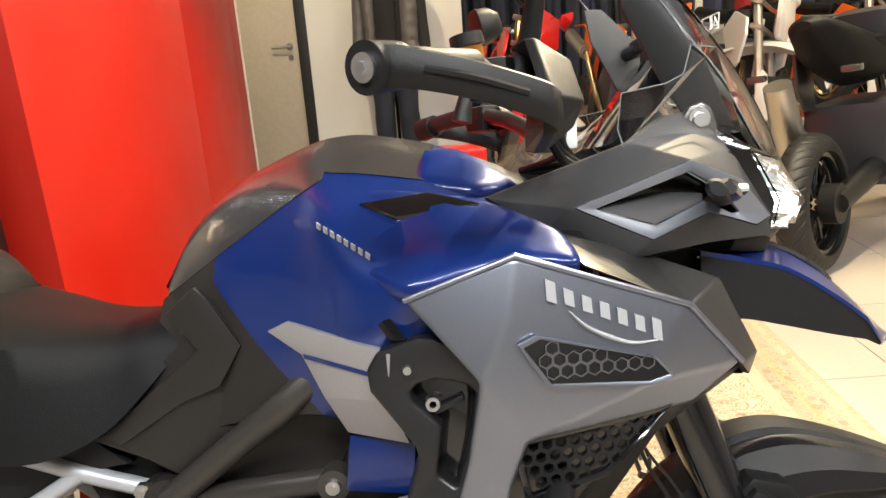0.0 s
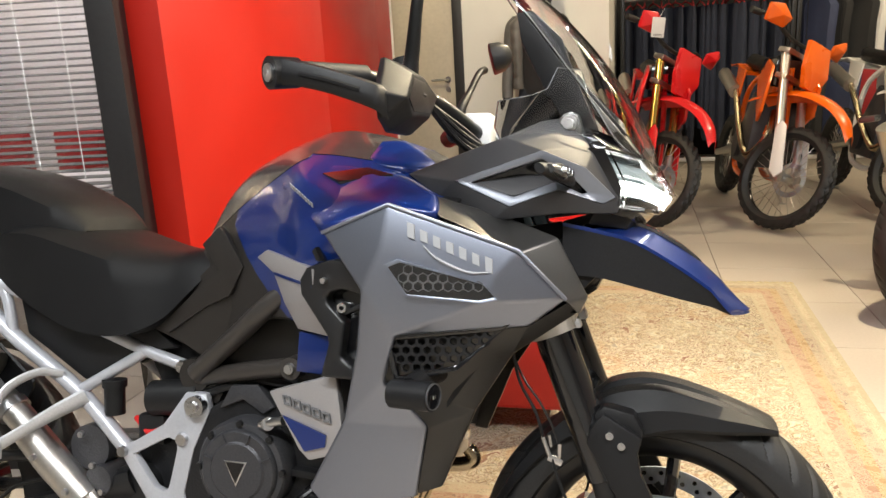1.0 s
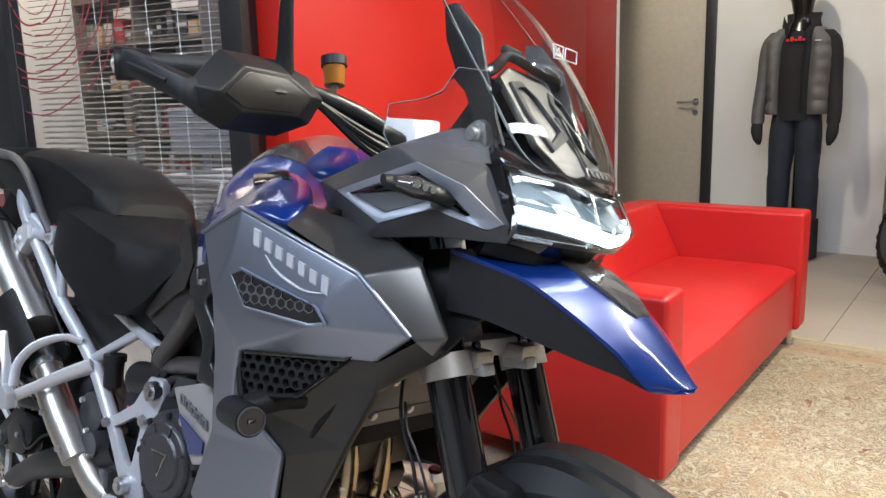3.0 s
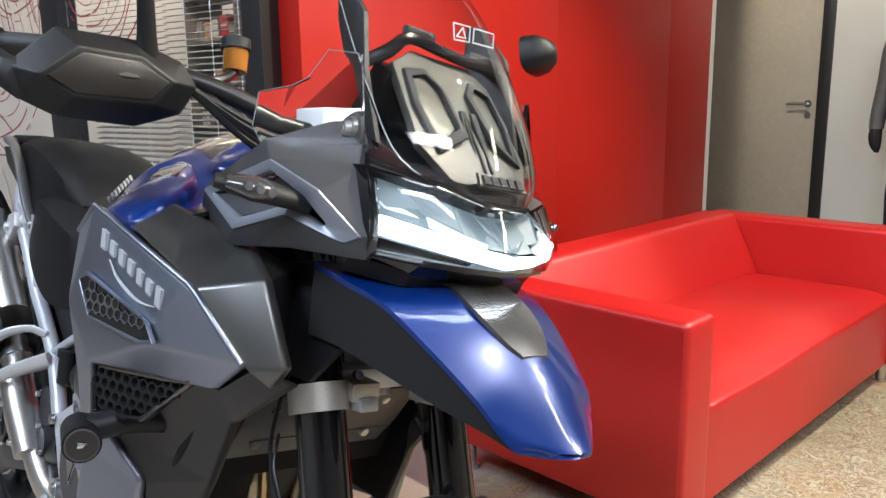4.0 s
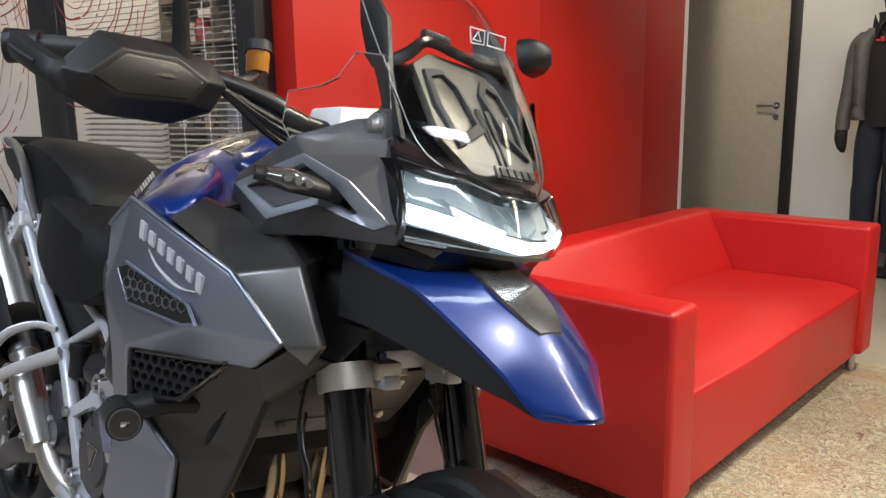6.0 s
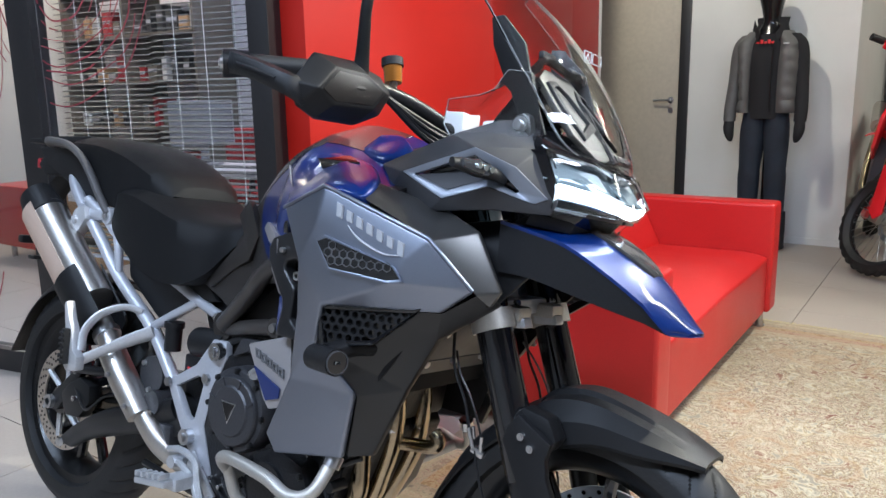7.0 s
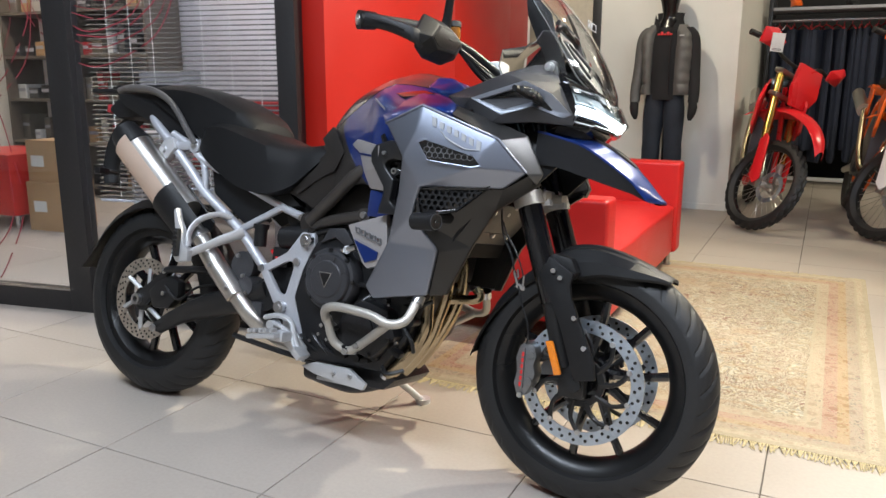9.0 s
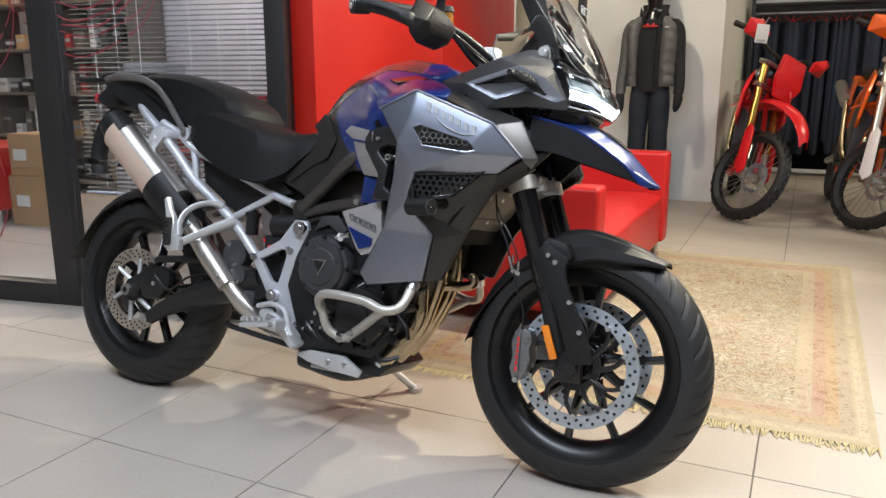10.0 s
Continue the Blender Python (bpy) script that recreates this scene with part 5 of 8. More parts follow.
# the channel isn't sunk: a black strip on the blue skin gives its shade
both("tank_scoop_shade", lambda: panel([(0.175, -0.238, 0.954), (0.191, -0.246, 0.957), (0.219, -0.268, 0.924), (0.247, -0.29, 0.886), (0.228, -0.284, 0.886), (0.199, -0.258, 0.919)], [(0, 1, 5), (1, 2, 5), (2, 3, 4, 5)], (0.0, 0.012, 0), 0.002), GLOSS, "black strip put in as the shade of the channel under the tank shoulder")
both("tank_lobe", lambda: softened(panel([(0.252, -0.138, 1.056), (0.266, -0.088, 1.098), (0.335, -0.08, 1.09), (0.395, -0.12, 1.045), (0.335, -0.168, 1.042), (0.3, -0.06, 1.1)], [(0, 1, 2, 4), (2, 3, 4), (1, 5, 2)], (0.004, 0.012, -0.03), 0.0), 3, 2), BLUE, "raised blue tank edge", angle=60)
both("tank_slot", lambda: panel([(0.192, -0.178, 1.0335), (0.238, -0.212, 1.0165), (0.335, -0.216, 1.0265), (0.275, -0.176, 1.042)], [(0, 1, 2, 3)], (0, 0.004, -0.012), 0.001), GLOSS)
both("tank_stripe", lambda: panel([(0.07, -0.188, 0.886), (0.1, -0.208, 0.9), (0.229, -0.297, 0.874), (0.222, -0.285, 0.82), (0.24, -0.255, 0.76), (0.165, -0.222, 0.766), (0.14, -0.222, 0.81), (0.115, -0.212, 0.86)], [(0, 1, 7), (1, 2, 3, 6, 7), (3, 4, 5, 6)], (0, 0.022, 0), 0.002), WARM_GREY, "pale grey stripe panel")
both("stripe_line", lambda: panel([(0.118, -0.217, 0.862), (0.222, -0.2905, 0.848), (0.222, -0.2905, 0.843), (0.119, -0.217, 0.857)], [(0, 1, 2, 3)], (0, 0.006, 0), 0.0), BLUE)
both("tank_lower", lambda: panel([(0.166, -0.22, 0.762), (0.245, -0.24, 0.757), (0.24, -0.232, 0.69), (0.155, -0.21, 0.69)], [(0, 1, 2, 3)], (0, 0.02, 0), 0.003), BLUE, "blue lower tank panel")
both("model_lettering", lambda: each(*[box((0.146 + i * 0.0088, -0.2045 - i * 0.0072, 1.0105 - i * 0.0048), (0.0068, 0.0015, 0.0085), 0, pose(0, 0, 0, 22, 28, -38)) for i in range(8)]), MARKS, "pale bars of lettering")


both("airbox_side", lambda: prism([(-0.24, 0.70), (-0.1, 0.83), (0.02, 0.86), (0.3, 0.9), (0.32, 0.72), (0.1, 0.62), (-0.1, 0.64), (-0.2, 0.62)], -0.085, -0.01, 0.01), PLASTIC)
both("fairing_liner", lambda: prism([(0.21, 0.51), (0.38, 0.505), (0.415, 0.63), (0.5, 0.745), (0.36, 0.77), (0.28, 0.7)], -0.214, -0.208, 0.002), PLASTIC)

# side fairing
FAIR = {"a": (0.248, -0.305, 0.932), "b": (0.365, -0.329, 0.975), "c": (0.553, -0.281, 0.906), "d": (0.62, -0.244, 0.831), "e": (0.563, -0.248, 0.788), "f": (0.37, -0.316, 0.776), "g": (0.345, -0.298, 0.702),
        "h": (0.4, -0.247, 0.622), "i": (0.379, -0.24, 0.502), "j": (0.222, -0.25, 0.474), "k": (0.196, -0.25, 0.506), "l": (0.27, -0.276, 0.63), "m": (0.305, -0.308, 0.755), "q": (0.322, -0.334, 0.846), "r": (0.505, -0.304, 0.828), "s": (0.355, -0.333, 0.912), "t": (0.52, -0.297, 0.868)}
names = list(FAIR)


def faces_of(*loops):
    return [[names.index(ch) for ch in loop] for loop in loops]


both("side_fairing", lambda: panel([FAIR[n] for n in names], faces_of("abs", "bcts", "cdt", "asq", "strq", "tdr", "qrf", "rdef", "mqf", "mfgl", "lgh", "lhi", "lijk"), (0, 0.014, 0), 0.006, 3), SILVER, "satin silver side fairing")
both("fairing_edge", lambda: tube([FAIR["a"], FAIR["b"], FAIR["c"], FAIR["d"]], 0.0036, 10, 1), SILVER, "rounded silver edge")


def honeycomb(poly, cell, y_of, wall=0.0022, depth=0.01):
    """A hexagon mesh inside an outline of the xz plane; y_of(x, z) gives its depth."""
    bm = bmesh.new()
    xs, zs = [q[0] for q in poly], [q[1] for q in poly]

    def inside(x, z):
        hit = False
        for (x0, z0), (x1, z1) in zip(poly, poly[1:] + poly[:1]):
            if (z0 > z) != (z1 > z) and x < (x1 - x0) * (z - z0) / (z1 - z0) + x0:
                hit = not hit
        return hit
    row = 0
    z = min(zs)
    while z < max(zs):
        x = min(xs) + (cell * 0.5 if row % 2 else 0)
        while x < max(xs):
            if inside(x, z):
                o, i_, ob, ib = [], [], [], []
                for k in range(6):
                    a = math.pi / 6 + k * math.pi / 3
                    for lst, rr, dd in ((o, cell * 0.577, 0), (i_, cell * 0.577 - wall, 0), (ob, cell * 0.577, depth), (ib, cell * 0.577 - wall, depth)):
                        px, pz = x + rr * math.cos(a), z + rr * math.sin(a)
                        lst.append(bm.verts.new((px, y_of(px, pz) + dd, pz)))
                for k in range(6):
                    n = (k + 1) % 6
                    bm.faces.new((o[k], o[n], i_[n], i_[k]))
                    bm.faces.new((i_[k], i_[n], ib[n], ib[k]))
            x += cell
        z += cell * 0.866
        row += 1
    return bm


UP = [(0.368, 0.882), (0.385, 0.889), (0.505, 0.857), (0.522, 0.838), (0.50, 0.833), (0.395, 0.842)]


def up_y(x, z):
    return -0.3385 + (x - 0.36) * 0.215


both("vent_recess", lambda: panel([(x, up_y(x, z) - 0.0008, z) for x, z in UP], [tuple(range(6))], (0, 0.006, 0), 0.0), GLOSS, "dark recess of the vent")
both("vent_frame", lambda: ring_plate([(x + (x - 0.445) * 0.07, up_y(x, z) - 0.003, z + (z - 0.86) * 0.16) for x, z in UP], [(x, up_y(x, z) - 0.0022, z) for x, z in UP], (0, 0.006, 0), 0.001), SILVER, "silver vent rim")
both("vent_mesh", lambda: honeycomb([(x + (0.445 - x) * 0.1, z + (0.86 - z) * 0.3) for x, z in UP], 0.0145, lambda x, z: up_y(x, z) - 0.002, 0.0016, 0.001), CALIPER, "dark grey hexagon mesh")


def maker_marks():
    out = []
    base, step = Vector((0.4, -0.3258, 0.936)), Vector((0.0188, 0.0044, -0.0085))
    for i in range(7):
        c = base + step * i
        h = 0.022 if i in (0, 6) else 0.0165
        out.append(panel([c + Vector(q) for q in ((-0.0058, -0.0012, h / 2 + 0.0022), (0.0044, 0.0009, h / 2 - 0.0022), (0.0052, 0.001, -h / 2 - 0.0022), (-0.005, -0.001, -h / 2 + 0.0022))], [(0, 1, 2, 3)], (0, 0.004, 0), 0.0))
    arc = [(0.418, -0.3225, 0.914), (0.435, -0.319, 0.897), (0.46, -0.3135, 0.883), (0.485, -0.3075, 0.874), (0.512, -0.3015, 0.874)]
    out.append(tube(arc, [0.001, 0.002, 0.0026, 0.002, 0.001], 6))
    return out


both("maker_mark", maker_marks, MARKS, "pale slanted bars over a curved stroke")

# black lower fairing with the second vent
LOW = [(0.622, -0.232, 0.825), (0.562, -0.236, 0.787), (0.36, -0.3, 0.772), (0.34, -0.286, 0.70), (0.40, -0.236, 0.616), (0.376, -0.22, 0.50), (0.41, -0.19, 0.505), (0.465, -0.18, 0.635), (0.53, -0.195, 0.735), (0.64, -0.19, 0.81)]
both("lower_fairing", lambda: panel(LOW, [(0, 1, 8, 9), (1, 2, 3, 7, 8), (3, 4, 7), (4, 5, 6, 7)], (0, 0.014, 0), 0.004), LOWER, "matt black lower fairing")
DN = [(0.36, 0.768), (0.525, 0.782), (0.455, 0.728), (0.372, 0.712)]


def dn_y(x, z):
    return -0.31 + (x - 0.35) * 0.29


both("lower_vent_frame", lambda: ring_plate([(x + (x - 0.42) * 0.14, dn_y(x, z) - 0.001, z + (z - 0.747) * 0.35) for x, z in DN], [(x, dn_y(x, z), z) for x, z in DN], (0, 0.012, 0), 0.002), GLOSS)
both("lower_vent_mesh", lambda: honeycomb(DN, 0.0155, lambda x, z: dn_y(x, z) + 0.002, 0.0027), PLASTIC, "black vent mesh")
both("fog_lamp", lambda: moved(joined(rod((0.372, -0.30, 0.681), (0.44, -0.318, 0.684), 0.0215, 24, 0.0225, 0.004), tube([(0.40, -0.30, 0.69), (0.41, -0.25, 0.70), (0.42, -0.21, 0.70)], 0.018, 10)), pose(-0.004, -0.018, 0.008)), PLASTIC, "round black auxiliary lamp")
both("fog_lens", lambda: moved(joined(rod((0.4395, -0.318, 0.684), (0.4425, -0.3188, 0.684), 0.0185, 24)), pose(-0.004, -0.018, 0.008)), GLOSS)
both("fog_ring", lambda: moved(moved(lathe([(0.0182, -0.002), (0.0198, -0.002), (0.0198, 0.002), (0.0182, 0.002)], 28), pose(0.4415, -0.3187, 0.684, 0, 0, 72)), pose(-0.004, -0.018, 0.008)), CALIPER)
both("fog_element", lambda: moved(box((0.443, -0.319, 0.684), (0.003, 0.012, 0.006), 0.001), pose(-0.004, -0.018, 0.008)), REFLECTOR)

# dark inner duct between tank and fairing
DUCT = [(0.201, -0.29, 0.856), (0.214, -0.293, 0.876), (0.259, -0.297, 0.89), (0.275, -0.298, 0.888), (0.312, -0.302, 0.872), (0.338, -0.304, 0.839), (0.325, -0.302, 0.782), (0.3, -0.296, 0.7), (0.233, -0.285, 0.7), (0.251, -0.292, 0.754), (0.249, -0.292, 0.768), (0.203, -0.289, 0.832)]
DUCT_IN = [(0.247, -0.29, 0.83), (0.254, -0.291, 0.838), (0.273, -0.293, 0.843), (0.292, -0.295, 0.84), (0.308, -0.296, 0.836), (0.318, -0.296, 0.826), (0.311, -0.295, 0.782), (0.291, -0.29, 0.72), (0.27, -0.288, 0.735), (0.28, -0.292, 0.79), (0.263, -0.29, 0.806), (0.249, -0.29, 0.82)]
both("air_duct", lambda: ring_plate(DUCT, DUCT_IN, (0, 0.05, 0), 0.005), DUCT_BLACK, "satin black air duct", angle=60)
both("duct_floor", lambda: panel([(x, y + 0.026, z) for x, y, z in DUCT_IN], [tuple(range(12))], (0, 0.006, 0), 0.001), GLOSS)
both("duct_bolt", lambda: each(lathe([(0.004, -0.282), (0.008, -0.282), (0.009, -0.264), (0.004, -0.264)], 20, (0.27, 0, 0.812)), bolt((0.246, -0.295, 0.856), 0.0055)), CHROME)
both("duct_clip", lambda: box((0.288, -0.274, 0.81), (0.036, 0.01, 0.007), 0.002, pose(0, 0, 0, 0, -25, 0)), BLACK_METAL)
both("model_plate", lambda: panel([(0.122, -0.247, 0.662), (0.25, -0.26, 0.7), (0.262, -0.26, 0.6), (0.236, -0.254, 0.562), (0.196, -0.25, 0.55), (0.177, -0.247, 0.566)], [(0, 1, 2, 3, 4, 5)], (0, 0.02, 0), 0.004), WARM_GREY, "grey plate with raised lettering")
both("plate_blue", lambda: panel([(0.149, -0.2515, 0.624), (0.232, -0.2598, 0.598), (0.229, -0.2583, 0.578), (0.19, -0.2528, 0.566)], [(0, 1, 2, 3)], (0, 0.003, 0), 0.0), BLUE)


def plate_letters():
    """Outlined slanting bars along the plate's upper edge."""
    out = []
    for i in range(5):
        c = Vector((0.159 + i * 0.0185, -0.2536 - i * 0.0019, 0.65 - i * 0.0055))
        loop = [Vector((-0.0095, 0.001, 0.009)), Vector((0.006, -0.0006, 0.0065)), Vector((0.0085, -0.0009, -0.0095)), Vector((-0.0055, 0.0006, -0.007))]
        out.append(ring_plate([c + q for q in loop], [c + q * 0.62 for q in loop], (0, 0.004, 0), 0.0))
    return out


both("plate_lettering", plate_letters, MARKS_DARK, "dark outlined bars of lettering")

# nose: dark grey wings, cowl with signal, headlamp, beak
both("front_wing", lambda: panel([(0.412, -0.262, 0.992), (0.52, -0.2, 0.957), (0.606, -0.22, 0.924), (0.652, -0.208, 0.832), (0.638, -0.216, 0.806), (0.622, -0.24, 0.826), (0.556, -0.276, 0.904), (0.438, -0.31, 0.958)], [(0, 1, 6, 7), (1, 2, 6), (2, 3, 5, 6), (3, 4, 5)], (-0.005, 0.014, 0), 0.005), WING, "dark grey front wing")
both("wing_inner", lambda: panel([(0.52, -0.196, 0.955), (0.604, -0.214, 0.922), (0.648, -0.202, 0.83), (0.632, -0.21, 0.806), (0.55, -0.15, 0.8), (0.55, -0.145, 0.93)], [(0, 1, 5), (1, 2, 4, 5), (2, 3, 4)], (-0.006, 0.008, 0), 0.002), PLASTIC, "black inner wall behind the wing")
COWL = [(0.345, -0.165, 1.03), (0.515, -0.19, 1.085), (0.57, -0.14, 1.115), (0.615, -0.12, 1.12), (0.655, -0.135, 1.07), (0.70, -0.142, 0.985), (0.692, -0.15, 0.962), (0.606, -0.195, 0.962), (0.50, -0.222, 0.95), (0.41, -0.21, 0.99)]
SO = [(0.442, -0.226, 1.014), (0.58, -0.218, 1.06), (0.645, -0.192, 1.033), (0.69, -0.158, 0.987), (0.67, -0.166, 0.977), (0.603, -0.203, 0.999), (0.53, -0.226, 0.972)]
SI = [(0.467, -0.222, 1.011), (0.578, -0.213, 1.047), (0.617, -0.193, 1.025), (0.646, -0.174, 0.995), (0.638, -0.177, 0.993), (0.598, -0.196, 1.012), (0.535, -0.22, 0.988)]
both("cowl", lambda: panel([*COWL, *SO], [(0, 1, 11, 10), (1, 2, 3, 4, 11), (4, 12, 11), (4, 5, 13, 12), (5, 6, 14, 13), (6, 7, 15, 14), (7, 8, 16, 15), (8, 9, 10, 16), (9, 0, 10)], (-0.004, 0.012, 0), 0.003), GREY, "satin dark grey nose cowl")
both("cowl_surround", lambda: ring_plate([Vector(v) + Vector((0, -0.002, 0)) for v in SO], [Vector(v) + Vector((0, -0.002, 0)) for v in SI], (0, 0.012, 0), 0.003), LIGHT_SILVER, "light silver frame round the signal")
both("cowl_recess", lambda: panel([Vector(v) + Vector((0, 0.02, 0)) for v in SI], [(0, 1, 5, 6), (1, 2, 4, 5), (2, 3, 4)], (0, 0.005, 0), 0.0), GLOSS)
both("recess_ramp", lambda: panel([(0.468, -0.2215, 1.01), (0.535, -0.2195, 0.989), (0.597, -0.1975, 1.011), (0.60, -0.186, 1.02), (0.54, -0.192, 1.026)], [(0, 1, 2, 3, 4)], (0, 0.01, 0), 0.002), GREY)
for left in (False, True):
    bm = tube([(0.618, -0.185, 1.013), (0.617, -0.21, 1.018), (0.60, -0.245, 1.024), (0.585, -0.285, 1.028)], [0.011, 0.014, 0.0175, 0.01], 14, 5, 0.7)
    sig = p("turn_signal", mirrored(bm) if left else bm, PLASTIC, "small black turn signal")
    bm = tube([(0.612, -0.222, 1.02), (0.61, -0.25, 1.025), (0.60, -0.278, 1.028)], [0.011, 0.0155, 0.008], 12, 5, 0.75)
    p("signal_lens", mirrored(bm) if left else bm, LENS_SMOKE, "clear ribbed lens", sig)
    bm = joined(*[rod((0.62 - i * 0.003, -0.236 - i * 0.013, 1.022 + i * 0.002), (0.63 - i * 0.003, -0.238 - i * 0.013, 1.022 + i * 0.002), 0.005, 8) for i in range(3)])
    p("signal_reflector", mirrored(bm) if left else bm, REFLECTOR, "", sig)

HT = [(0.672, -0.142, 1.062), (0.72, -0.1, 1.052), (0.75, -0.042, 1.04), (0.756, 0, 1.034)]
HM = [(0.70, -0.146, 1.004), (0.748, -0.104, 1.0), (0.775, -0.044, 0.992), (0.78, 0, 0.99)]
HB = [(0.694, -0.142, 0.974), (0.735, -0.102, 0.97), (0.757, -0.043, 0.967), (0.761, 0, 0.966)]


def full(row):
    return row + [(x, -y, z) for x, y, z in row[-2::-1]]


LAMP = [full(HT), full(HM), full(HB)]


def lamp_at(u, f, lift):
    """A point of the lamp's face: u from 0 to 6 across it, f from 0 at its top to 2 at its bottom."""
    def across_row(row):
        i = min(int(u), 5)
        return Vector(row[i]).lerp(Vector(row[i + 1]), u - i)
    k = min(int(f), 1)
    return across_row(LAMP[k]).lerp(across_row(LAMP[k + 1]), f - k) + Vector((lift, 0, 0))


def lamp_facet(quad, thick=0.004, bevel=0.0):
    """A small plate of the lamp's inside, its corners given as (u, f, lift)."""
    return panel([lamp_at(*q) for q in quad], [tuple(range(len(quad)))], (-thick, 0, 0), bevel)


def opposite(quad):
    return [(6 - u, f, l) for u, f, l in quad]


head = p("headlamp", panel([Vector(v) + Vector((-0.045, 0, 0)) for v in [*LAMP[0], *LAMP[1], *LAMP[2]]], [(i, i + 1, i + 8, i + 7) for i in range(6)] + [(i + 7, i + 8, i + 15, i + 14) for i in range(6)], (-0.02, 0, 0), 0.0), BEAM_DIM, "twin headlamp with lit daytime strip")
rim_loop = [*LAMP[0], LAMP[1][6], *LAMP[2][::-1], LAMP[1][0]]
p("lamp_housing", ring_plate([Vector((x - 0.002, y * 1.05, 1.015 + (z - 1.015) * 1.12)) for x, y, z in rim_loop], [Vector((x, y * 0.985, 1.015 + (z - 1.015) * 0.97)) for x, y, z in rim_loop], (-0.06, 0, 0), 0.0), GLOSS, "black lamp housing", head)
for quad, mat in (([(0.12, 0.14, -0.03), (0.9, 0.12, -0.03), (1.0, 0.5, -0.012), (0.3, 0.62, -0.01)], BEAM_DIM), ([(0.1, 0.3, -0.03), (0.28, 0.66, -0.008), (0.85, 0.7, -0.006), (0.6, 0.52, -0.02)], BEAM),
                  ([(1.0, 0.14, -0.03), (1.5, 0.2, -0.01), (1.62, 0.75, -0.006), (1.08, 0.55, -0.02)], BEAM_DIM), ([(1.55, 0.2, -0.012), (2.15, 0.24, -0.03), (2.1, 0.86, -0.02), (1.68, 0.8, -0.008)], BEAM_DIM),
                  ([(1.1, 0.62, -0.014), (1.64, 0.82, -0.004), (2.1, 0.9, -0.004), (2.0, 1.04, -0.002), (1.0, 0.86, -0.002)], BEAM), ([(2.2, 0.28, -0.02), (2.82, 0.3, -0.03), (2.86, 0.95, -0.012), (2.3, 0.62, -0.006)], BEAM_DIM),
                  ([(2.28, 0.7, -0.01), (2.84, 1.0, -0.006), (2.8, 1.1, -0.004), (2.15, 0.98, -0.004)], BEAM_DIM)):
    for q in (quad, opposite(quad)):
        p("lamp_facet", lamp_facet(q), mat, "", head)
strip = []
for side in (0, 6):
    for a, b in ((0.08, 1.0), (1.0, 2.0), (2.0, 3.0)):
        strip.append(lamp_facet([(abs(side - u), f, 0.001) for u, f in ((a, 0.8 + 0.12 * a), (b, 0.8 + 0.12 * b), (b, 1.34 + 0.16 * b), (a, 1.34 + 0.16 * a))]))
p("daytime_strip", joined(*strip), DRL, "glowing white daytime strip", head)
for q in ([(0.1, 1.46, -0.002), (1.0, 1.58, -0.002), (1.9, 1.72, -0.002), (1.9, 1.9, -0.006), (0.1, 1.9, -0.006)],):
    p("lower_lens", each(lamp_facet(q), lamp_facet(opposite(q))), REFLECTOR, "", head)
p("lamp_cover", panel([Vector(v) + Vector((0.008, 0, 0)) for v in [*full(HT), *full(HM), *full(HB)]], [(i, i + 1, i + 8, i + 7) for i in range(6)] + [(i + 7, i + 8, i + 15, i + 14) for i in range(6)], (-0.003, 0, 0), 0.0), SCREEN, "clear lamp cover", head).visible_shadow = False
p("lamp_brow", panel([(0.62, -0.12, 1.115), (0.675, -0.148, 1.07), (0.728, -0.098, 1.055), (0.758, -0.03, 1.038), (0.758, 0.03, 1.038), (0.728, 0.098, 1.055), (0.675, 0.148, 1.07), (0.62, 0.12, 1.115), (0.70, 0, 1.09)],
                     [(0, 1, 8), (1, 2, 8), (2, 3, 8), (3, 4, 8), (4, 5, 8), (5, 6, 8), (6, 7, 8), (7, 0, 8)], (-0.02, 0, -0.012), 0.004), GLOSS, "gloss black brow over the lamp")
p("nose_under", panel([(0.66, -0.135, 0.972), (0.728, -0.1, 0.967), (0.752, 0, 0.963), (0.728, 0.1, 0.967), (0.66, 0.135, 0.972)], [(0, 1, 2, 3, 4)], (-0.03, 0, -0.032), 0.003), GLOSS, "black panel under the lamp")
p("nose_back", panel([(0.655, -0.145, 0.965), (0.715, -0.1, 0.955), (0.735, 0, 0.952), (0.715, 0.1, 0.955), (0.655, 0.145, 0.965), (0.60, 0.1, 0.95), (0.60, -0.1, 0.95)], [(0, 1, 2, 3, 4, 5, 6)], (-0.01, 0, -0.02), 0.003), PLASTIC)

BEAK = [(0.605, 0.156, 0.948, 0.950, 0.152, 0.862), (0.66, 0.152, 0.936, 0.946, 0.146, 0.858), (0.72, 0.136, 0.918, 0.948, 0.128, 0.842), (0.79, 0.114, 0.876, 0.913, 0.106, 0.822), (0.85, 0.09, 0.832, 0.860, 0.082, 0.806), (0.893, 0.07, 0.803, 0.814, 0.064, 0.794), (0.91, 0.05, 0.797, 0.799, 0.045, 0.792)]
bs = spline([(s[0], s[1], s[2]) for s in BEAK], 5)
bc = spline([(s[3], s[4], s[5]) for s in BEAK], 5)


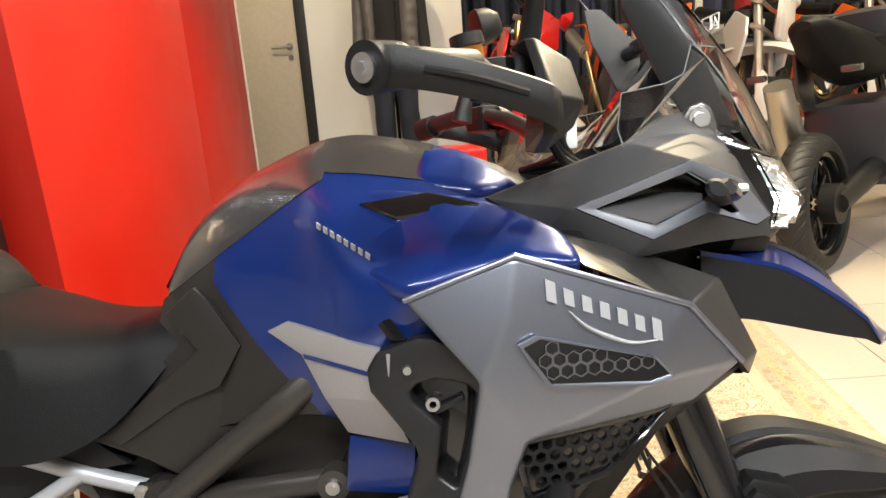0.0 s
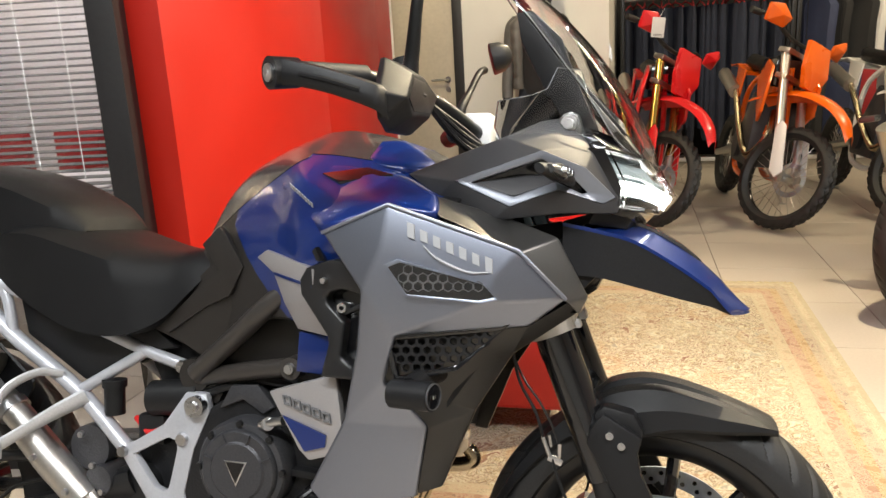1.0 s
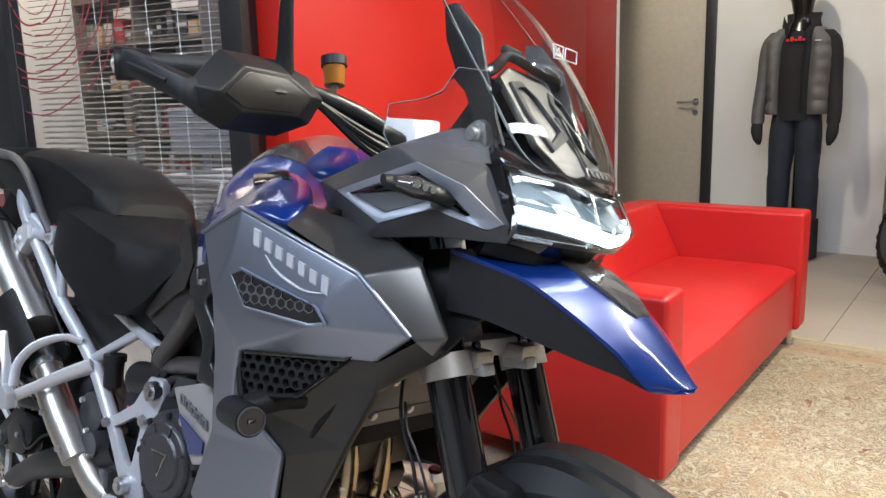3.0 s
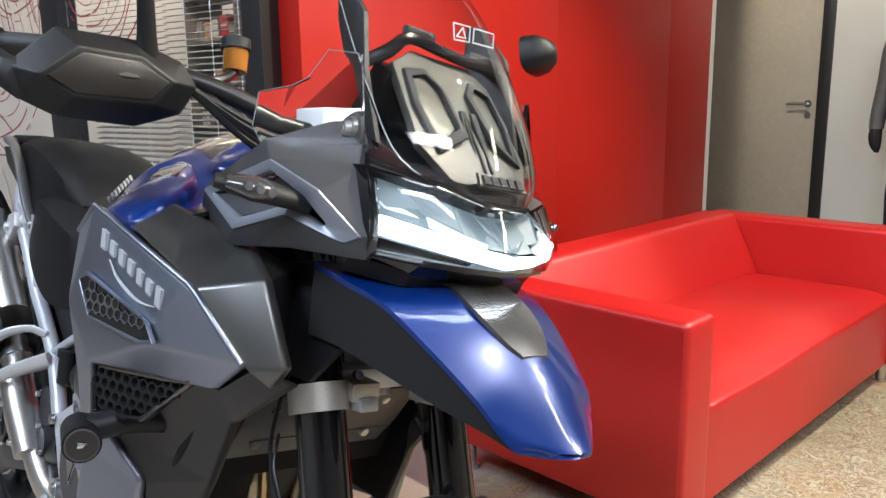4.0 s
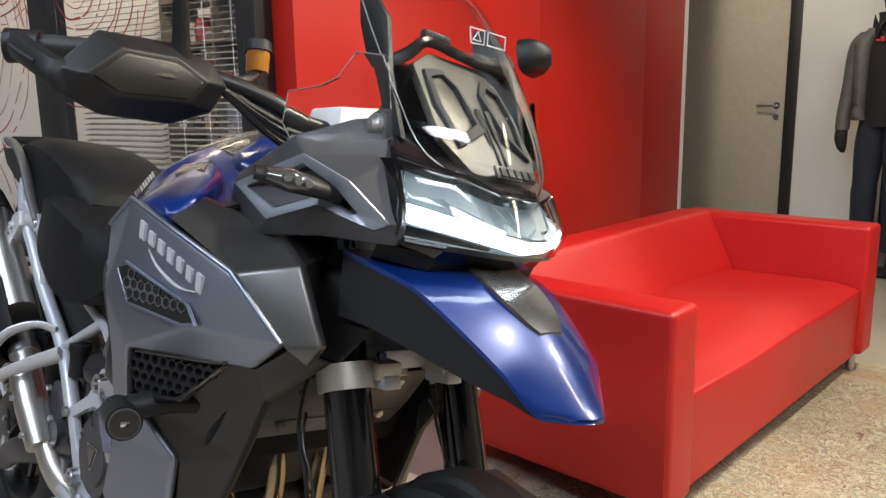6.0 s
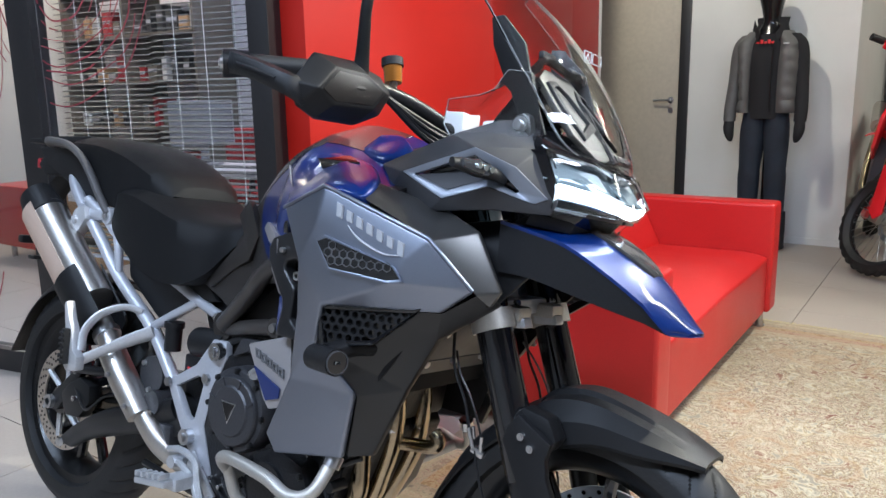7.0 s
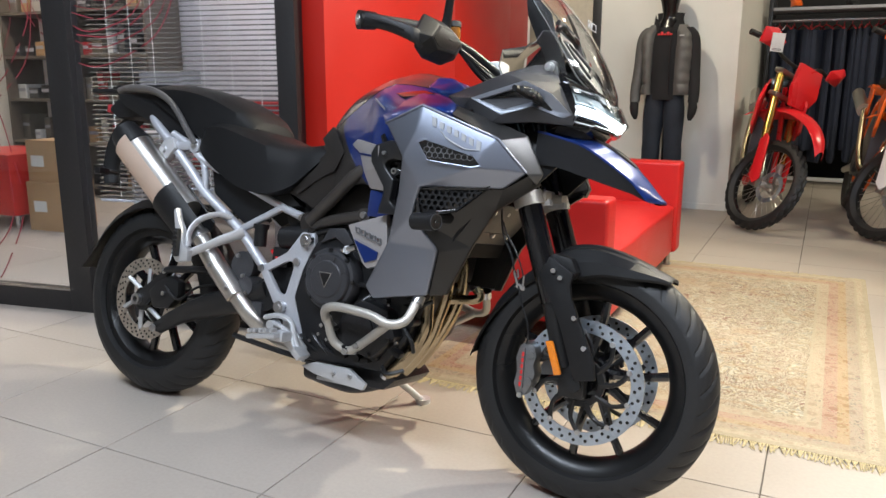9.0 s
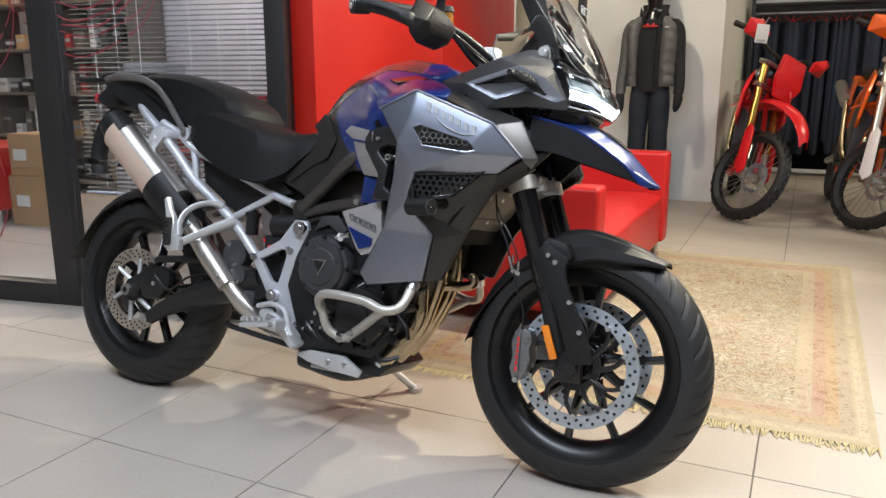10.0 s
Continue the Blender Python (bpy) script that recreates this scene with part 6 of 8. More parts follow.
def beak_rows(lo, hi, lift=0.0, thick=0.005, take=None):
    """The beak's skin: position 0 on the centre line, 1 on its shoulder, 2 at the lower edge."""
    rows = []
    for a, c in zip(bs, bc):
        if take and not take(a.x):
            continue
        half = []
        for k in range(9):
            s = lo + (hi - lo) * k / 8
            if s <= 1:
                half.append(Vector((a.x - 0.028 * s * s * max(0.0, (a.x - 0.84) / 0.066), a.y * s, c.x + (a.z - c.x) * s ** 1.6 + lift)))
            else:
                half.append(Vector((a.x - 0.028 * max(0.0, (a.x - 0.84) / 0.066), a.y + (c.y - a.y) * (s - 1), a.z + (c.z - a.z) * (s - 1) + lift)))
        rows.append(half)
    return rows


for lo, hi, name, mat, label in ((0.0, 1.0, "beak", BLUE, "gloss blue front beak"), (1.0, 2.0, "beak_side", MATT, "black beak underside")):
    out = []
    for half in beak_rows(lo, hi):
        if lo == 0:
            top = [Vector((v.x, -v.y, v.z)) for v in half[:0:-1]] + half
            out.append([*top, *[v - Vector((0, 0, 0.006)) for v in top[::-1]]])
        else:
            out.append([*half, *[v * 1 - Vector((0, 0.006, 0)) for v in half[::-1]]])
    bm = loft(out)
    if lo > 0:
        bm = joined(bm, mirrored(bm.copy()))
    p(name, bm, mat, label)
inlay = []
for a, c in zip(bs, bc):
    if 0.64 < a.x < 0.832:
        w = 0.046 * math.sqrt(max(0.0, 1 - (max(0.0, a.x - 0.75) / 0.084) ** 2)) + 0.004
        row = [Vector((a.x, y, c.x + 0.0018 - 0.018 * (y / max(a.y, 0.01)) ** 2)) for y in (-w, -w / 2, 0, w / 2, w)]
        inlay.append([*row, *[v - Vector((0, 0, 0.006)) for v in row[::-1]]])
p("beak_inlay", loft(inlay), TANK_GREY, "grey centre inlay")
both("fork_shroud", lambda: panel([(0.60, -0.13, 0.95), (0.66, -0.138, 0.86), (0.60, -0.14, 0.80), (0.52, -0.15, 0.80), (0.48, -0.15, 0.93)], [(0, 1, 2, 3, 4)], (0, 0.01, 0), 0.003), PLASTIC)

# windscreen
SCR = [(0.757, 1.045, 0.06, 0.735), (0.748, 1.08, 0.118, 0.69), (0.715, 1.15, 0.138, 0.645), (0.66, 1.235, 0.142, 0.585), (0.598, 1.308, 0.135, 0.53), (0.54, 1.362, 0.12, 0.485), (0.505, 1.392, 0.09, 0.465)]
rows = []
for q, w in zip(spline([(s[0], s[1], 0) for s in SCR], 5), spline([(s[2], s[3], 0) for s in SCR], 5)):
    row = []
    for k in range(17):
        s = -1 + k / 8
        row.append(Vector((q.x + (w.y - q.x) * abs(s) ** 2.2, w.x * s, q.y)))
    rows.append([*row, *[v - Vector((0.0035, 0, 0.001)) for v in row[::-1]]])
screen = p("windscreen", loft(rows), SCREEN, "tall clear windscreen")
screen.visible_shadow = False
p("screen_edge", tube([r[0] for r in rows] + [rows[-1][k] for k in range(1, 16)] + [r[16] for r in rows[::-1]], 0.0009, 6, 1), EDGE_GLASS, "", screen)
both("screen_strut", lambda: panel([(0.6, -0.12, 1.11), (0.655, -0.128, 1.095), (0.622, -0.134, 1.18), (0.60, -0.13, 1.25), (0.55, -0.126, 1.3), (0.522, -0.12, 1.3), (0.53, -0.118, 1.25), (0.572, -0.118, 1.165)], [(0, 1, 2, 7), (2, 3, 6, 7), (3, 4, 5, 6)], (0.0, 0.008, 0), 0.002), PLASTIC, "gloss black screen bracket")
both("screen_mount", lambda: prism([(0.575, 1.085), (0.6, 1.124), (0.614, 1.129), (0.626, 1.122), (0.632, 1.1), (0.63, 1.082)], -0.138, -0.11, 0.004), WING)
both("screen_screw", lambda: lathe([(0.003, -0.1405), (0.006, -0.1405), (0.0065, -0.1425), (0.0125, -0.1425), (0.0135, -0.138), (0.003, -0.138)], 24, (0.611, 0, 1.109)), CHROME, "bright washer and screw")
both("screen_bolt", lambda: bolt((0.611, -0.143, 1.107), 0.01), CHROME)
fl = None
for left in (False, True):
    bm = panel([(0.66, -0.15, 1.09), (0.508, -0.19, 1.08), (0.5, -0.2, 1.1), (0.506, -0.2, 1.141), (0.56, -0.188, 1.15), (0.583, -0.182, 1.16), (0.597, -0.168, 1.195), (0.632, -0.15, 1.193)], [(0, 1, 2, 3, 4, 5, 6, 7)], (0.002, 0.0025, 0), 0.0)
    fl = p("wind_deflector", mirrored(bm) if left else bm, SCREEN, "clear side wind deflector")
    fl.visible_shadow = False
    rim_bm_edge = tube([(0.508, -0.191, 1.08), (0.5, -0.201, 1.1), (0.506, -0.201, 1.141), (0.56, -0.189, 1.15), (0.583, -0.183, 1.16), (0.597, -0.169, 1.195), (0.632, -0.151, 1.193)], 0.0008, 6, 1)
    p("deflector_edge", mirrored(rim_bm_edge) if left else rim_bm_edge, EDGE_GLASS, "", fl)
carrier = p("screen_carrier", tube([(0.585, -0.118, 1.19), (0.6, -0.085, 1.213), (0.6, -0.056, 1.236), (0.605, -0.01, 1.232), (0.605, 0.04, 1.228), (0.6, 0.085, 1.232), (0.585, 0.122, 1.228)], [0.008, 0.009, 0.008, 0.0075, 0.0075, 0.012, 0.01], 8, 3), GLOSS, "black screen carrier bar")
p("carrier_knob", each(box((0.596, 0.085, 1.236), (0.014, 0.07, 0.02), 0.005), box((0.594, -0.035, 1.246), (0.012, 0.05, 0.014), 0.004)), PLASTIC, "", carrier)
p("nose_insert", panel([(0.735, -0.052, 1.05), (0.735, 0.052, 1.05), (0.69, 0.092, 1.1), (0.61, 0.085, 1.2), (0.6, 0.05, 1.222), (0.6, -0.05, 1.222), (0.61, -0.085, 1.2), (0.69, -0.092, 1.1), (0.70, 0, 1.105), (0.645, 0, 1.165)],
                       [(0, 1, 8), (1, 2, 8), (2, 3, 9, 8), (3, 4, 9), (4, 5, 9), (5, 6, 9), (6, 7, 8, 9), (7, 0, 8)], (-0.012, 0, -0.004), 0.003), INSERT, "dark panel behind the screen")
both("insert_frame", lambda: ring_plate([(0.704, -0.07, 1.095), (0.698, -0.022, 1.12), (0.638, -0.02, 1.18), (0.618, -0.04, 1.202), (0.622, -0.075, 1.195), (0.66, -0.082, 1.148)], [(0.694, -0.062, 1.108), (0.688, -0.03, 1.13), (0.642, -0.028, 1.178), (0.628, -0.044, 1.193), (0.632, -0.068, 1.186), (0.664, -0.072, 1.146)], (-0.008, 0, -0.004), 0.002), MATT)
both("insert_pad", lambda: panel([(0.688, -0.058, 1.108), (0.682, -0.032, 1.127), (0.638, -0.03, 1.172), (0.628, -0.044, 1.185), (0.63, -0.064, 1.179), (0.66, -0.068, 1.142)], [(0, 1, 2, 3, 4, 5)], (-0.006, 0, -0.003), 0.001), INSERT)
both("insert_rib", lambda: each(*[rod((0.73 - 0.012 * k, -0.006 - 0.007 * k, 1.062 + 0.01 * k), (0.665, -0.006 - 0.003 * k, 1.152), 0.0025, 6) for k in range(3)]), MATT)
p("nose_plate", panel([(0.745, -0.04, 1.062), (0.745, 0.04, 1.062), (0.735, 0.038, 1.078), (0.735, -0.038, 1.078)], [(0, 1, 2, 3)], (-0.004, 0, -0.002), 0.001), DARK, "small name plate behind the screen")
p("nose_lettering", each(*[panel([(0.7465, y, 1.0655), (0.7465, y + 0.0105, 1.0655), (0.7395, y + 0.0105, 1.0755), (0.7395, y, 1.0755)], [(0, 1, 2, 3)], (-0.002, 0, -0.001), 0.0) for y in (-0.034, -0.02, -0.006, 0.008, 0.022)]), MATT)

p("screen_sticker", joined(*[tube([Vector((0.672, y, z)) for y, z in loop], 0.0011, 5, 1) for loop in (((-0.05, 1.252), (-0.022, 1.254), (-0.02, 1.236), (-0.045, 1.233), (-0.05, 1.252)), ((-0.015, 1.254), (0.02, 1.256), (0.022, 1.239), (-0.014, 1.237), (-0.015, 1.254)), ((-0.042, 1.238), (-0.034, 1.25), (-0.027, 1.239), (-0.042, 1.238)))]), CLOTH_WHITE, "small white outlined warning label", screen)

# cockpit
p("instrument_panel", steered(panel([(0.50, -0.09, 1.085), (0.50, 0.09, 1.085), (0.585, 0.09, 1.205), (0.585, -0.09, 1.205)], [(0, 1, 2, 3)], (0.035, 0, -0.02), 0.008)), GLOSS, "dark flat instrument display")
p("handlebar", steered(tube([(0.257, -0.445, 1.158), (0.33, -0.335, 1.165), (0.40, -0.20, 1.145), (0.445, -0.09, 1.105), (0.445, 0, 1.10), (0.445, 0.09, 1.105), (0.40, 0.20, 1.145), (0.33, 0.335, 1.165), (0.257, 0.445, 1.158)], 0.0135, 14)), BLACK_METAL, "black tapered handlebar")
both("riser_clamp", lambda: box((0.447, -0.065, 1.112), (0.05, 0.05, 0.055), 0.005), WHITE_PLASTIC, "white wrapped bar clamp", True)
both("grip", lambda: tube([(0.262, -0.44, 1.158), (0.30, -0.385, 1.163), (0.335, -0.335, 1.166)], [0.0155, 0.0155, 0.0165], 16), RUBBER, "black rubber grip", True)
both("bar_end", lambda: joined(rod((0.27, -0.428, 1.158), (0.246, -0.462, 1.153), 0.021, 24, 0.0225, 0.005)), PLASTIC, "", True)
both("bar_end_screw", lambda: joined(rod((0.2465, -0.4615, 1.1535), (0.244, -0.465, 1.153), 0.0125, 16), rod((0.2445, -0.464, 1.153), (0.2425, -0.467, 1.1528), 0.0055, 6)), CHROME, "", True)


def hand_guard():
    v = [(0.391, -0.404, 1.178), (0.385, -0.31, 1.186), (0.40, -0.255, 1.17), (0.41, -0.235, 1.142), (0.40, -0.25, 1.105), (0.395, -0.304, 1.08), (0.395, -0.395, 1.076), (0.40, -0.44, 1.09), (0.40, -0.452, 1.123),
         (0.425, -0.385, 1.158), (0.42, -0.31, 1.163), (0.428, -0.27, 1.14), (0.422, -0.29, 1.108), (0.425, -0.385, 1.098), (0.43, -0.425, 1.118)]
    return panel(v, [(0, 1, 10, 9), (1, 2, 11, 10), (2, 3, 11), (3, 4, 12, 11), (4, 5, 12), (5, 6, 13, 12), (6, 7, 14, 13), (7, 8, 14), (8, 0, 9, 14), (9, 10, 11, 12, 13, 14)], (-0.01, 0.006, 0.0), 0.003, 3)


def guard_arm():
    """The flat outer arm of the guard, from the bar's end to the shield."""
    line = spline([(0.25, -0.452, 1.156), (0.276, -0.46, 1.153), (0.335, -0.463, 1.138), (0.392, -0.452, 1.118), (0.408, -0.435, 1.108)], 5)
    rows = []
    for k, q in enumerate(line):
        h = 0.021 - 0.004 * math.sin(math.pi * k / (len(line) - 1))
        rows.append([q + Vector((0, -0.009, -h * 0.6)), q + Vector((0, -0.011, 0)), q + Vector((0, -0.007, h * 0.8)), q + Vector((0, 0.006, h)), q + Vector((0, 0.012, 0.4 * h)), q + Vector((0, 0.01, -0.6 * h)), q + Vector((0, -0.002, -h))])
    return loft(rows)


both("hand_guard", hand_guard, PLASTIC, "black moulded hand guard", True)
both("guard_arm", guard_arm, PLASTIC, "", True)
both("guard_slot", lambda: tube([(0.295, -0.472, 1.148), (0.335, -0.474, 1.138), (0.378, -0.466, 1.124)], 0.0035, 6), MATT, "", True)
both("guard_facet", lambda: panel([(0.4265, -0.38, 1.152), (0.4225, -0.315, 1.156), (0.4295, -0.278, 1.138), (0.4245, -0.296, 1.113), (0.4265, -0.382, 1.104), (0.4315, -0.416, 1.118)], [(0, 1, 2, 3, 4, 5)], (-0.006, 0.002, 0.0), 0.002), DARK, "", True)
both("switch_gear", lambda: joined(box((0.365, -0.285, 1.155), (0.05, 0.06, 0.045), 0.01, pose(0, 0, 0, 0, 0, -32)), tube([(0.40, -0.27, 1.145), (0.42, -0.33, 1.135), (0.40, -0.4, 1.135)], 0.007, 8)), PLASTIC, "", True)
p("brake_reservoir", steered(rod((0.342, -0.152, 1.182), (0.336, -0.151, 1.213), 0.0165, 20, 0.018)), BROWN_FLUID, "amber brake fluid reservoir")
p("reservoir_cap", steered(rod((0.336, -0.151, 1.213), (0.333, -0.151, 1.228), 0.021, 24, 0.0205, 0.003)), PLASTIC, "ribbed black cap")
p("reservoir_arm", steered(tube([(0.385, -0.23, 1.15), (0.365, -0.18, 1.165), (0.342, -0.152, 1.184)], 0.007, 8)), BLACK_METAL)


def mirror_head(c, turn):
    rings = []
    for dx, k in ((-0.014, 0.93), (-0.012, 1.0), (0.01, 0.92), (0.028, 0.6), (0.034, 0.2)):
        rings.append([(dx, 0.085 * math.copysign(abs(math.cos(t)) ** 0.6, math.cos(t)) * k, 0.045 * math.copysign(abs(math.sin(t)) ** 0.6, math.sin(t)) * k) for t in [2 * math.pi * i / 20 for i in range(20)]])
    return moved(loft(rings), pose(*c, 0, 0, turn))


p("mirror_stem", tube([(0.385, -0.295, 1.16), (0.393, -0.30, 1.19), (0.405, -0.315, 1.255), (0.408, -0.32, 1.29), (0.39, -0.34, 1.31), (0.35, -0.37, 1.322)], [0.018, 0.012, 0.0095, 0.0095, 0.0095, 0.011], 10), PLASTIC, "black mirror stem")
p("mirror", moved(mirror_head((0, 0, 0), 0), pose(0.345, -0.402, 1.328, 0, 0, 15) @ Matrix.Diagonal((1.1, 1.12, 1.15, 1))), PLASTIC, "black rear view mirror")
p("mirror_stem", tube([(0.325, 0.24, 1.15), (0.335, 0.245, 1.195), (0.345, 0.29, 1.24), (0.355, 0.34, 1.29), (0.36, 0.38, 1.305)], [0.018, 0.012, 0.008, 0.008, 0.009], 10), PLASTIC, "black mirror stem")
p("mirror", moved(mirror_head((0, 0, 0), 0), pose(0.379, 0.437, 1.344, 0, -14, 12) @ Matrix.Diagonal((1.1, 0.52, 0.8, 1))), PLASTIC, "black rear view mirror")
cables = [tube([(0.40, -0.24, 1.14), (0.445, -0.14, 1.098 - 0.009 * i), (0.45 + 0.02 * i, 0.0, 1.075 - 0.008 * i), (0.41, 0.09, 1.06)], 0.005 + 0.0012 * (i % 2), 8) for i in range(4)]
for c in cables:
    p("control_cable", steered(c), PLASTIC)
p("chrome_cable", steered(tube([(0.39, -0.23, 1.15), (0.43, -0.17, 1.105), (0.47, -0.08, 1.06), (0.5, -0.04, 0.99)], 0.0035, 8)), BLACK_METAL)

# frame and engine
both("main_frame", lambda: joined(tube([(-0.09, -0.135, 0.66), (0.02, -0.165, 0.745), (0.11, -0.185, 0.815), (0.3, -0.1, 0.98)], [0.019, 0.019, 0.019, 0.025], 12), tube([(-0.09, -0.12, 0.648), (0.02, -0.15, 0.672), (0.138, -0.176, 0.692)], 0.017, 12)), TUBE, "dark brown-black frame tubes")
both("frame_casting", lambda: joined(rod((-0.095, -0.135, 0.655), (-0.095, -0.08, 0.655), 0.032, 20, bevel=0.005), prism([(-0.13, 0.68), (-0.06, 0.69), (-0.03, 0.64), (-0.05, 0.60), (-0.1, 0.6)], -0.125, -0.085, 0.006)), DARK)
both("pivot_bolt", lambda: bolt((0.138, -0.2, 0.692), 0.0105), CHROME)
both("pivot_boss", lambda: rod((0.138, -0.199, 0.692), (0.138, -0.165, 0.692), 0.02, 20, bevel=0.003), TUBE)
both("inner_panel", lambda: prism([(-0.05, 0.67), (0.1, 0.81), (0.16, 0.82), (0.17, 0.70), (0.1, 0.68)], -0.125, -0.09, 0.006), DARK)
p("engine_block", joined(prism([(-0.16, 0.32), (-0.12, 0.56), (-0.02, 0.62), (0.12, 0.62), (0.27, 0.60), (0.33, 0.50), (0.28, 0.36), (0.2, 0.26), (-0.05, 0.25)], -0.145, 0.145, 0.012),
                         prism([(0.08, 0.58), (0.18, 0.78), (0.36, 0.72), (0.33, 0.52)], -0.14, 0.14, 0.012)), ENGINE_DARK, "black three cylinder engine block")
p("gearbox", prism([(-0.26, 0.33), (-0.25, 0.52), (-0.1, 0.60), (-0.05, 0.3)], -0.10, 0.10, 0.012), ENGINE_DARK)
clutch = p("clutch_cover", lathe([(0.01, -0.14), (0.09, -0.14), (0.09, -0.18), (0.084, -0.188), (0.075, -0.19), (0.074, -0.196), (0.07, -0.2), (0.054, -0.2), (0.05, -0.204), (0.01, -0.204)], 48, (0.033, 0, 0.502)), ENGINE, "round grey clutch cover")
p("cover_rib", each(*[box((0.033 + 0.062 * math.cos(a), -0.2, 0.502 + 0.062 * math.sin(a)), (0.018, 0.006, 0.004), 0.001, pose(0, 0, 0, 0, -math.degrees(a), 0)) for a in (0.4, 1.2, 2.0, 2.8)]), ENGINE, "", clutch)
p("cover_mark", panel([(0.01, -0.206, 0.522), (0.056, -0.206, 0.522), (0.033, -0.206, 0.475)], [(0, 1, 2)], (0, 0.004, 0), 0.001), CHROME, "small shield shaped emblem")
p("cover_mark_inner", panel([(0.015, -0.2075, 0.519), (0.051, -0.2075, 0.519), (0.033, -0.2075, 0.482)], [(0, 1, 2)], (0, 0.003, 0), 0.0), GLOSS)
p("crank_cover", joined(prism([(0.10, 0.43), (0.16, 0.46), (0.24, 0.44), (0.27, 0.37), (0.2, 0.3), (0.11, 0.31), (0.07, 0.36)], -0.19, -0.13, 0.012), rod((0.15, -0.185, 0.375), (0.15, -0.198, 0.375), 0.05, 32, bevel=0.005)), ENGINE_DARK)
p("engine_bolt", each(*[bolt((0.033 + 0.083 * math.cos(a), -0.188, 0.502 + 0.083 * math.sin(a)), 0.007) for a in [i * 0.785 for i in range(8)]], *[bolt((x, -0.192, z), 0.007) for x, z in ((0.10, 0.42), (0.24, 0.42), (0.25, 0.36), (0.19, 0.31), (0.11, 0.32), (0.08, 0.37))]), BLACK_METAL)
p("oil_filler", joined(rod((0.08, -0.17, 0.585), (0.095, -0.2, 0.592), 0.012, 14), rod((0.075, -0.19, 0.588), (0.125, -0.2, 0.60), 0.008, 12)), CHROME, "bright oil level fitting")
p("engine_lug", prism([(-0.03, 0.60), (-0.005, 0.645), (0.05, 0.65), (0.085, 0.61), (0.06, 0.595), (0.02, 0.62)], -0.155, -0.135, 0.004), ENGINE)
p("starter_motor", joined(rod((-0.2, -0.11, 0.60), (-0.09, -0.11, 0.61), 0.035, 20, bevel=0.006), box((-0.2, -0.1, 0.54), (0.06, 0.05, 0.06), 0.008)), PLASTIC)
p("rear_reservoir", joined(rod((-0.285, -0.12, 0.565), (-0.285, -0.12, 0.62), 0.02, 16), rod((-0.285, -0.12, 0.62), (-0.285, -0.12, 0.634), 0.024, 16, bevel=0.003)), PLASTIC)
shock = p("rear_shock", rod((-0.17, -0.04, 0.66), (-0.23, -0.04, 0.42), 0.018, 16), BLACK_METAL, "black rear shock with a red spring")
p("spring", tube([(-0.175 - 0.045 * k / 72 + 0.03 * math.cos(k * 0.7854), -0.04 + 0.03 * math.sin(k * 0.7854), 0.64 - 0.18 * k / 72) for k in range(73)], 0.0065, 8, 1), RED_MARK, "red coil spring", shock)
p("red_hose", tube([(-0.25, -0.1, 0.555), (-0.2, -0.125, 0.535), (-0.15, -0.12, 0.56), (-0.12, -0.11, 0.59)], 0.006, 8), RED_MARK)
p("sump", prism([(-0.06, 0.255), (0.2, 0.27), (0.24, 0.235), (0.2, 0.2), (0.0, 0.195)], -0.11, 0.11, 0.014), ENGINE_DARK)


def wavy_wire(i):
    x = -0.12 + 0.035 * i
    return tube([(x, -0.12 - 0.005 * i, 0.34), (x + 0.03, -0.15, 0.30 + 0.01 * (i % 3)), (x + 0.08, -0.14, 0.28), (x + 0.11, -0.12, 0.31)], 0.005, 6)


for i in range(4):
    p("engine_hose", wavy_wire(i), BLACK_METAL)

for start, run in (((0.27, -0.09, 0.60), [(0.298, -0.1, 0.575), (0.308, -0.1, 0.495), (0.312, -0.1, 0.436), (0.311, -0.1, 0.391), (0.287, -0.1, 0.34), (0.214, -0.095, 0.252), (0.15, -0.07, 0.222)]),
                   ((0.28, 0.0, 0.62), [(0.318, -0.02, 0.59), (0.326, -0.02, 0.54), (0.322, -0.02, 0.48), (0.306, -0.02, 0.42), (0.282, -0.025, 0.345), (0.216, -0.035, 0.25), (0.15, -0.04, 0.215)]),
                   ((0.28, 0.09, 0.62), [(0.32, 0.07, 0.59), (0.33, 0.06, 0.52), (0.321, 0.06, 0.455), (0.289, 0.058, 0.381), (0.245, 0.055, 0.305), (0.185, 0.045, 0.232), (0.15, 0.02, 0.215)])):
    p("exhaust_header", tube([start, *run], 0.02, 16), HEADER, "heat tinted steel exhaust header")
p("header_clamp", each(*[rod((x, y, z), (x - 0.004, y, z - 0.008), 0.0215, 16) for x, y, z in ((0.2, -0.092, 0.244), (0.325, -0.02, 0.512), (0.33, 0.06, 0.508))]), CHROME)
p("collector", tube([(0.17, -0.06, 0.23), (0.05, -0.05, 0.2), (-0.1, -0.05, 0.21)], [0.036, 0.042, 0.035], 16), ENGINE_DARK)
p("sensor_pipe", tube([(0.318, -0.01, 0.473), (0.357, 0.0, 0.479), (0.4, 0.0, 0.484), (0.42, 0.0, 0.492), (0.421, 0.0, 0.505), (0.41, 0.0, 0.516)], 0.014, 14), HEADER, "bent steel balance pipe")
p("radiator", prism([(0.36, 0.60), (0.40, 0.605), (0.475, 0.82), (0.43, 0.83)], -0.165, 0.165, 0.004), MATT, "black radiator")
p("radiator_fin", each(*[box((0.386 + 0.0115 * i, 0, 0.625 + 0.029 * i), (0.012, 0.32, 0.003), 0, pose(0, 0, 0, 0, 18, 0)) for i in range(7)]), PLASTIC)
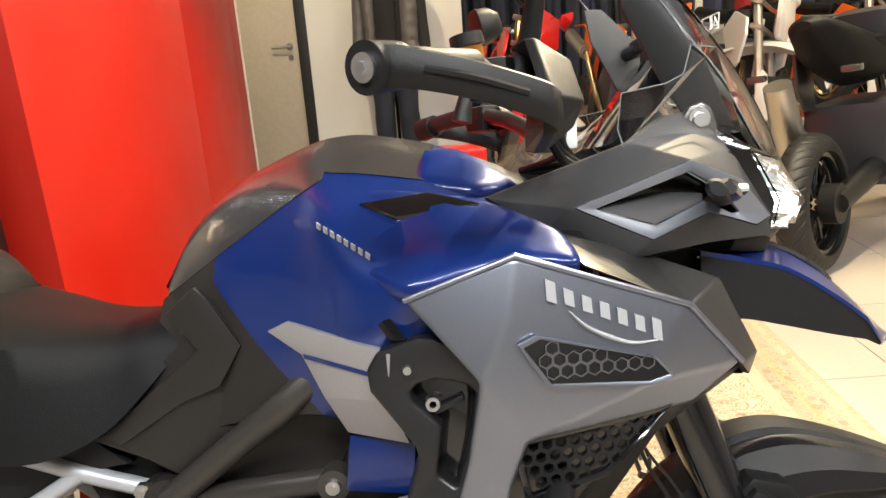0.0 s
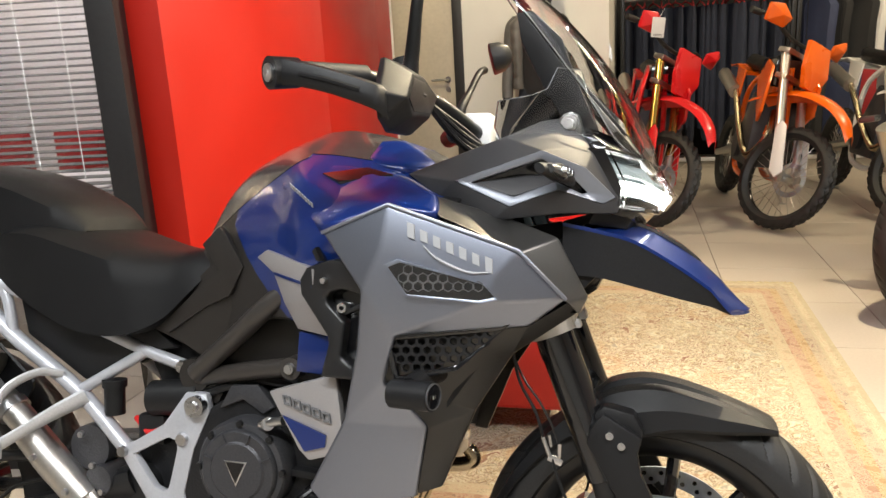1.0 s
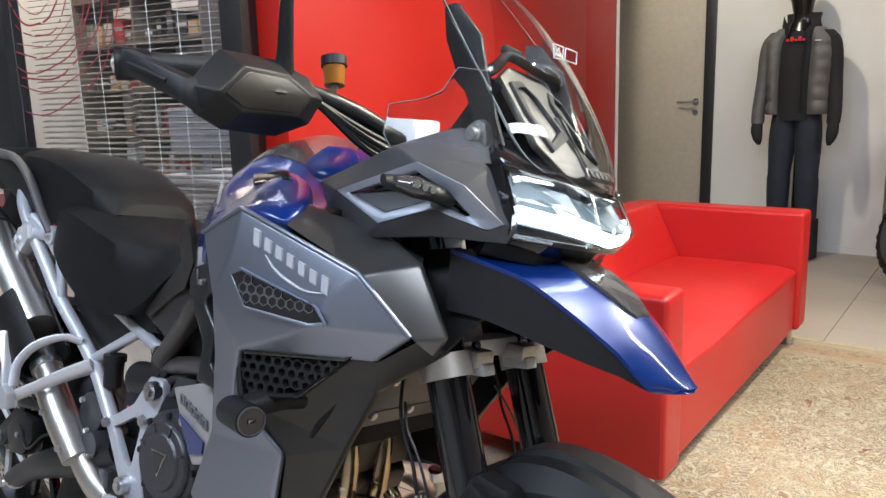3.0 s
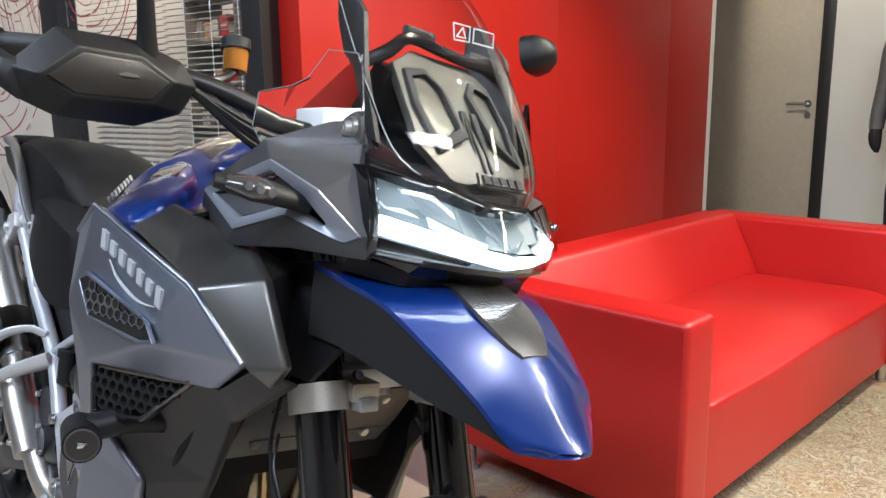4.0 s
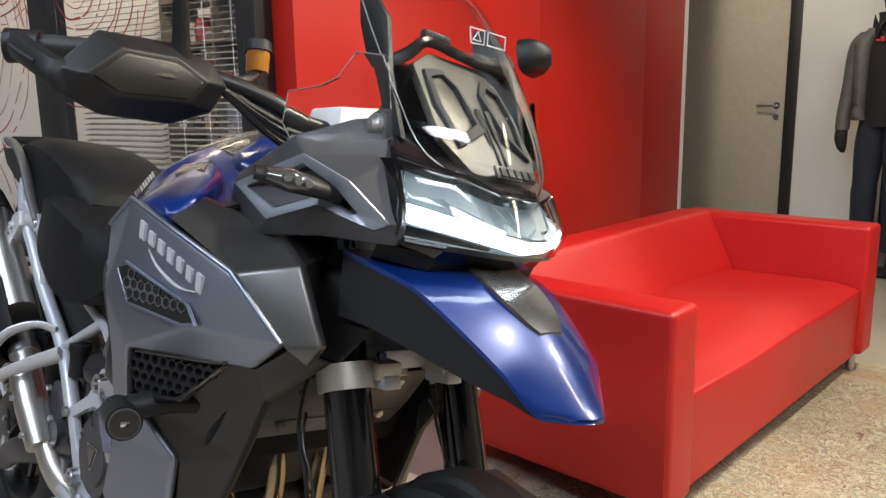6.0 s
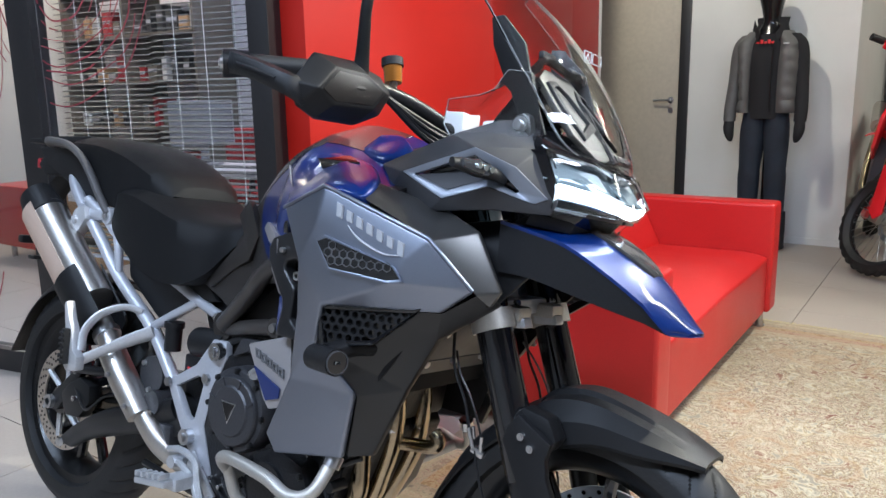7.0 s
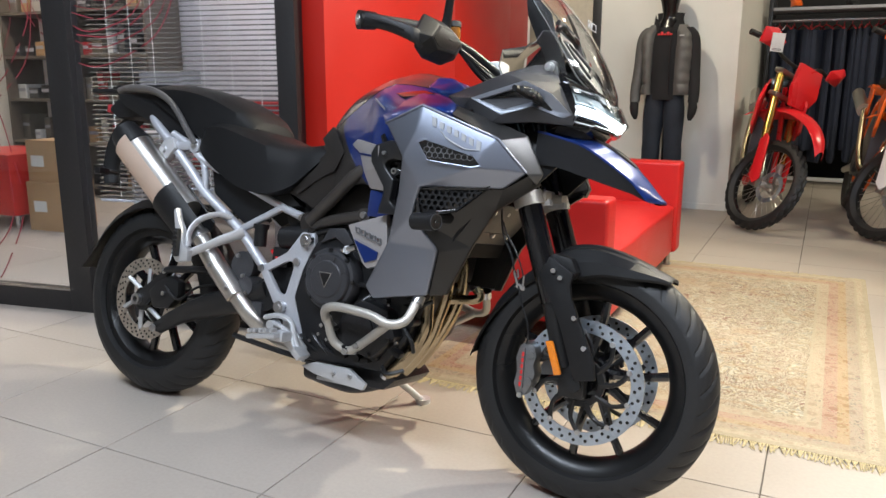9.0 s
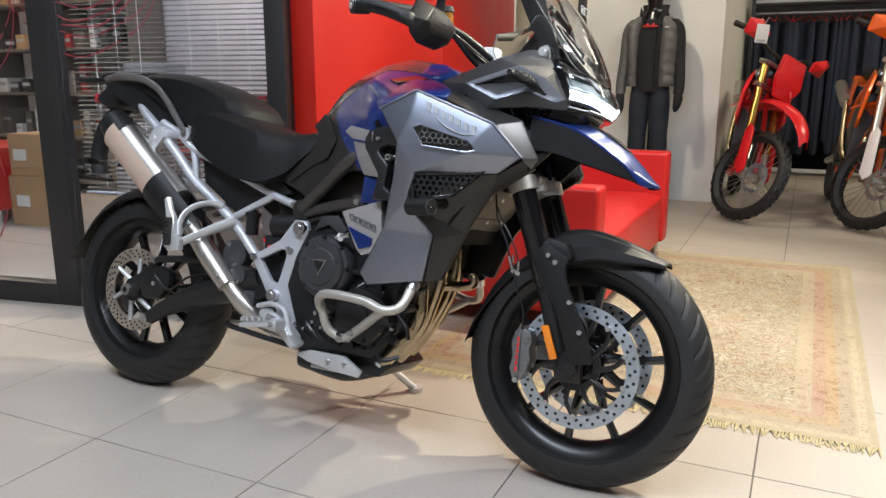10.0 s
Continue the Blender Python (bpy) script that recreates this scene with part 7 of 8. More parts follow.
p("radiator_guard", joined(panel([(0.425, -0.15, 0.645), (0.465, -0.15, 0.69), (0.51, -0.15, 0.755), (0.51, 0.13, 0.755), (0.465, 0.13, 0.69), (0.425, 0.13, 0.645)], [(0, 1, 4, 5), (1, 2, 3, 4)], (-0.006, 0, 0.003), 0.002),
                           *[rod((0.452 + i * 0.013, -0.12, 0.678 + i * 0.022), (0.452 + i * 0.013, 0.12, 0.678 + i * 0.022), 0.004, 6) for i in range(4)]), CALIPER, "slotted grey radiator guard")
p("guard_bolt", each(*[bolt((x, y, z), 0.008, (0.9, 0, -0.4)) for x, z in ((0.45, 0.672), (0.49, 0.735)) for y in (-0.11, -0.02, 0.08)]), CHROME)
both("crash_bar", lambda: joined(tube([(0.052, -0.16, 0.36), (0.055, -0.21, 0.39), (0.075, -0.245, 0.425), (0.125, -0.26, 0.438), (0.23, -0.27, 0.433), (0.295, -0.272, 0.417), (0.335, -0.255, 0.432), (0.345, -0.22, 0.485)], 0.0125, 14),
                                 tube([(0.06, -0.215, 0.40), (0.078, -0.20, 0.335), (0.118, -0.185, 0.312), (0.165, -0.20, 0.333), (0.29, -0.268, 0.415)], 0.0125, 14)), CRASH, "bead blasted steel engine crash bar")
both("crash_bar_plug", lambda: each(rod((0.345, -0.225, 0.475), (0.347, -0.215, 0.495), 0.017, 14, bevel=0.003), bolt((0.12, -0.2, 0.31), 0.011), bolt((0.165, -0.215, 0.333), 0.009)), CHROME)
p("skid_plate", joined(prism([(-0.05, 0.238), (0.0, 0.256), (0.12, 0.256), (0.178, 0.222), (0.17, 0.204), (0.085, 0.21), (0.0, 0.222)], -0.17, -0.155, 0.003), prism([(0.0, 0.215), (0.13, 0.212), (0.14, 0.204), (0.0, 0.204)], -0.155, 0.15, 0.003)), ALLOY, "bare alloy skid plate")
p("skid_bolt", each(bolt((0.07, -0.171, 0.235), 0.007), bolt((0.125, -0.171, 0.236), 0.007)), CHROME)


# foot rests
def holed_plate():
    outer = [(-0.262, 0.512), (-0.225, 0.52), (-0.155, 0.56), (-0.105, 0.625), (-0.06, 0.625), (-0.055, 0.59), (-0.09, 0.515), (-0.112, 0.43), (-0.065, 0.31), (-0.105, 0.31), (-0.175, 0.38), (-0.235, 0.47)]
    inner = [(-0.222, 0.497), (-0.205, 0.505), (-0.16, 0.528), (-0.145, 0.535), (-0.128, 0.53), (-0.126, 0.515), (-0.132, 0.49), (-0.142, 0.452), (-0.147, 0.436), (-0.158, 0.43), (-0.176, 0.436), (-0.205, 0.475)]
    return ring_plate([(x, -0.148, z) for x, z in outer], [(x, -0.148, z) for x, z in inner], (0, 0.018, 0), 0.004)


both("footrest_plate", holed_plate, FRAME, "silver triangular footrest plate")
both("plate_bolt", lambda: each(rod((-0.078, -0.165, 0.602), (-0.078, -0.14, 0.602), 0.02, 20, bevel=0.003), bolt((-0.078, -0.165, 0.602), 0.012), bolt((-0.113, -0.15, 0.535), 0.013), bolt((-0.244, -0.152, 0.502), 0.011), rod((-0.156, -0.166, 0.395), (-0.156, -0.14, 0.395), 0.018, 20, bevel=0.003), bolt((-0.156, -0.166, 0.395), 0.011)), CHROME)
both("footrest", lambda: joined(box((-0.135, -0.245, 0.318), (0.105, 0.03, 0.014), 0.004, pose(0, 0, 0, 0, -8, 0)), *[box((-0.175 + i * 0.02, -0.252, 0.329 + i * 0.0028), (0.008, 0.026, 0.012), 0.002) for i in range(5)], box((-0.1, -0.2, 0.32), (0.05, 0.07, 0.03), 0.008)), ALLOY, "serrated alloy foot rest")
p("brake_pedal", joined(tube([(-0.20, -0.165, 0.358), (-0.14, -0.178, 0.372), (-0.09, -0.18, 0.36), (-0.065, -0.185, 0.31), (-0.03, -0.19, 0.27)], 0.008, 8), tube([(-0.18, -0.17, 0.34), (-0.13, -0.185, 0.345), (-0.09, -0.185, 0.325), (-0.06, -0.19, 0.29)], 0.007, 8), box((-0.035, -0.195, 0.278), (0.035, 0.05, 0.02), 0.004, pose(0, 0, 0, 0, 40, 0)), rod((-0.16, -0.155, 0.342), (-0.16, -0.19, 0.342), 0.014, 14)), ALLOY, "forged alloy brake pedal")
both("heel_guard", lambda: prism([(-0.13, 0.37), (-0.09, 0.33), (-0.045, 0.29), (-0.05, 0.245), (-0.085, 0.255), (-0.15, 0.31)], -0.16, -0.15, 0.003), ALLOY)
both("pillion_bracket", lambda: joined(tube([(-0.395, -0.135, 0.642), (-0.425, -0.165, 0.65), (-0.452, -0.21, 0.63), (-0.462, -0.24, 0.59), (-0.452, -0.25, 0.545)], [0.012, 0.011, 0.012, 0.012, 0.012], 10, 6, 0.6), tube([(-0.335, -0.14, 0.602), (-0.375, -0.18, 0.577), (-0.41, -0.22, 0.55), (-0.445, -0.25, 0.525)], [0.02, 0.017, 0.013, 0.014], 10, 6, 0.6),
                                       prism([(-0.503, 0.652), (-0.492, 0.66), (-0.478, 0.622), (-0.463, 0.60), (-0.452, 0.55), (-0.43, 0.535), (-0.43, 0.502), (-0.474, 0.494), (-0.49, 0.51), (-0.485, 0.57)], -0.274, -0.252, 0.005)), ALLOY, "alloy pillion footrest bracket")
both("pillion_peg", lambda: joined(box((-0.469, -0.282, 0.555), (0.016, 0.016, 0.085), 0.004), *[box((-0.469, -0.291, 0.522 + i * 0.013), (0.018, 0.006, 0.006), 0.002) for i in range(6)]), RUBBER, "ribbed rubber pillion peg")
p("side_stand", joined(tube([(-0.06, 0.13, 0.26), (0.02, 0.24, 0.17), (0.092, 0.335, 0.085)], 0.012, 10), rod((0.04, 0.30, 0.14), (0.042, 0.34, 0.145), 0.006)), ALLOY, "steel side stand swung out")
stand_foot = p("stand_foot", moved(rod((0, 0, -0.008), (0, 0, 0.008), 0.026, 16, bevel=0.003), pose(0.095, 0.345, 0.082, 12)), ALLOY)
p("shift_rod", tube([(-0.36, -0.115, 0.275), (-0.2, -0.11, 0.255), (-0.05, -0.1, 0.24)], 0.009, 8), BLACK_METAL)

both("radiator_hose", lambda: tube([(0.44, -0.10, 0.80), (0.36, -0.13, 0.79), (0.28, -0.13, 0.74), (0.22, -0.11, 0.70)], 0.018, 10), PLASTIC)
p("wiring_loom", tube([(-0.16, -0.11, 0.58), (-0.06, -0.13, 0.625), (0.05, -0.14, 0.655), (0.14, -0.15, 0.64), (0.2, -0.13, 0.60)], 0.008, 8), BLACK_METAL)
p("throttle_body", joined(rod((0.03, -0.12, 0.72), (0.03, 0.12, 0.72), 0.03, 16), *[rod((0.0, y, 0.72), (0.09, y, 0.70), 0.026, 14) for y in (-0.09, 0, 0.09)]), BLACK_METAL)
for i in range(6):
    p("case_bolt", bolt((-0.1 + 0.03 * i, -0.147, 0.335 - 0.012 * (i % 3)), 0.006), CHROME)
for i in range(5):
    p("cylinder_fin", box((0.235 + 0.018 * i, -0.145, 0.56 + 0.035 * i), (0.10, 0.006, 0.006), 0.001, pose(0, 0, 0, 0, -20, 0)), BLACK_METAL)

p("gear_linkage", joined(rod((-0.30, -0.10, 0.44), (-0.30, -0.155, 0.44), 0.03, 18, bevel=0.004), rod((-0.33, -0.1, 0.50), (-0.33, -0.14, 0.50), 0.045, 20, bevel=0.006), box((-0.28, -0.12, 0.37), (0.08, 0.04, 0.05), 0.008)), ENGINE)
for x, z in ((-0.31, 0.47), (-0.29, 0.42), (-0.335, 0.53)):
    p("case_bolt", bolt((x, -0.156, z), 0.007), CHROME)

# small fittings, plugs and hose ends that crowd the engine's side
fit = random.Random(11)
for i in range(46):
    x, z = fit.uniform(-0.03, 0.34), fit.uniform(0.27, 0.58)
    if (x - 0.033) ** 2 + (z - 0.502) ** 2 < 0.0125 or (x < 0.02 and z < 0.36):
        continue
    y = -0.15 - fit.uniform(0.0, 0.02)
    kind = i % 4
    if kind == 0:
        p("engine_fitting", rod((x, y + 0.03, z), (x, y - 0.012, z), fit.uniform(0.008, 0.016), 10, bevel=0.002), BLACK_METAL)
    elif kind == 1:
        p("engine_clip", box((x, y, z), (fit.uniform(0.02, 0.05), 0.03, fit.uniform(0.012, 0.03)), 0.003, pose(0, 0, 0, 0, fit.uniform(-50, 50), 0)), PLASTIC)
    elif kind == 2:
        p("engine_screw", bolt((x, y - 0.006, z), fit.uniform(0.005, 0.008)), CHROME)
    else:
        a = fit.uniform(0, 6)
        p("engine_hose", tube([(x, y, z), (x + 0.03 * math.cos(a), y - 0.015, z + 0.03 * math.sin(a)), (x + 0.07 * math.cos(a + 0.5), y, z + 0.07 * math.sin(a + 0.5))], 0.006, 8, 4), BLACK_METAL)


# ---- the other motorcycles ----
def knobby(R, w, rim, c):
    """An off-road tyre with blocks standing proud of the carcass."""
    n, m = 120, 16
    prof = [(R - w + w * math.cos(-1.6 + 3.2 * j / m), w * math.sin(-1.6 + 3.2 * j / m)) for j in range(m + 1)] + [(rim, w * 0.5), (rim, -w * 0.5)]

    def wobble(i, j):
        if j > m or abs(j - m / 2) > m * 0.42:
            return 0.012
        return 0.0 if ((i + (2 if (j // 3) % 2 else 0)) % 4 < 2 and j % 3 != 2) else 0.013
    return lathe(prof, n, c, wobble)


def wire_wheel(name, parent, c, R, w, m=None, mat=None):
    """A spoked wheel: rim with tyre, spokes, hub and disc."""
    def put(bm):
        return moved(bm, m) if m is not None else bm
    rim = R - w * 1.75
    wh = part(name, put(lathe([(rim + 0.012, -0.022), (rim, -0.018), (rim - 0.012, 0), (rim, 0.018), (rim + 0.012, 0.022), (rim + 0.002, 0.0)], 72, c)), mat or GLOSS, parent)
    part("tyre", put(knobby(R, w, rim + 0.002, c)), RUBBER, wh, "knobbly off-road tyre")
    wires = []
    for i in range(32):
        a = 2 * math.pi * i / 32
        b = a + (0.5 if i % 2 else -0.5)
        y = 0.03 if i % 4 < 2 else -0.03
        wires.append(rod((c[0] + 0.035 * math.cos(b), y, c[2] + 0.035 * math.sin(b)), (c[0] + (rim - 0.004) * math.cos(a), 0, c[2] + (rim - 0.004) * math.sin(a)), 0.0022, 5))
    part("spokes", put(joined(*wires)), STEEL, wh, "thin steel spokes", kind="stuff")
    part("hub", put(joined(rod((c[0], -0.06, c[2]), (c[0], 0.06, c[2]), 0.03, 18), rod((c[0], -0.085, c[2]), (c[0], 0.085, c[2]), 0.011, 10))), STEEL, wh)
    part("brake_disc", put(lathe([(0.085, 0.05), (0.118, 0.05), (0.118, 0.054), (0.085, 0.054)], 40, c)), DISC, wh)
    return wh


def dirt_bike(m, steer, body, fork, guard, plate, label):
    """An enduro bike; its origin lies under the front wheel, x ahead."""
    b = thing("dirt_bike", m, label=label, category="motorcycle", group="off-road motorcycles")
    at, axis = Vector((-0.26, 0, 0.86)), Vector((-0.42, 0, 0.907))
    turn = Matrix.Translation(at) @ Matrix.Rotation(radians(steer), 4, axis) @ Matrix.Translation(-at)

    tall = [Matrix.Translation((0, 0, 0.345)) @ Matrix.Diagonal((k, 1.1, 1.22, 1)) @ Matrix.Translation((0, 0, -0.345)) for k in (1.0, 1.18)]

    def put(name, bm, mat, text="", front=False):
        if name != "side_stand":
            bm = moved(bm, tall[front])
        return part(name, moved(bm, turn) if front else bm, mat, b, text)

    def twin(name, make, mat, text="", front=False):
        for left in (False, True):
            bm = make()
            put(name, mirrored(bm) if left else bm, mat, text, front)
    wire_wheel("front_wheel", b, (0, 0, 0.352), 0.352, 0.044, turn)
    wire_wheel("rear_wheel", b, (-1.47, 0, 0.335), 0.335, 0.058)
    twin("fork_tube", lambda: rod((-0.065, -0.1, 0.5), (-0.285, -0.1, 0.98), 0.026, 16), fork, "upside down fork tube", True)
    twin("fork_leg", lambda: joined(rod((0.0, -0.095, 0.35), (-0.10, -0.1, 0.58), 0.021, 14), box((0.005, -0.09, 0.35), (0.06, 0.04, 0.07), 0.01)), STEEL, "", True)
    twin("fork_guard", lambda: panel([(0.05, -0.125, 0.37), (0.02, -0.13, 0.33), (-0.03, -0.13, 0.36), (-0.11, -0.13, 0.58), (-0.09, -0.13, 0.63), (-0.055, -0.125, 0.61)], [(0, 1, 2, 3, 4, 5)], (0, 0.012, 0), 0.004), guard, "plastic fork guard", True)
    put("triple_clamp", joined(box((-0.235, 0, 0.86), (0.08, 0.26, 0.03), 0.008), box((-0.29, 0, 1.0), (0.08, 0.26, 0.03), 0.008)), STEEL, "", True)
    pts = spline([(0.265, 0.645, 0.03), (0.2, 0.725, 0.058), (0.08, 0.79, 0.068), (-0.10, 0.815, 0.07), (-0.28, 0.78, 0.075), (-0.42, 0.72, 0.07)], 4)
    rows = []
    for q in pts:
        row = [Vector((q.x, s * q.z, q.y - 0.03 * abs(s) ** 3 + 0.012 * (1 - abs(s)))) for s in (-1, -0.75, -0.4, 0, 0.4, 0.75, 1)]
        rows.append([*row, *[v - Vector((0, 0, 0.006)) for v in row[::-1]]])
    put("front_mudguard", loft(rows), body, "long pointed mudguard", True)
    put("number_plate", panel([(-0.16, -0.10, 1.08), (-0.16, 0.10, 1.08), (-0.11, 0.12, 0.93), (-0.10, 0.07, 0.83), (-0.10, -0.07, 0.83), (-0.11, -0.12, 0.93)], [(0, 1, 2, 5), (2, 3, 4, 5)], (-0.03, 0, -0.005), 0.008), plate, "plain front plate", True)
    put("handlebar", tube([(-0.40, -0.39, 1.12), (-0.36, -0.25, 1.13), (-0.31, -0.1, 1.07), (-0.31, 0.1, 1.07), (-0.36, 0.25, 1.13), (-0.40, 0.39, 1.12)], 0.012, 10), BLACK_METAL, "", True)
    twin("hand_guard", lambda: panel([(-0.28, -0.40, 1.17), (-0.25, -0.33, 1.19), (-0.24, -0.23, 1.14), (-0.26, -0.25, 1.08), (-0.29, -0.38, 1.08), (-0.23, -0.32, 1.13)], [(0, 1, 5), (1, 2, 5), (2, 3, 5), (3, 4, 5), (4, 0, 5)], (-0.02, 0, 0), 0.005), body, "coloured hand guard", True)
    twin("grip", lambda: rod((-0.385, -0.33, 1.125), (-0.402, -0.40, 1.12), 0.018, 10), RUBBER, "", True)
    twin("radiator_shroud", lambda: panel([(-0.26, -0.13, 0.93), (-0.17, -0.16, 0.84), (-0.20, -0.165, 0.68), (-0.32, -0.15, 0.62), (-0.60, -0.12, 0.86), (-0.5, -0.1, 0.97)], [(0, 1, 2, 3), (0, 3, 4, 5)], (0, 0.02, 0), 0.005), body, "angular radiator shroud")
    put("fuel_tank", box((-0.48, 0, 0.9), (0.36, 0.2, 0.16), 0.04), GLOSS)
    put("seat", loft([[(x, w * math.cos(t) if abs(math.cos(t)) > 0.01 else 0, z + 0.045 * math.sin(t)) for t in [2 * math.pi * i / 14 for i in range(14)]] for x, z, w in ((-0.52, 0.965, 0.05), (-0.65, 0.94, 0.075), (-0.95, 0.94, 0.085), (-1.2, 0.955, 0.075), (-1.32, 0.965, 0.04))]), SEAT, "slim black seat")
    put("rear_mudguard", panel([(-1.1, -0.09, 0.88), (-1.45, -0.08, 0.94), (-1.78, -0.06, 0.93), (-1.78, 0.06, 0.93), (-1.45, 0.08, 0.94), (-1.1, 0.09, 0.88)], [(0, 1, 4, 5), (1, 2, 3, 4)], (0, 0, -0.012), 0.004), body)
    twin("side_plate", lambda: panel([(-0.98, -0.12, 0.9), (-1.32, -0.1, 0.92), (-1.25, -0.11, 0.75), (-1.05, -0.12, 0.68)], [(0, 1, 2, 3)], (0, 0.012, 0), 0.004), plate)
    put("engine", joined(prism([(-0.45, 0.35), (-0.85, 0.35), (-0.9, 0.5), (-0.75, 0.6), (-0.6, 0.78), (-0.45, 0.74)], -0.13, 0.13, 0.02), rod((-0.7, -0.16, 0.46), (-0.7, -0.12, 0.46), 0.08, 24, bevel=0.01)), ENGINE, "grey single cylinder engine")
    put("frame", joined(tube([(-0.30, 0, 0.93), (-0.36, 0.05, 0.6), (-0.45, 0.08, 0.32), (-0.85, 0.09, 0.3), (-0.95, 0.09, 0.5), (-0.9, 0.08, 0.8), (-0.4, 0.04, 0.95)], 0.018, 8), tube([(-0.36, -0.05, 0.6), (-0.45, -0.08, 0.32), (-0.85, -0.09, 0.3), (-0.95, -0.09, 0.5), (-0.9, -0.08, 0.8), (-0.4, -0.04, 0.95)], 0.018, 8)), body)
    twin("swingarm", lambda: tube([(-0.92, -0.09, 0.42), (-1.47, -0.1, 0.335)], [0.03, 0.022], 8, 1), STEEL)
    put("exhaust_pipe", tube([(-0.42, -0.02, 0.68), (-0.32, -0.06, 0.55), (-0.4, -0.13, 0.42), (-0.6, -0.15, 0.5), (-0.9, -0.14, 0.66), (-1.1, -0.13, 0.76)], 0.022, 10), HEADER)
    put("silencer", tube([(-1.1, -0.135, 0.76), (-1.55, -0.14, 0.86)], 0.045, 14, 1), STEEL)
    put("side_stand", joined(rod((-0.83, 0.13, 0.32), (-0.86, 0.30, 0.055), 0.011, 8), box((-0.86, 0.305, 0.055), (0.07, 0.04, 0.012), 0.003)), STEEL)
    put("brake_cable", tube([(-0.33, 0.2, 1.1), (-0.2, 0.16, 0.95), (-0.1, 0.14, 0.65), (-0.02, 0.1, 0.42)], 0.005, 6), BLACK_METAL, "", True)
    return b


LEAN = pose(0, 0, 0, -9)
dirt_bike(pose(0.53, 5.10, 0, 0, 0, -84) @ LEAN, 42, DIRT_RED, GOLD, DIRT_RED, DIRT_RED, "red off-road motorcycle with gold forks on its side stand")
dirt_bike(pose(1.35, 5.06, 0, 0, 0, -84) @ LEAN, 38, DIRT_ORANGE, STEEL, DIRT_WHITE, DIRT_ORANGE, "orange off-road motorcycle with white fork guards on its side stand")
dirt_bike(pose(2.22, 5.25, 0, 0, 0, -84) @ LEAN, 38, DIRT_WHITE, STEEL, DIRT_WHITE, DIRT_WHITE, "white and orange off-road motorcycle on its side stand")
dirt_bike(pose(3.05, 5.35, 0, 0, 0, -84) @ LEAN, 38, DIRT_ORANGE, STEEL, DIRT_WHITE, DIRT_ORANGE, "orange off-road motorcycle with white fork guards on its side stand")
tag = thing("price_tag", pose(0.60, 5.14, 1.36, 0, 6, 20), label="white price tag hanging from the handlebar", category="tag")
part("card", box((0, 0, 0), (0.09, 0.003, 0.13), 0.001), CLOTH_WHITE, tag)
part("string", rod((0, 0, 0.06), (0.03, 0.0, 0.12), 0.0015, 5), CLOTH_WHITE, tag)
part("print_bar", joined(*[box((0, -0.002, -0.045 - 0.009 * i), (0.06, 0.001, 0.004)) for i in range(2)]), MARKS_DARK, tag)


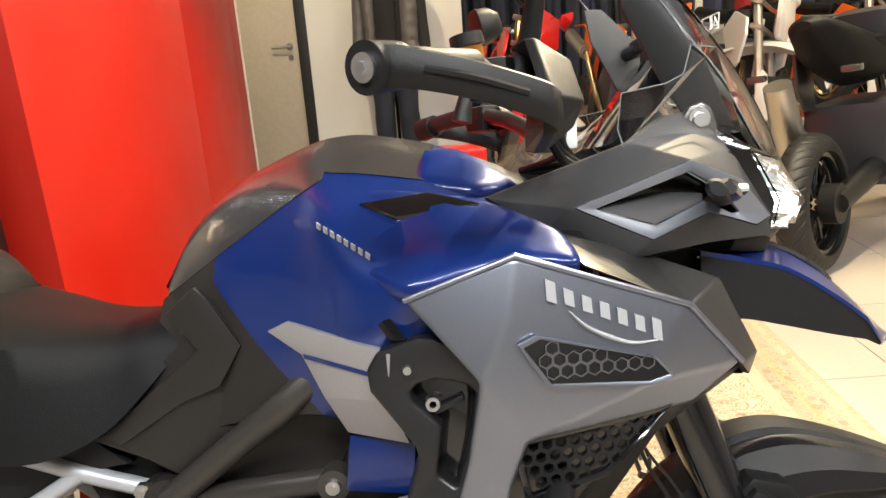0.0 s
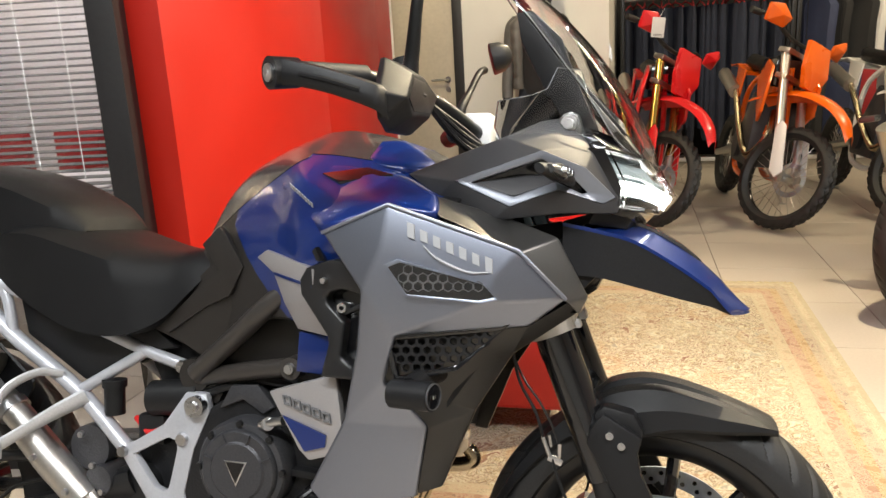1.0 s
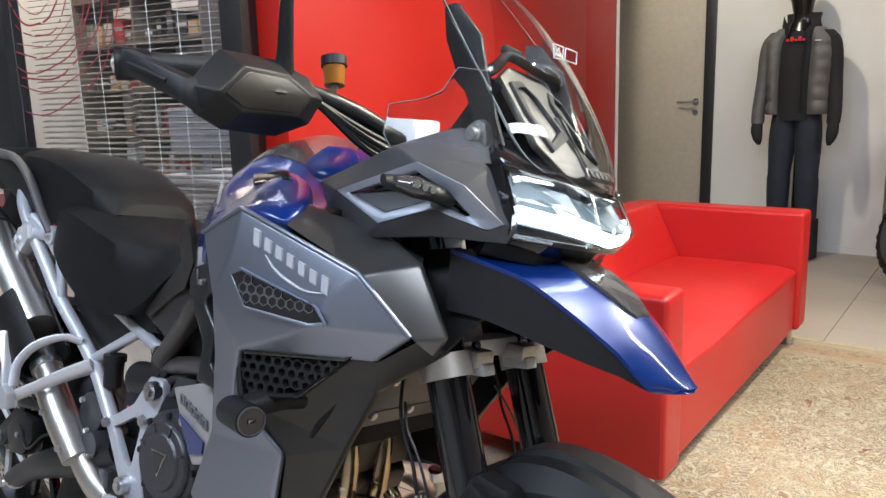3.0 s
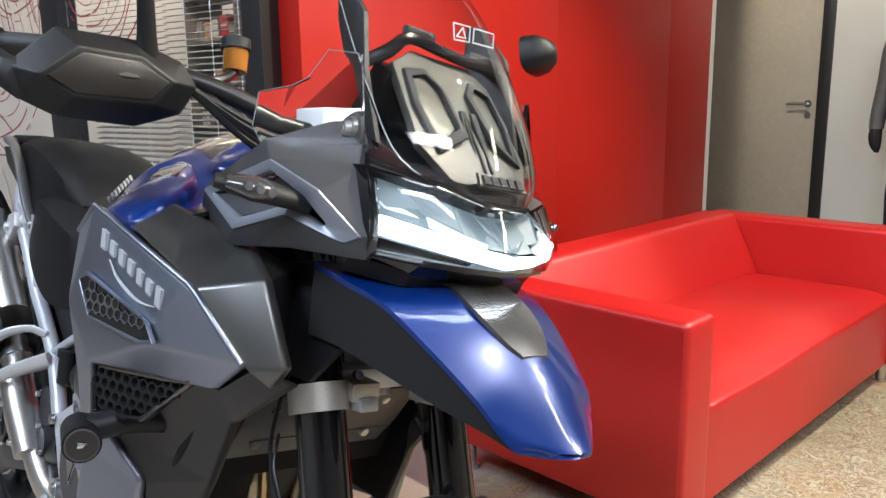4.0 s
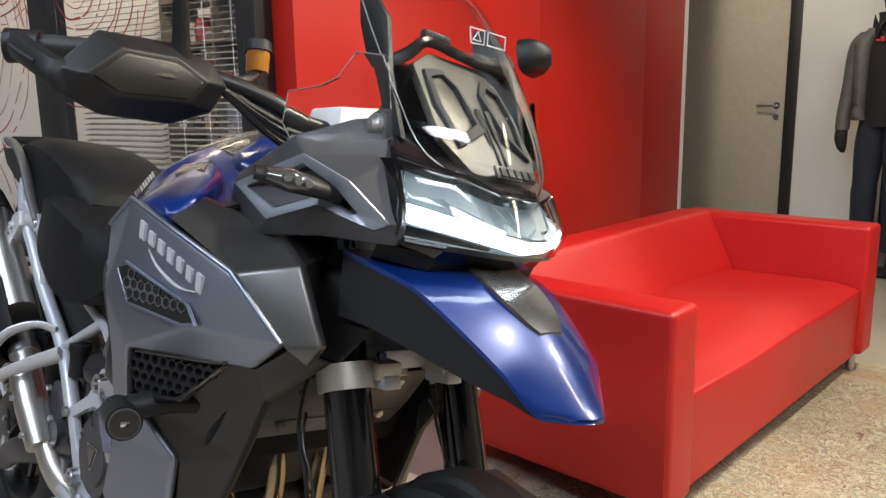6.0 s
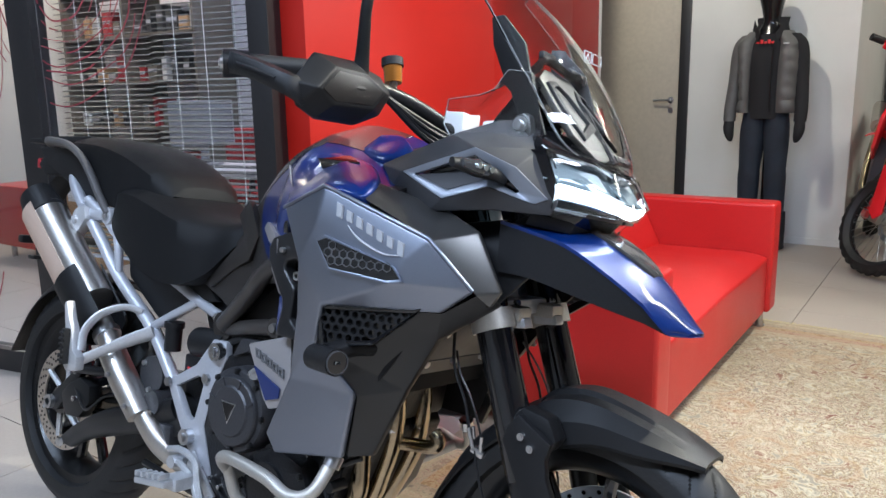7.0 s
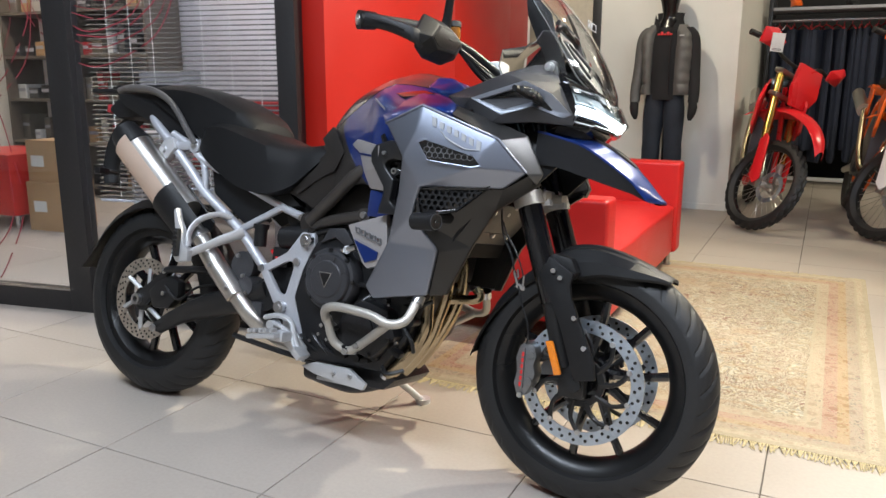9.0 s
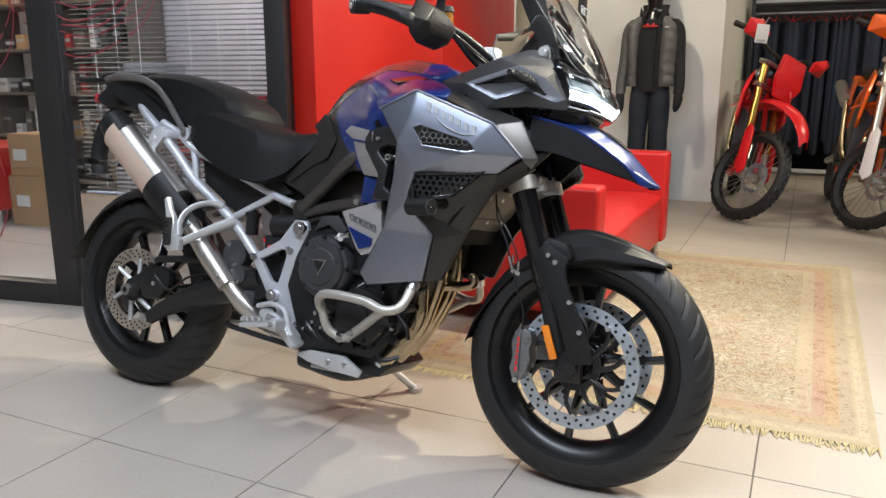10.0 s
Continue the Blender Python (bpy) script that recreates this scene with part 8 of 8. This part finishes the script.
def touring_bike(m):
    """A dark road bike seen from behind; its origin lies under the rear wheel."""
    b = thing("touring_motorcycle", m, label="dark grey touring motorcycle with a steel silencer", category="motorcycle")
    c = (0, 0, 0.32)
    wh = part("rear_wheel", rim_bm(0.222, 0.055, c), GLOSS, b)
    part("tyre", tyre_bm(0.32, 0.075, 0.225, c, 1), RUBBER, wh)
    for i in range(10):
        a = 2 * math.pi * i / 10
        part("spoke", rod((0.04 * math.cos(a), 0, 0.32 + 0.04 * math.sin(a)), (0.2 * math.cos(a), 0, 0.32 + 0.2 * math.sin(a)), 0.012, 8), GLOSS, wh)
    part("final_drive", joined(rod((0, -0.12, 0.32), (0, -0.05, 0.32), 0.09, 24, bevel=0.01), tube([(0, -0.1, 0.32), (0.5, -0.1, 0.38)], [0.05, 0.06], 12, 1)), BLACK_METAL, b)
    part("silencer", tube([(0.02, 0.13, 0.86), (0.12, 0.135, 0.62), (0.2, 0.14, 0.44)], [0.062, 0.07, 0.06], 20), STEEL, b, "large steel silencer")
    part("silencer_guard", tube([(0.15, 0.14, 0.52), (0.22, 0.14, 0.38), (0.4, 0.13, 0.3)], [0.07, 0.08, 0.04], 16), PLASTIC, b)
    tail = [[(x, w * c, z + h * sn) for c, sn in [(math.cos(a), math.sin(a)) for a in [2 * math.pi * k / 20 for k in range(20)]]] for x, w, z, h in ((0.02, 0.035, 1.1, 0.02), (0.08, 0.09, 1.08, 0.06), (0.25, 0.13, 1.0, 0.12), (0.5, 0.15, 0.93, 0.14), (0.75, 0.14, 0.9, 0.12))]
    part("tail", loft(tail), SEAT, b, "black pointed tail and seat")
    part("side_panel", panel([(0.25, 0.15, 0.98), (0.5, 0.17, 0.93), (0.5, 0.165, 0.68), (0.36, 0.16, 0.7), (0.27, 0.155, 0.82)], [(0, 1, 2, 3, 4)], (0, -0.02, 0), 0.006), WING, b)
    part("seat", box((0.72, 0, 0.95), (0.5, 0.28, 0.12), 0.045), SEAT, b)
    part("frame_tube", joined(tube([(0.0, 0.14, 0.8), (0.3, 0.16, 0.62), (0.55, 0.15, 0.5)], 0.016, 8), tube([(0.15, 0.16, 0.45), (0.35, 0.15, 0.55)], 0.014, 8)), FRAME, b)
    part("tank", box((0.95, 0, 1.0), (0.45, 0.36, 0.28), 0.09), GREY, b)
    part("engine", box((0.75, 0, 0.5), (0.5, 0.44, 0.42), 0.06), ENGINE, b)
    part("front_wheel", rim_bm(0.232, 0.045, (1.5, 0, 0.32)), GLOSS, b)
    part("front_tyre", tyre_bm(0.32, 0.06, 0.235, (1.5, 0, 0.32), 1), RUBBER, b)
    for s in (-1, 1):
        part("fork_tube", rod((1.5, s * 0.1, 0.32), (1.22, s * 0.1, 1.0), 0.025, 14), GLOSS, b)
        part("indicator", box((-0.02, s * 0.2, 0.9), (0.05, 0.08, 0.03), 0.01), LENS_SMOKE, b)
    part("handlebar", tube([(1.05, -0.4, 1.15), (1.2, -0.1, 1.1), (1.2, 0.1, 1.1), (1.05, 0.4, 1.15)], 0.014, 10), BLACK_METAL, b)
    part("side_stand", rod((0.7, 0.16, 0.3), (0.75, 0.3, 0.035), 0.012, 8), BLACK_METAL, b)


touring_bike(pose(1.71, 3.28, 0, 0, 0, 44) @ pose(0, 0, 0, -8))

# ---- floor tiles ----
PITCH, TX, TY = 0.597, -0.889, 0.488
first_tile = None
far_tiles = []
for i in range(-9, 12):
    for j in range(-7, 15):
        x0, y0 = TX + i * PITCH, TY + j * PITCH
        near = -5 <= i < 9 and -3 <= j < 14 and x0 + PITCH <= 5 and not (y0 > 1.6 and x0 < -1.9 and j > 6)
        a, b = max(x0, -6.49), min(x0 + PITCH, 5.99)
        c, d = max(y0, -3.99), min(y0 + PITCH, 9.0)
        if not near:
            if b - a > 0.05 and d - c > 0.05:
                far_tiles.append(box(((a + b) / 2, (c + d) / 2, -0.003), (b - a - 0.0035, d - c - 0.0035, 0.006)))
            continue
        if first_tile is None:
            t = first_tile = part("floor_tile", box((0, 0, -0.003), (PITCH - 0.0035, PITCH - 0.0035, 0.006), 0.0012, segments=1), TILE, floor)
        else:
            t = new("floor_tile", first_tile.data)
            t.parent = floor
        t.matrix_local = pose(x0 + PITCH / 2, y0 + PITCH / 2, 0)
part("floor_tiles_far", joined(*far_tiles), TILE, floor, "same beige tiles further off", kind="stuff")
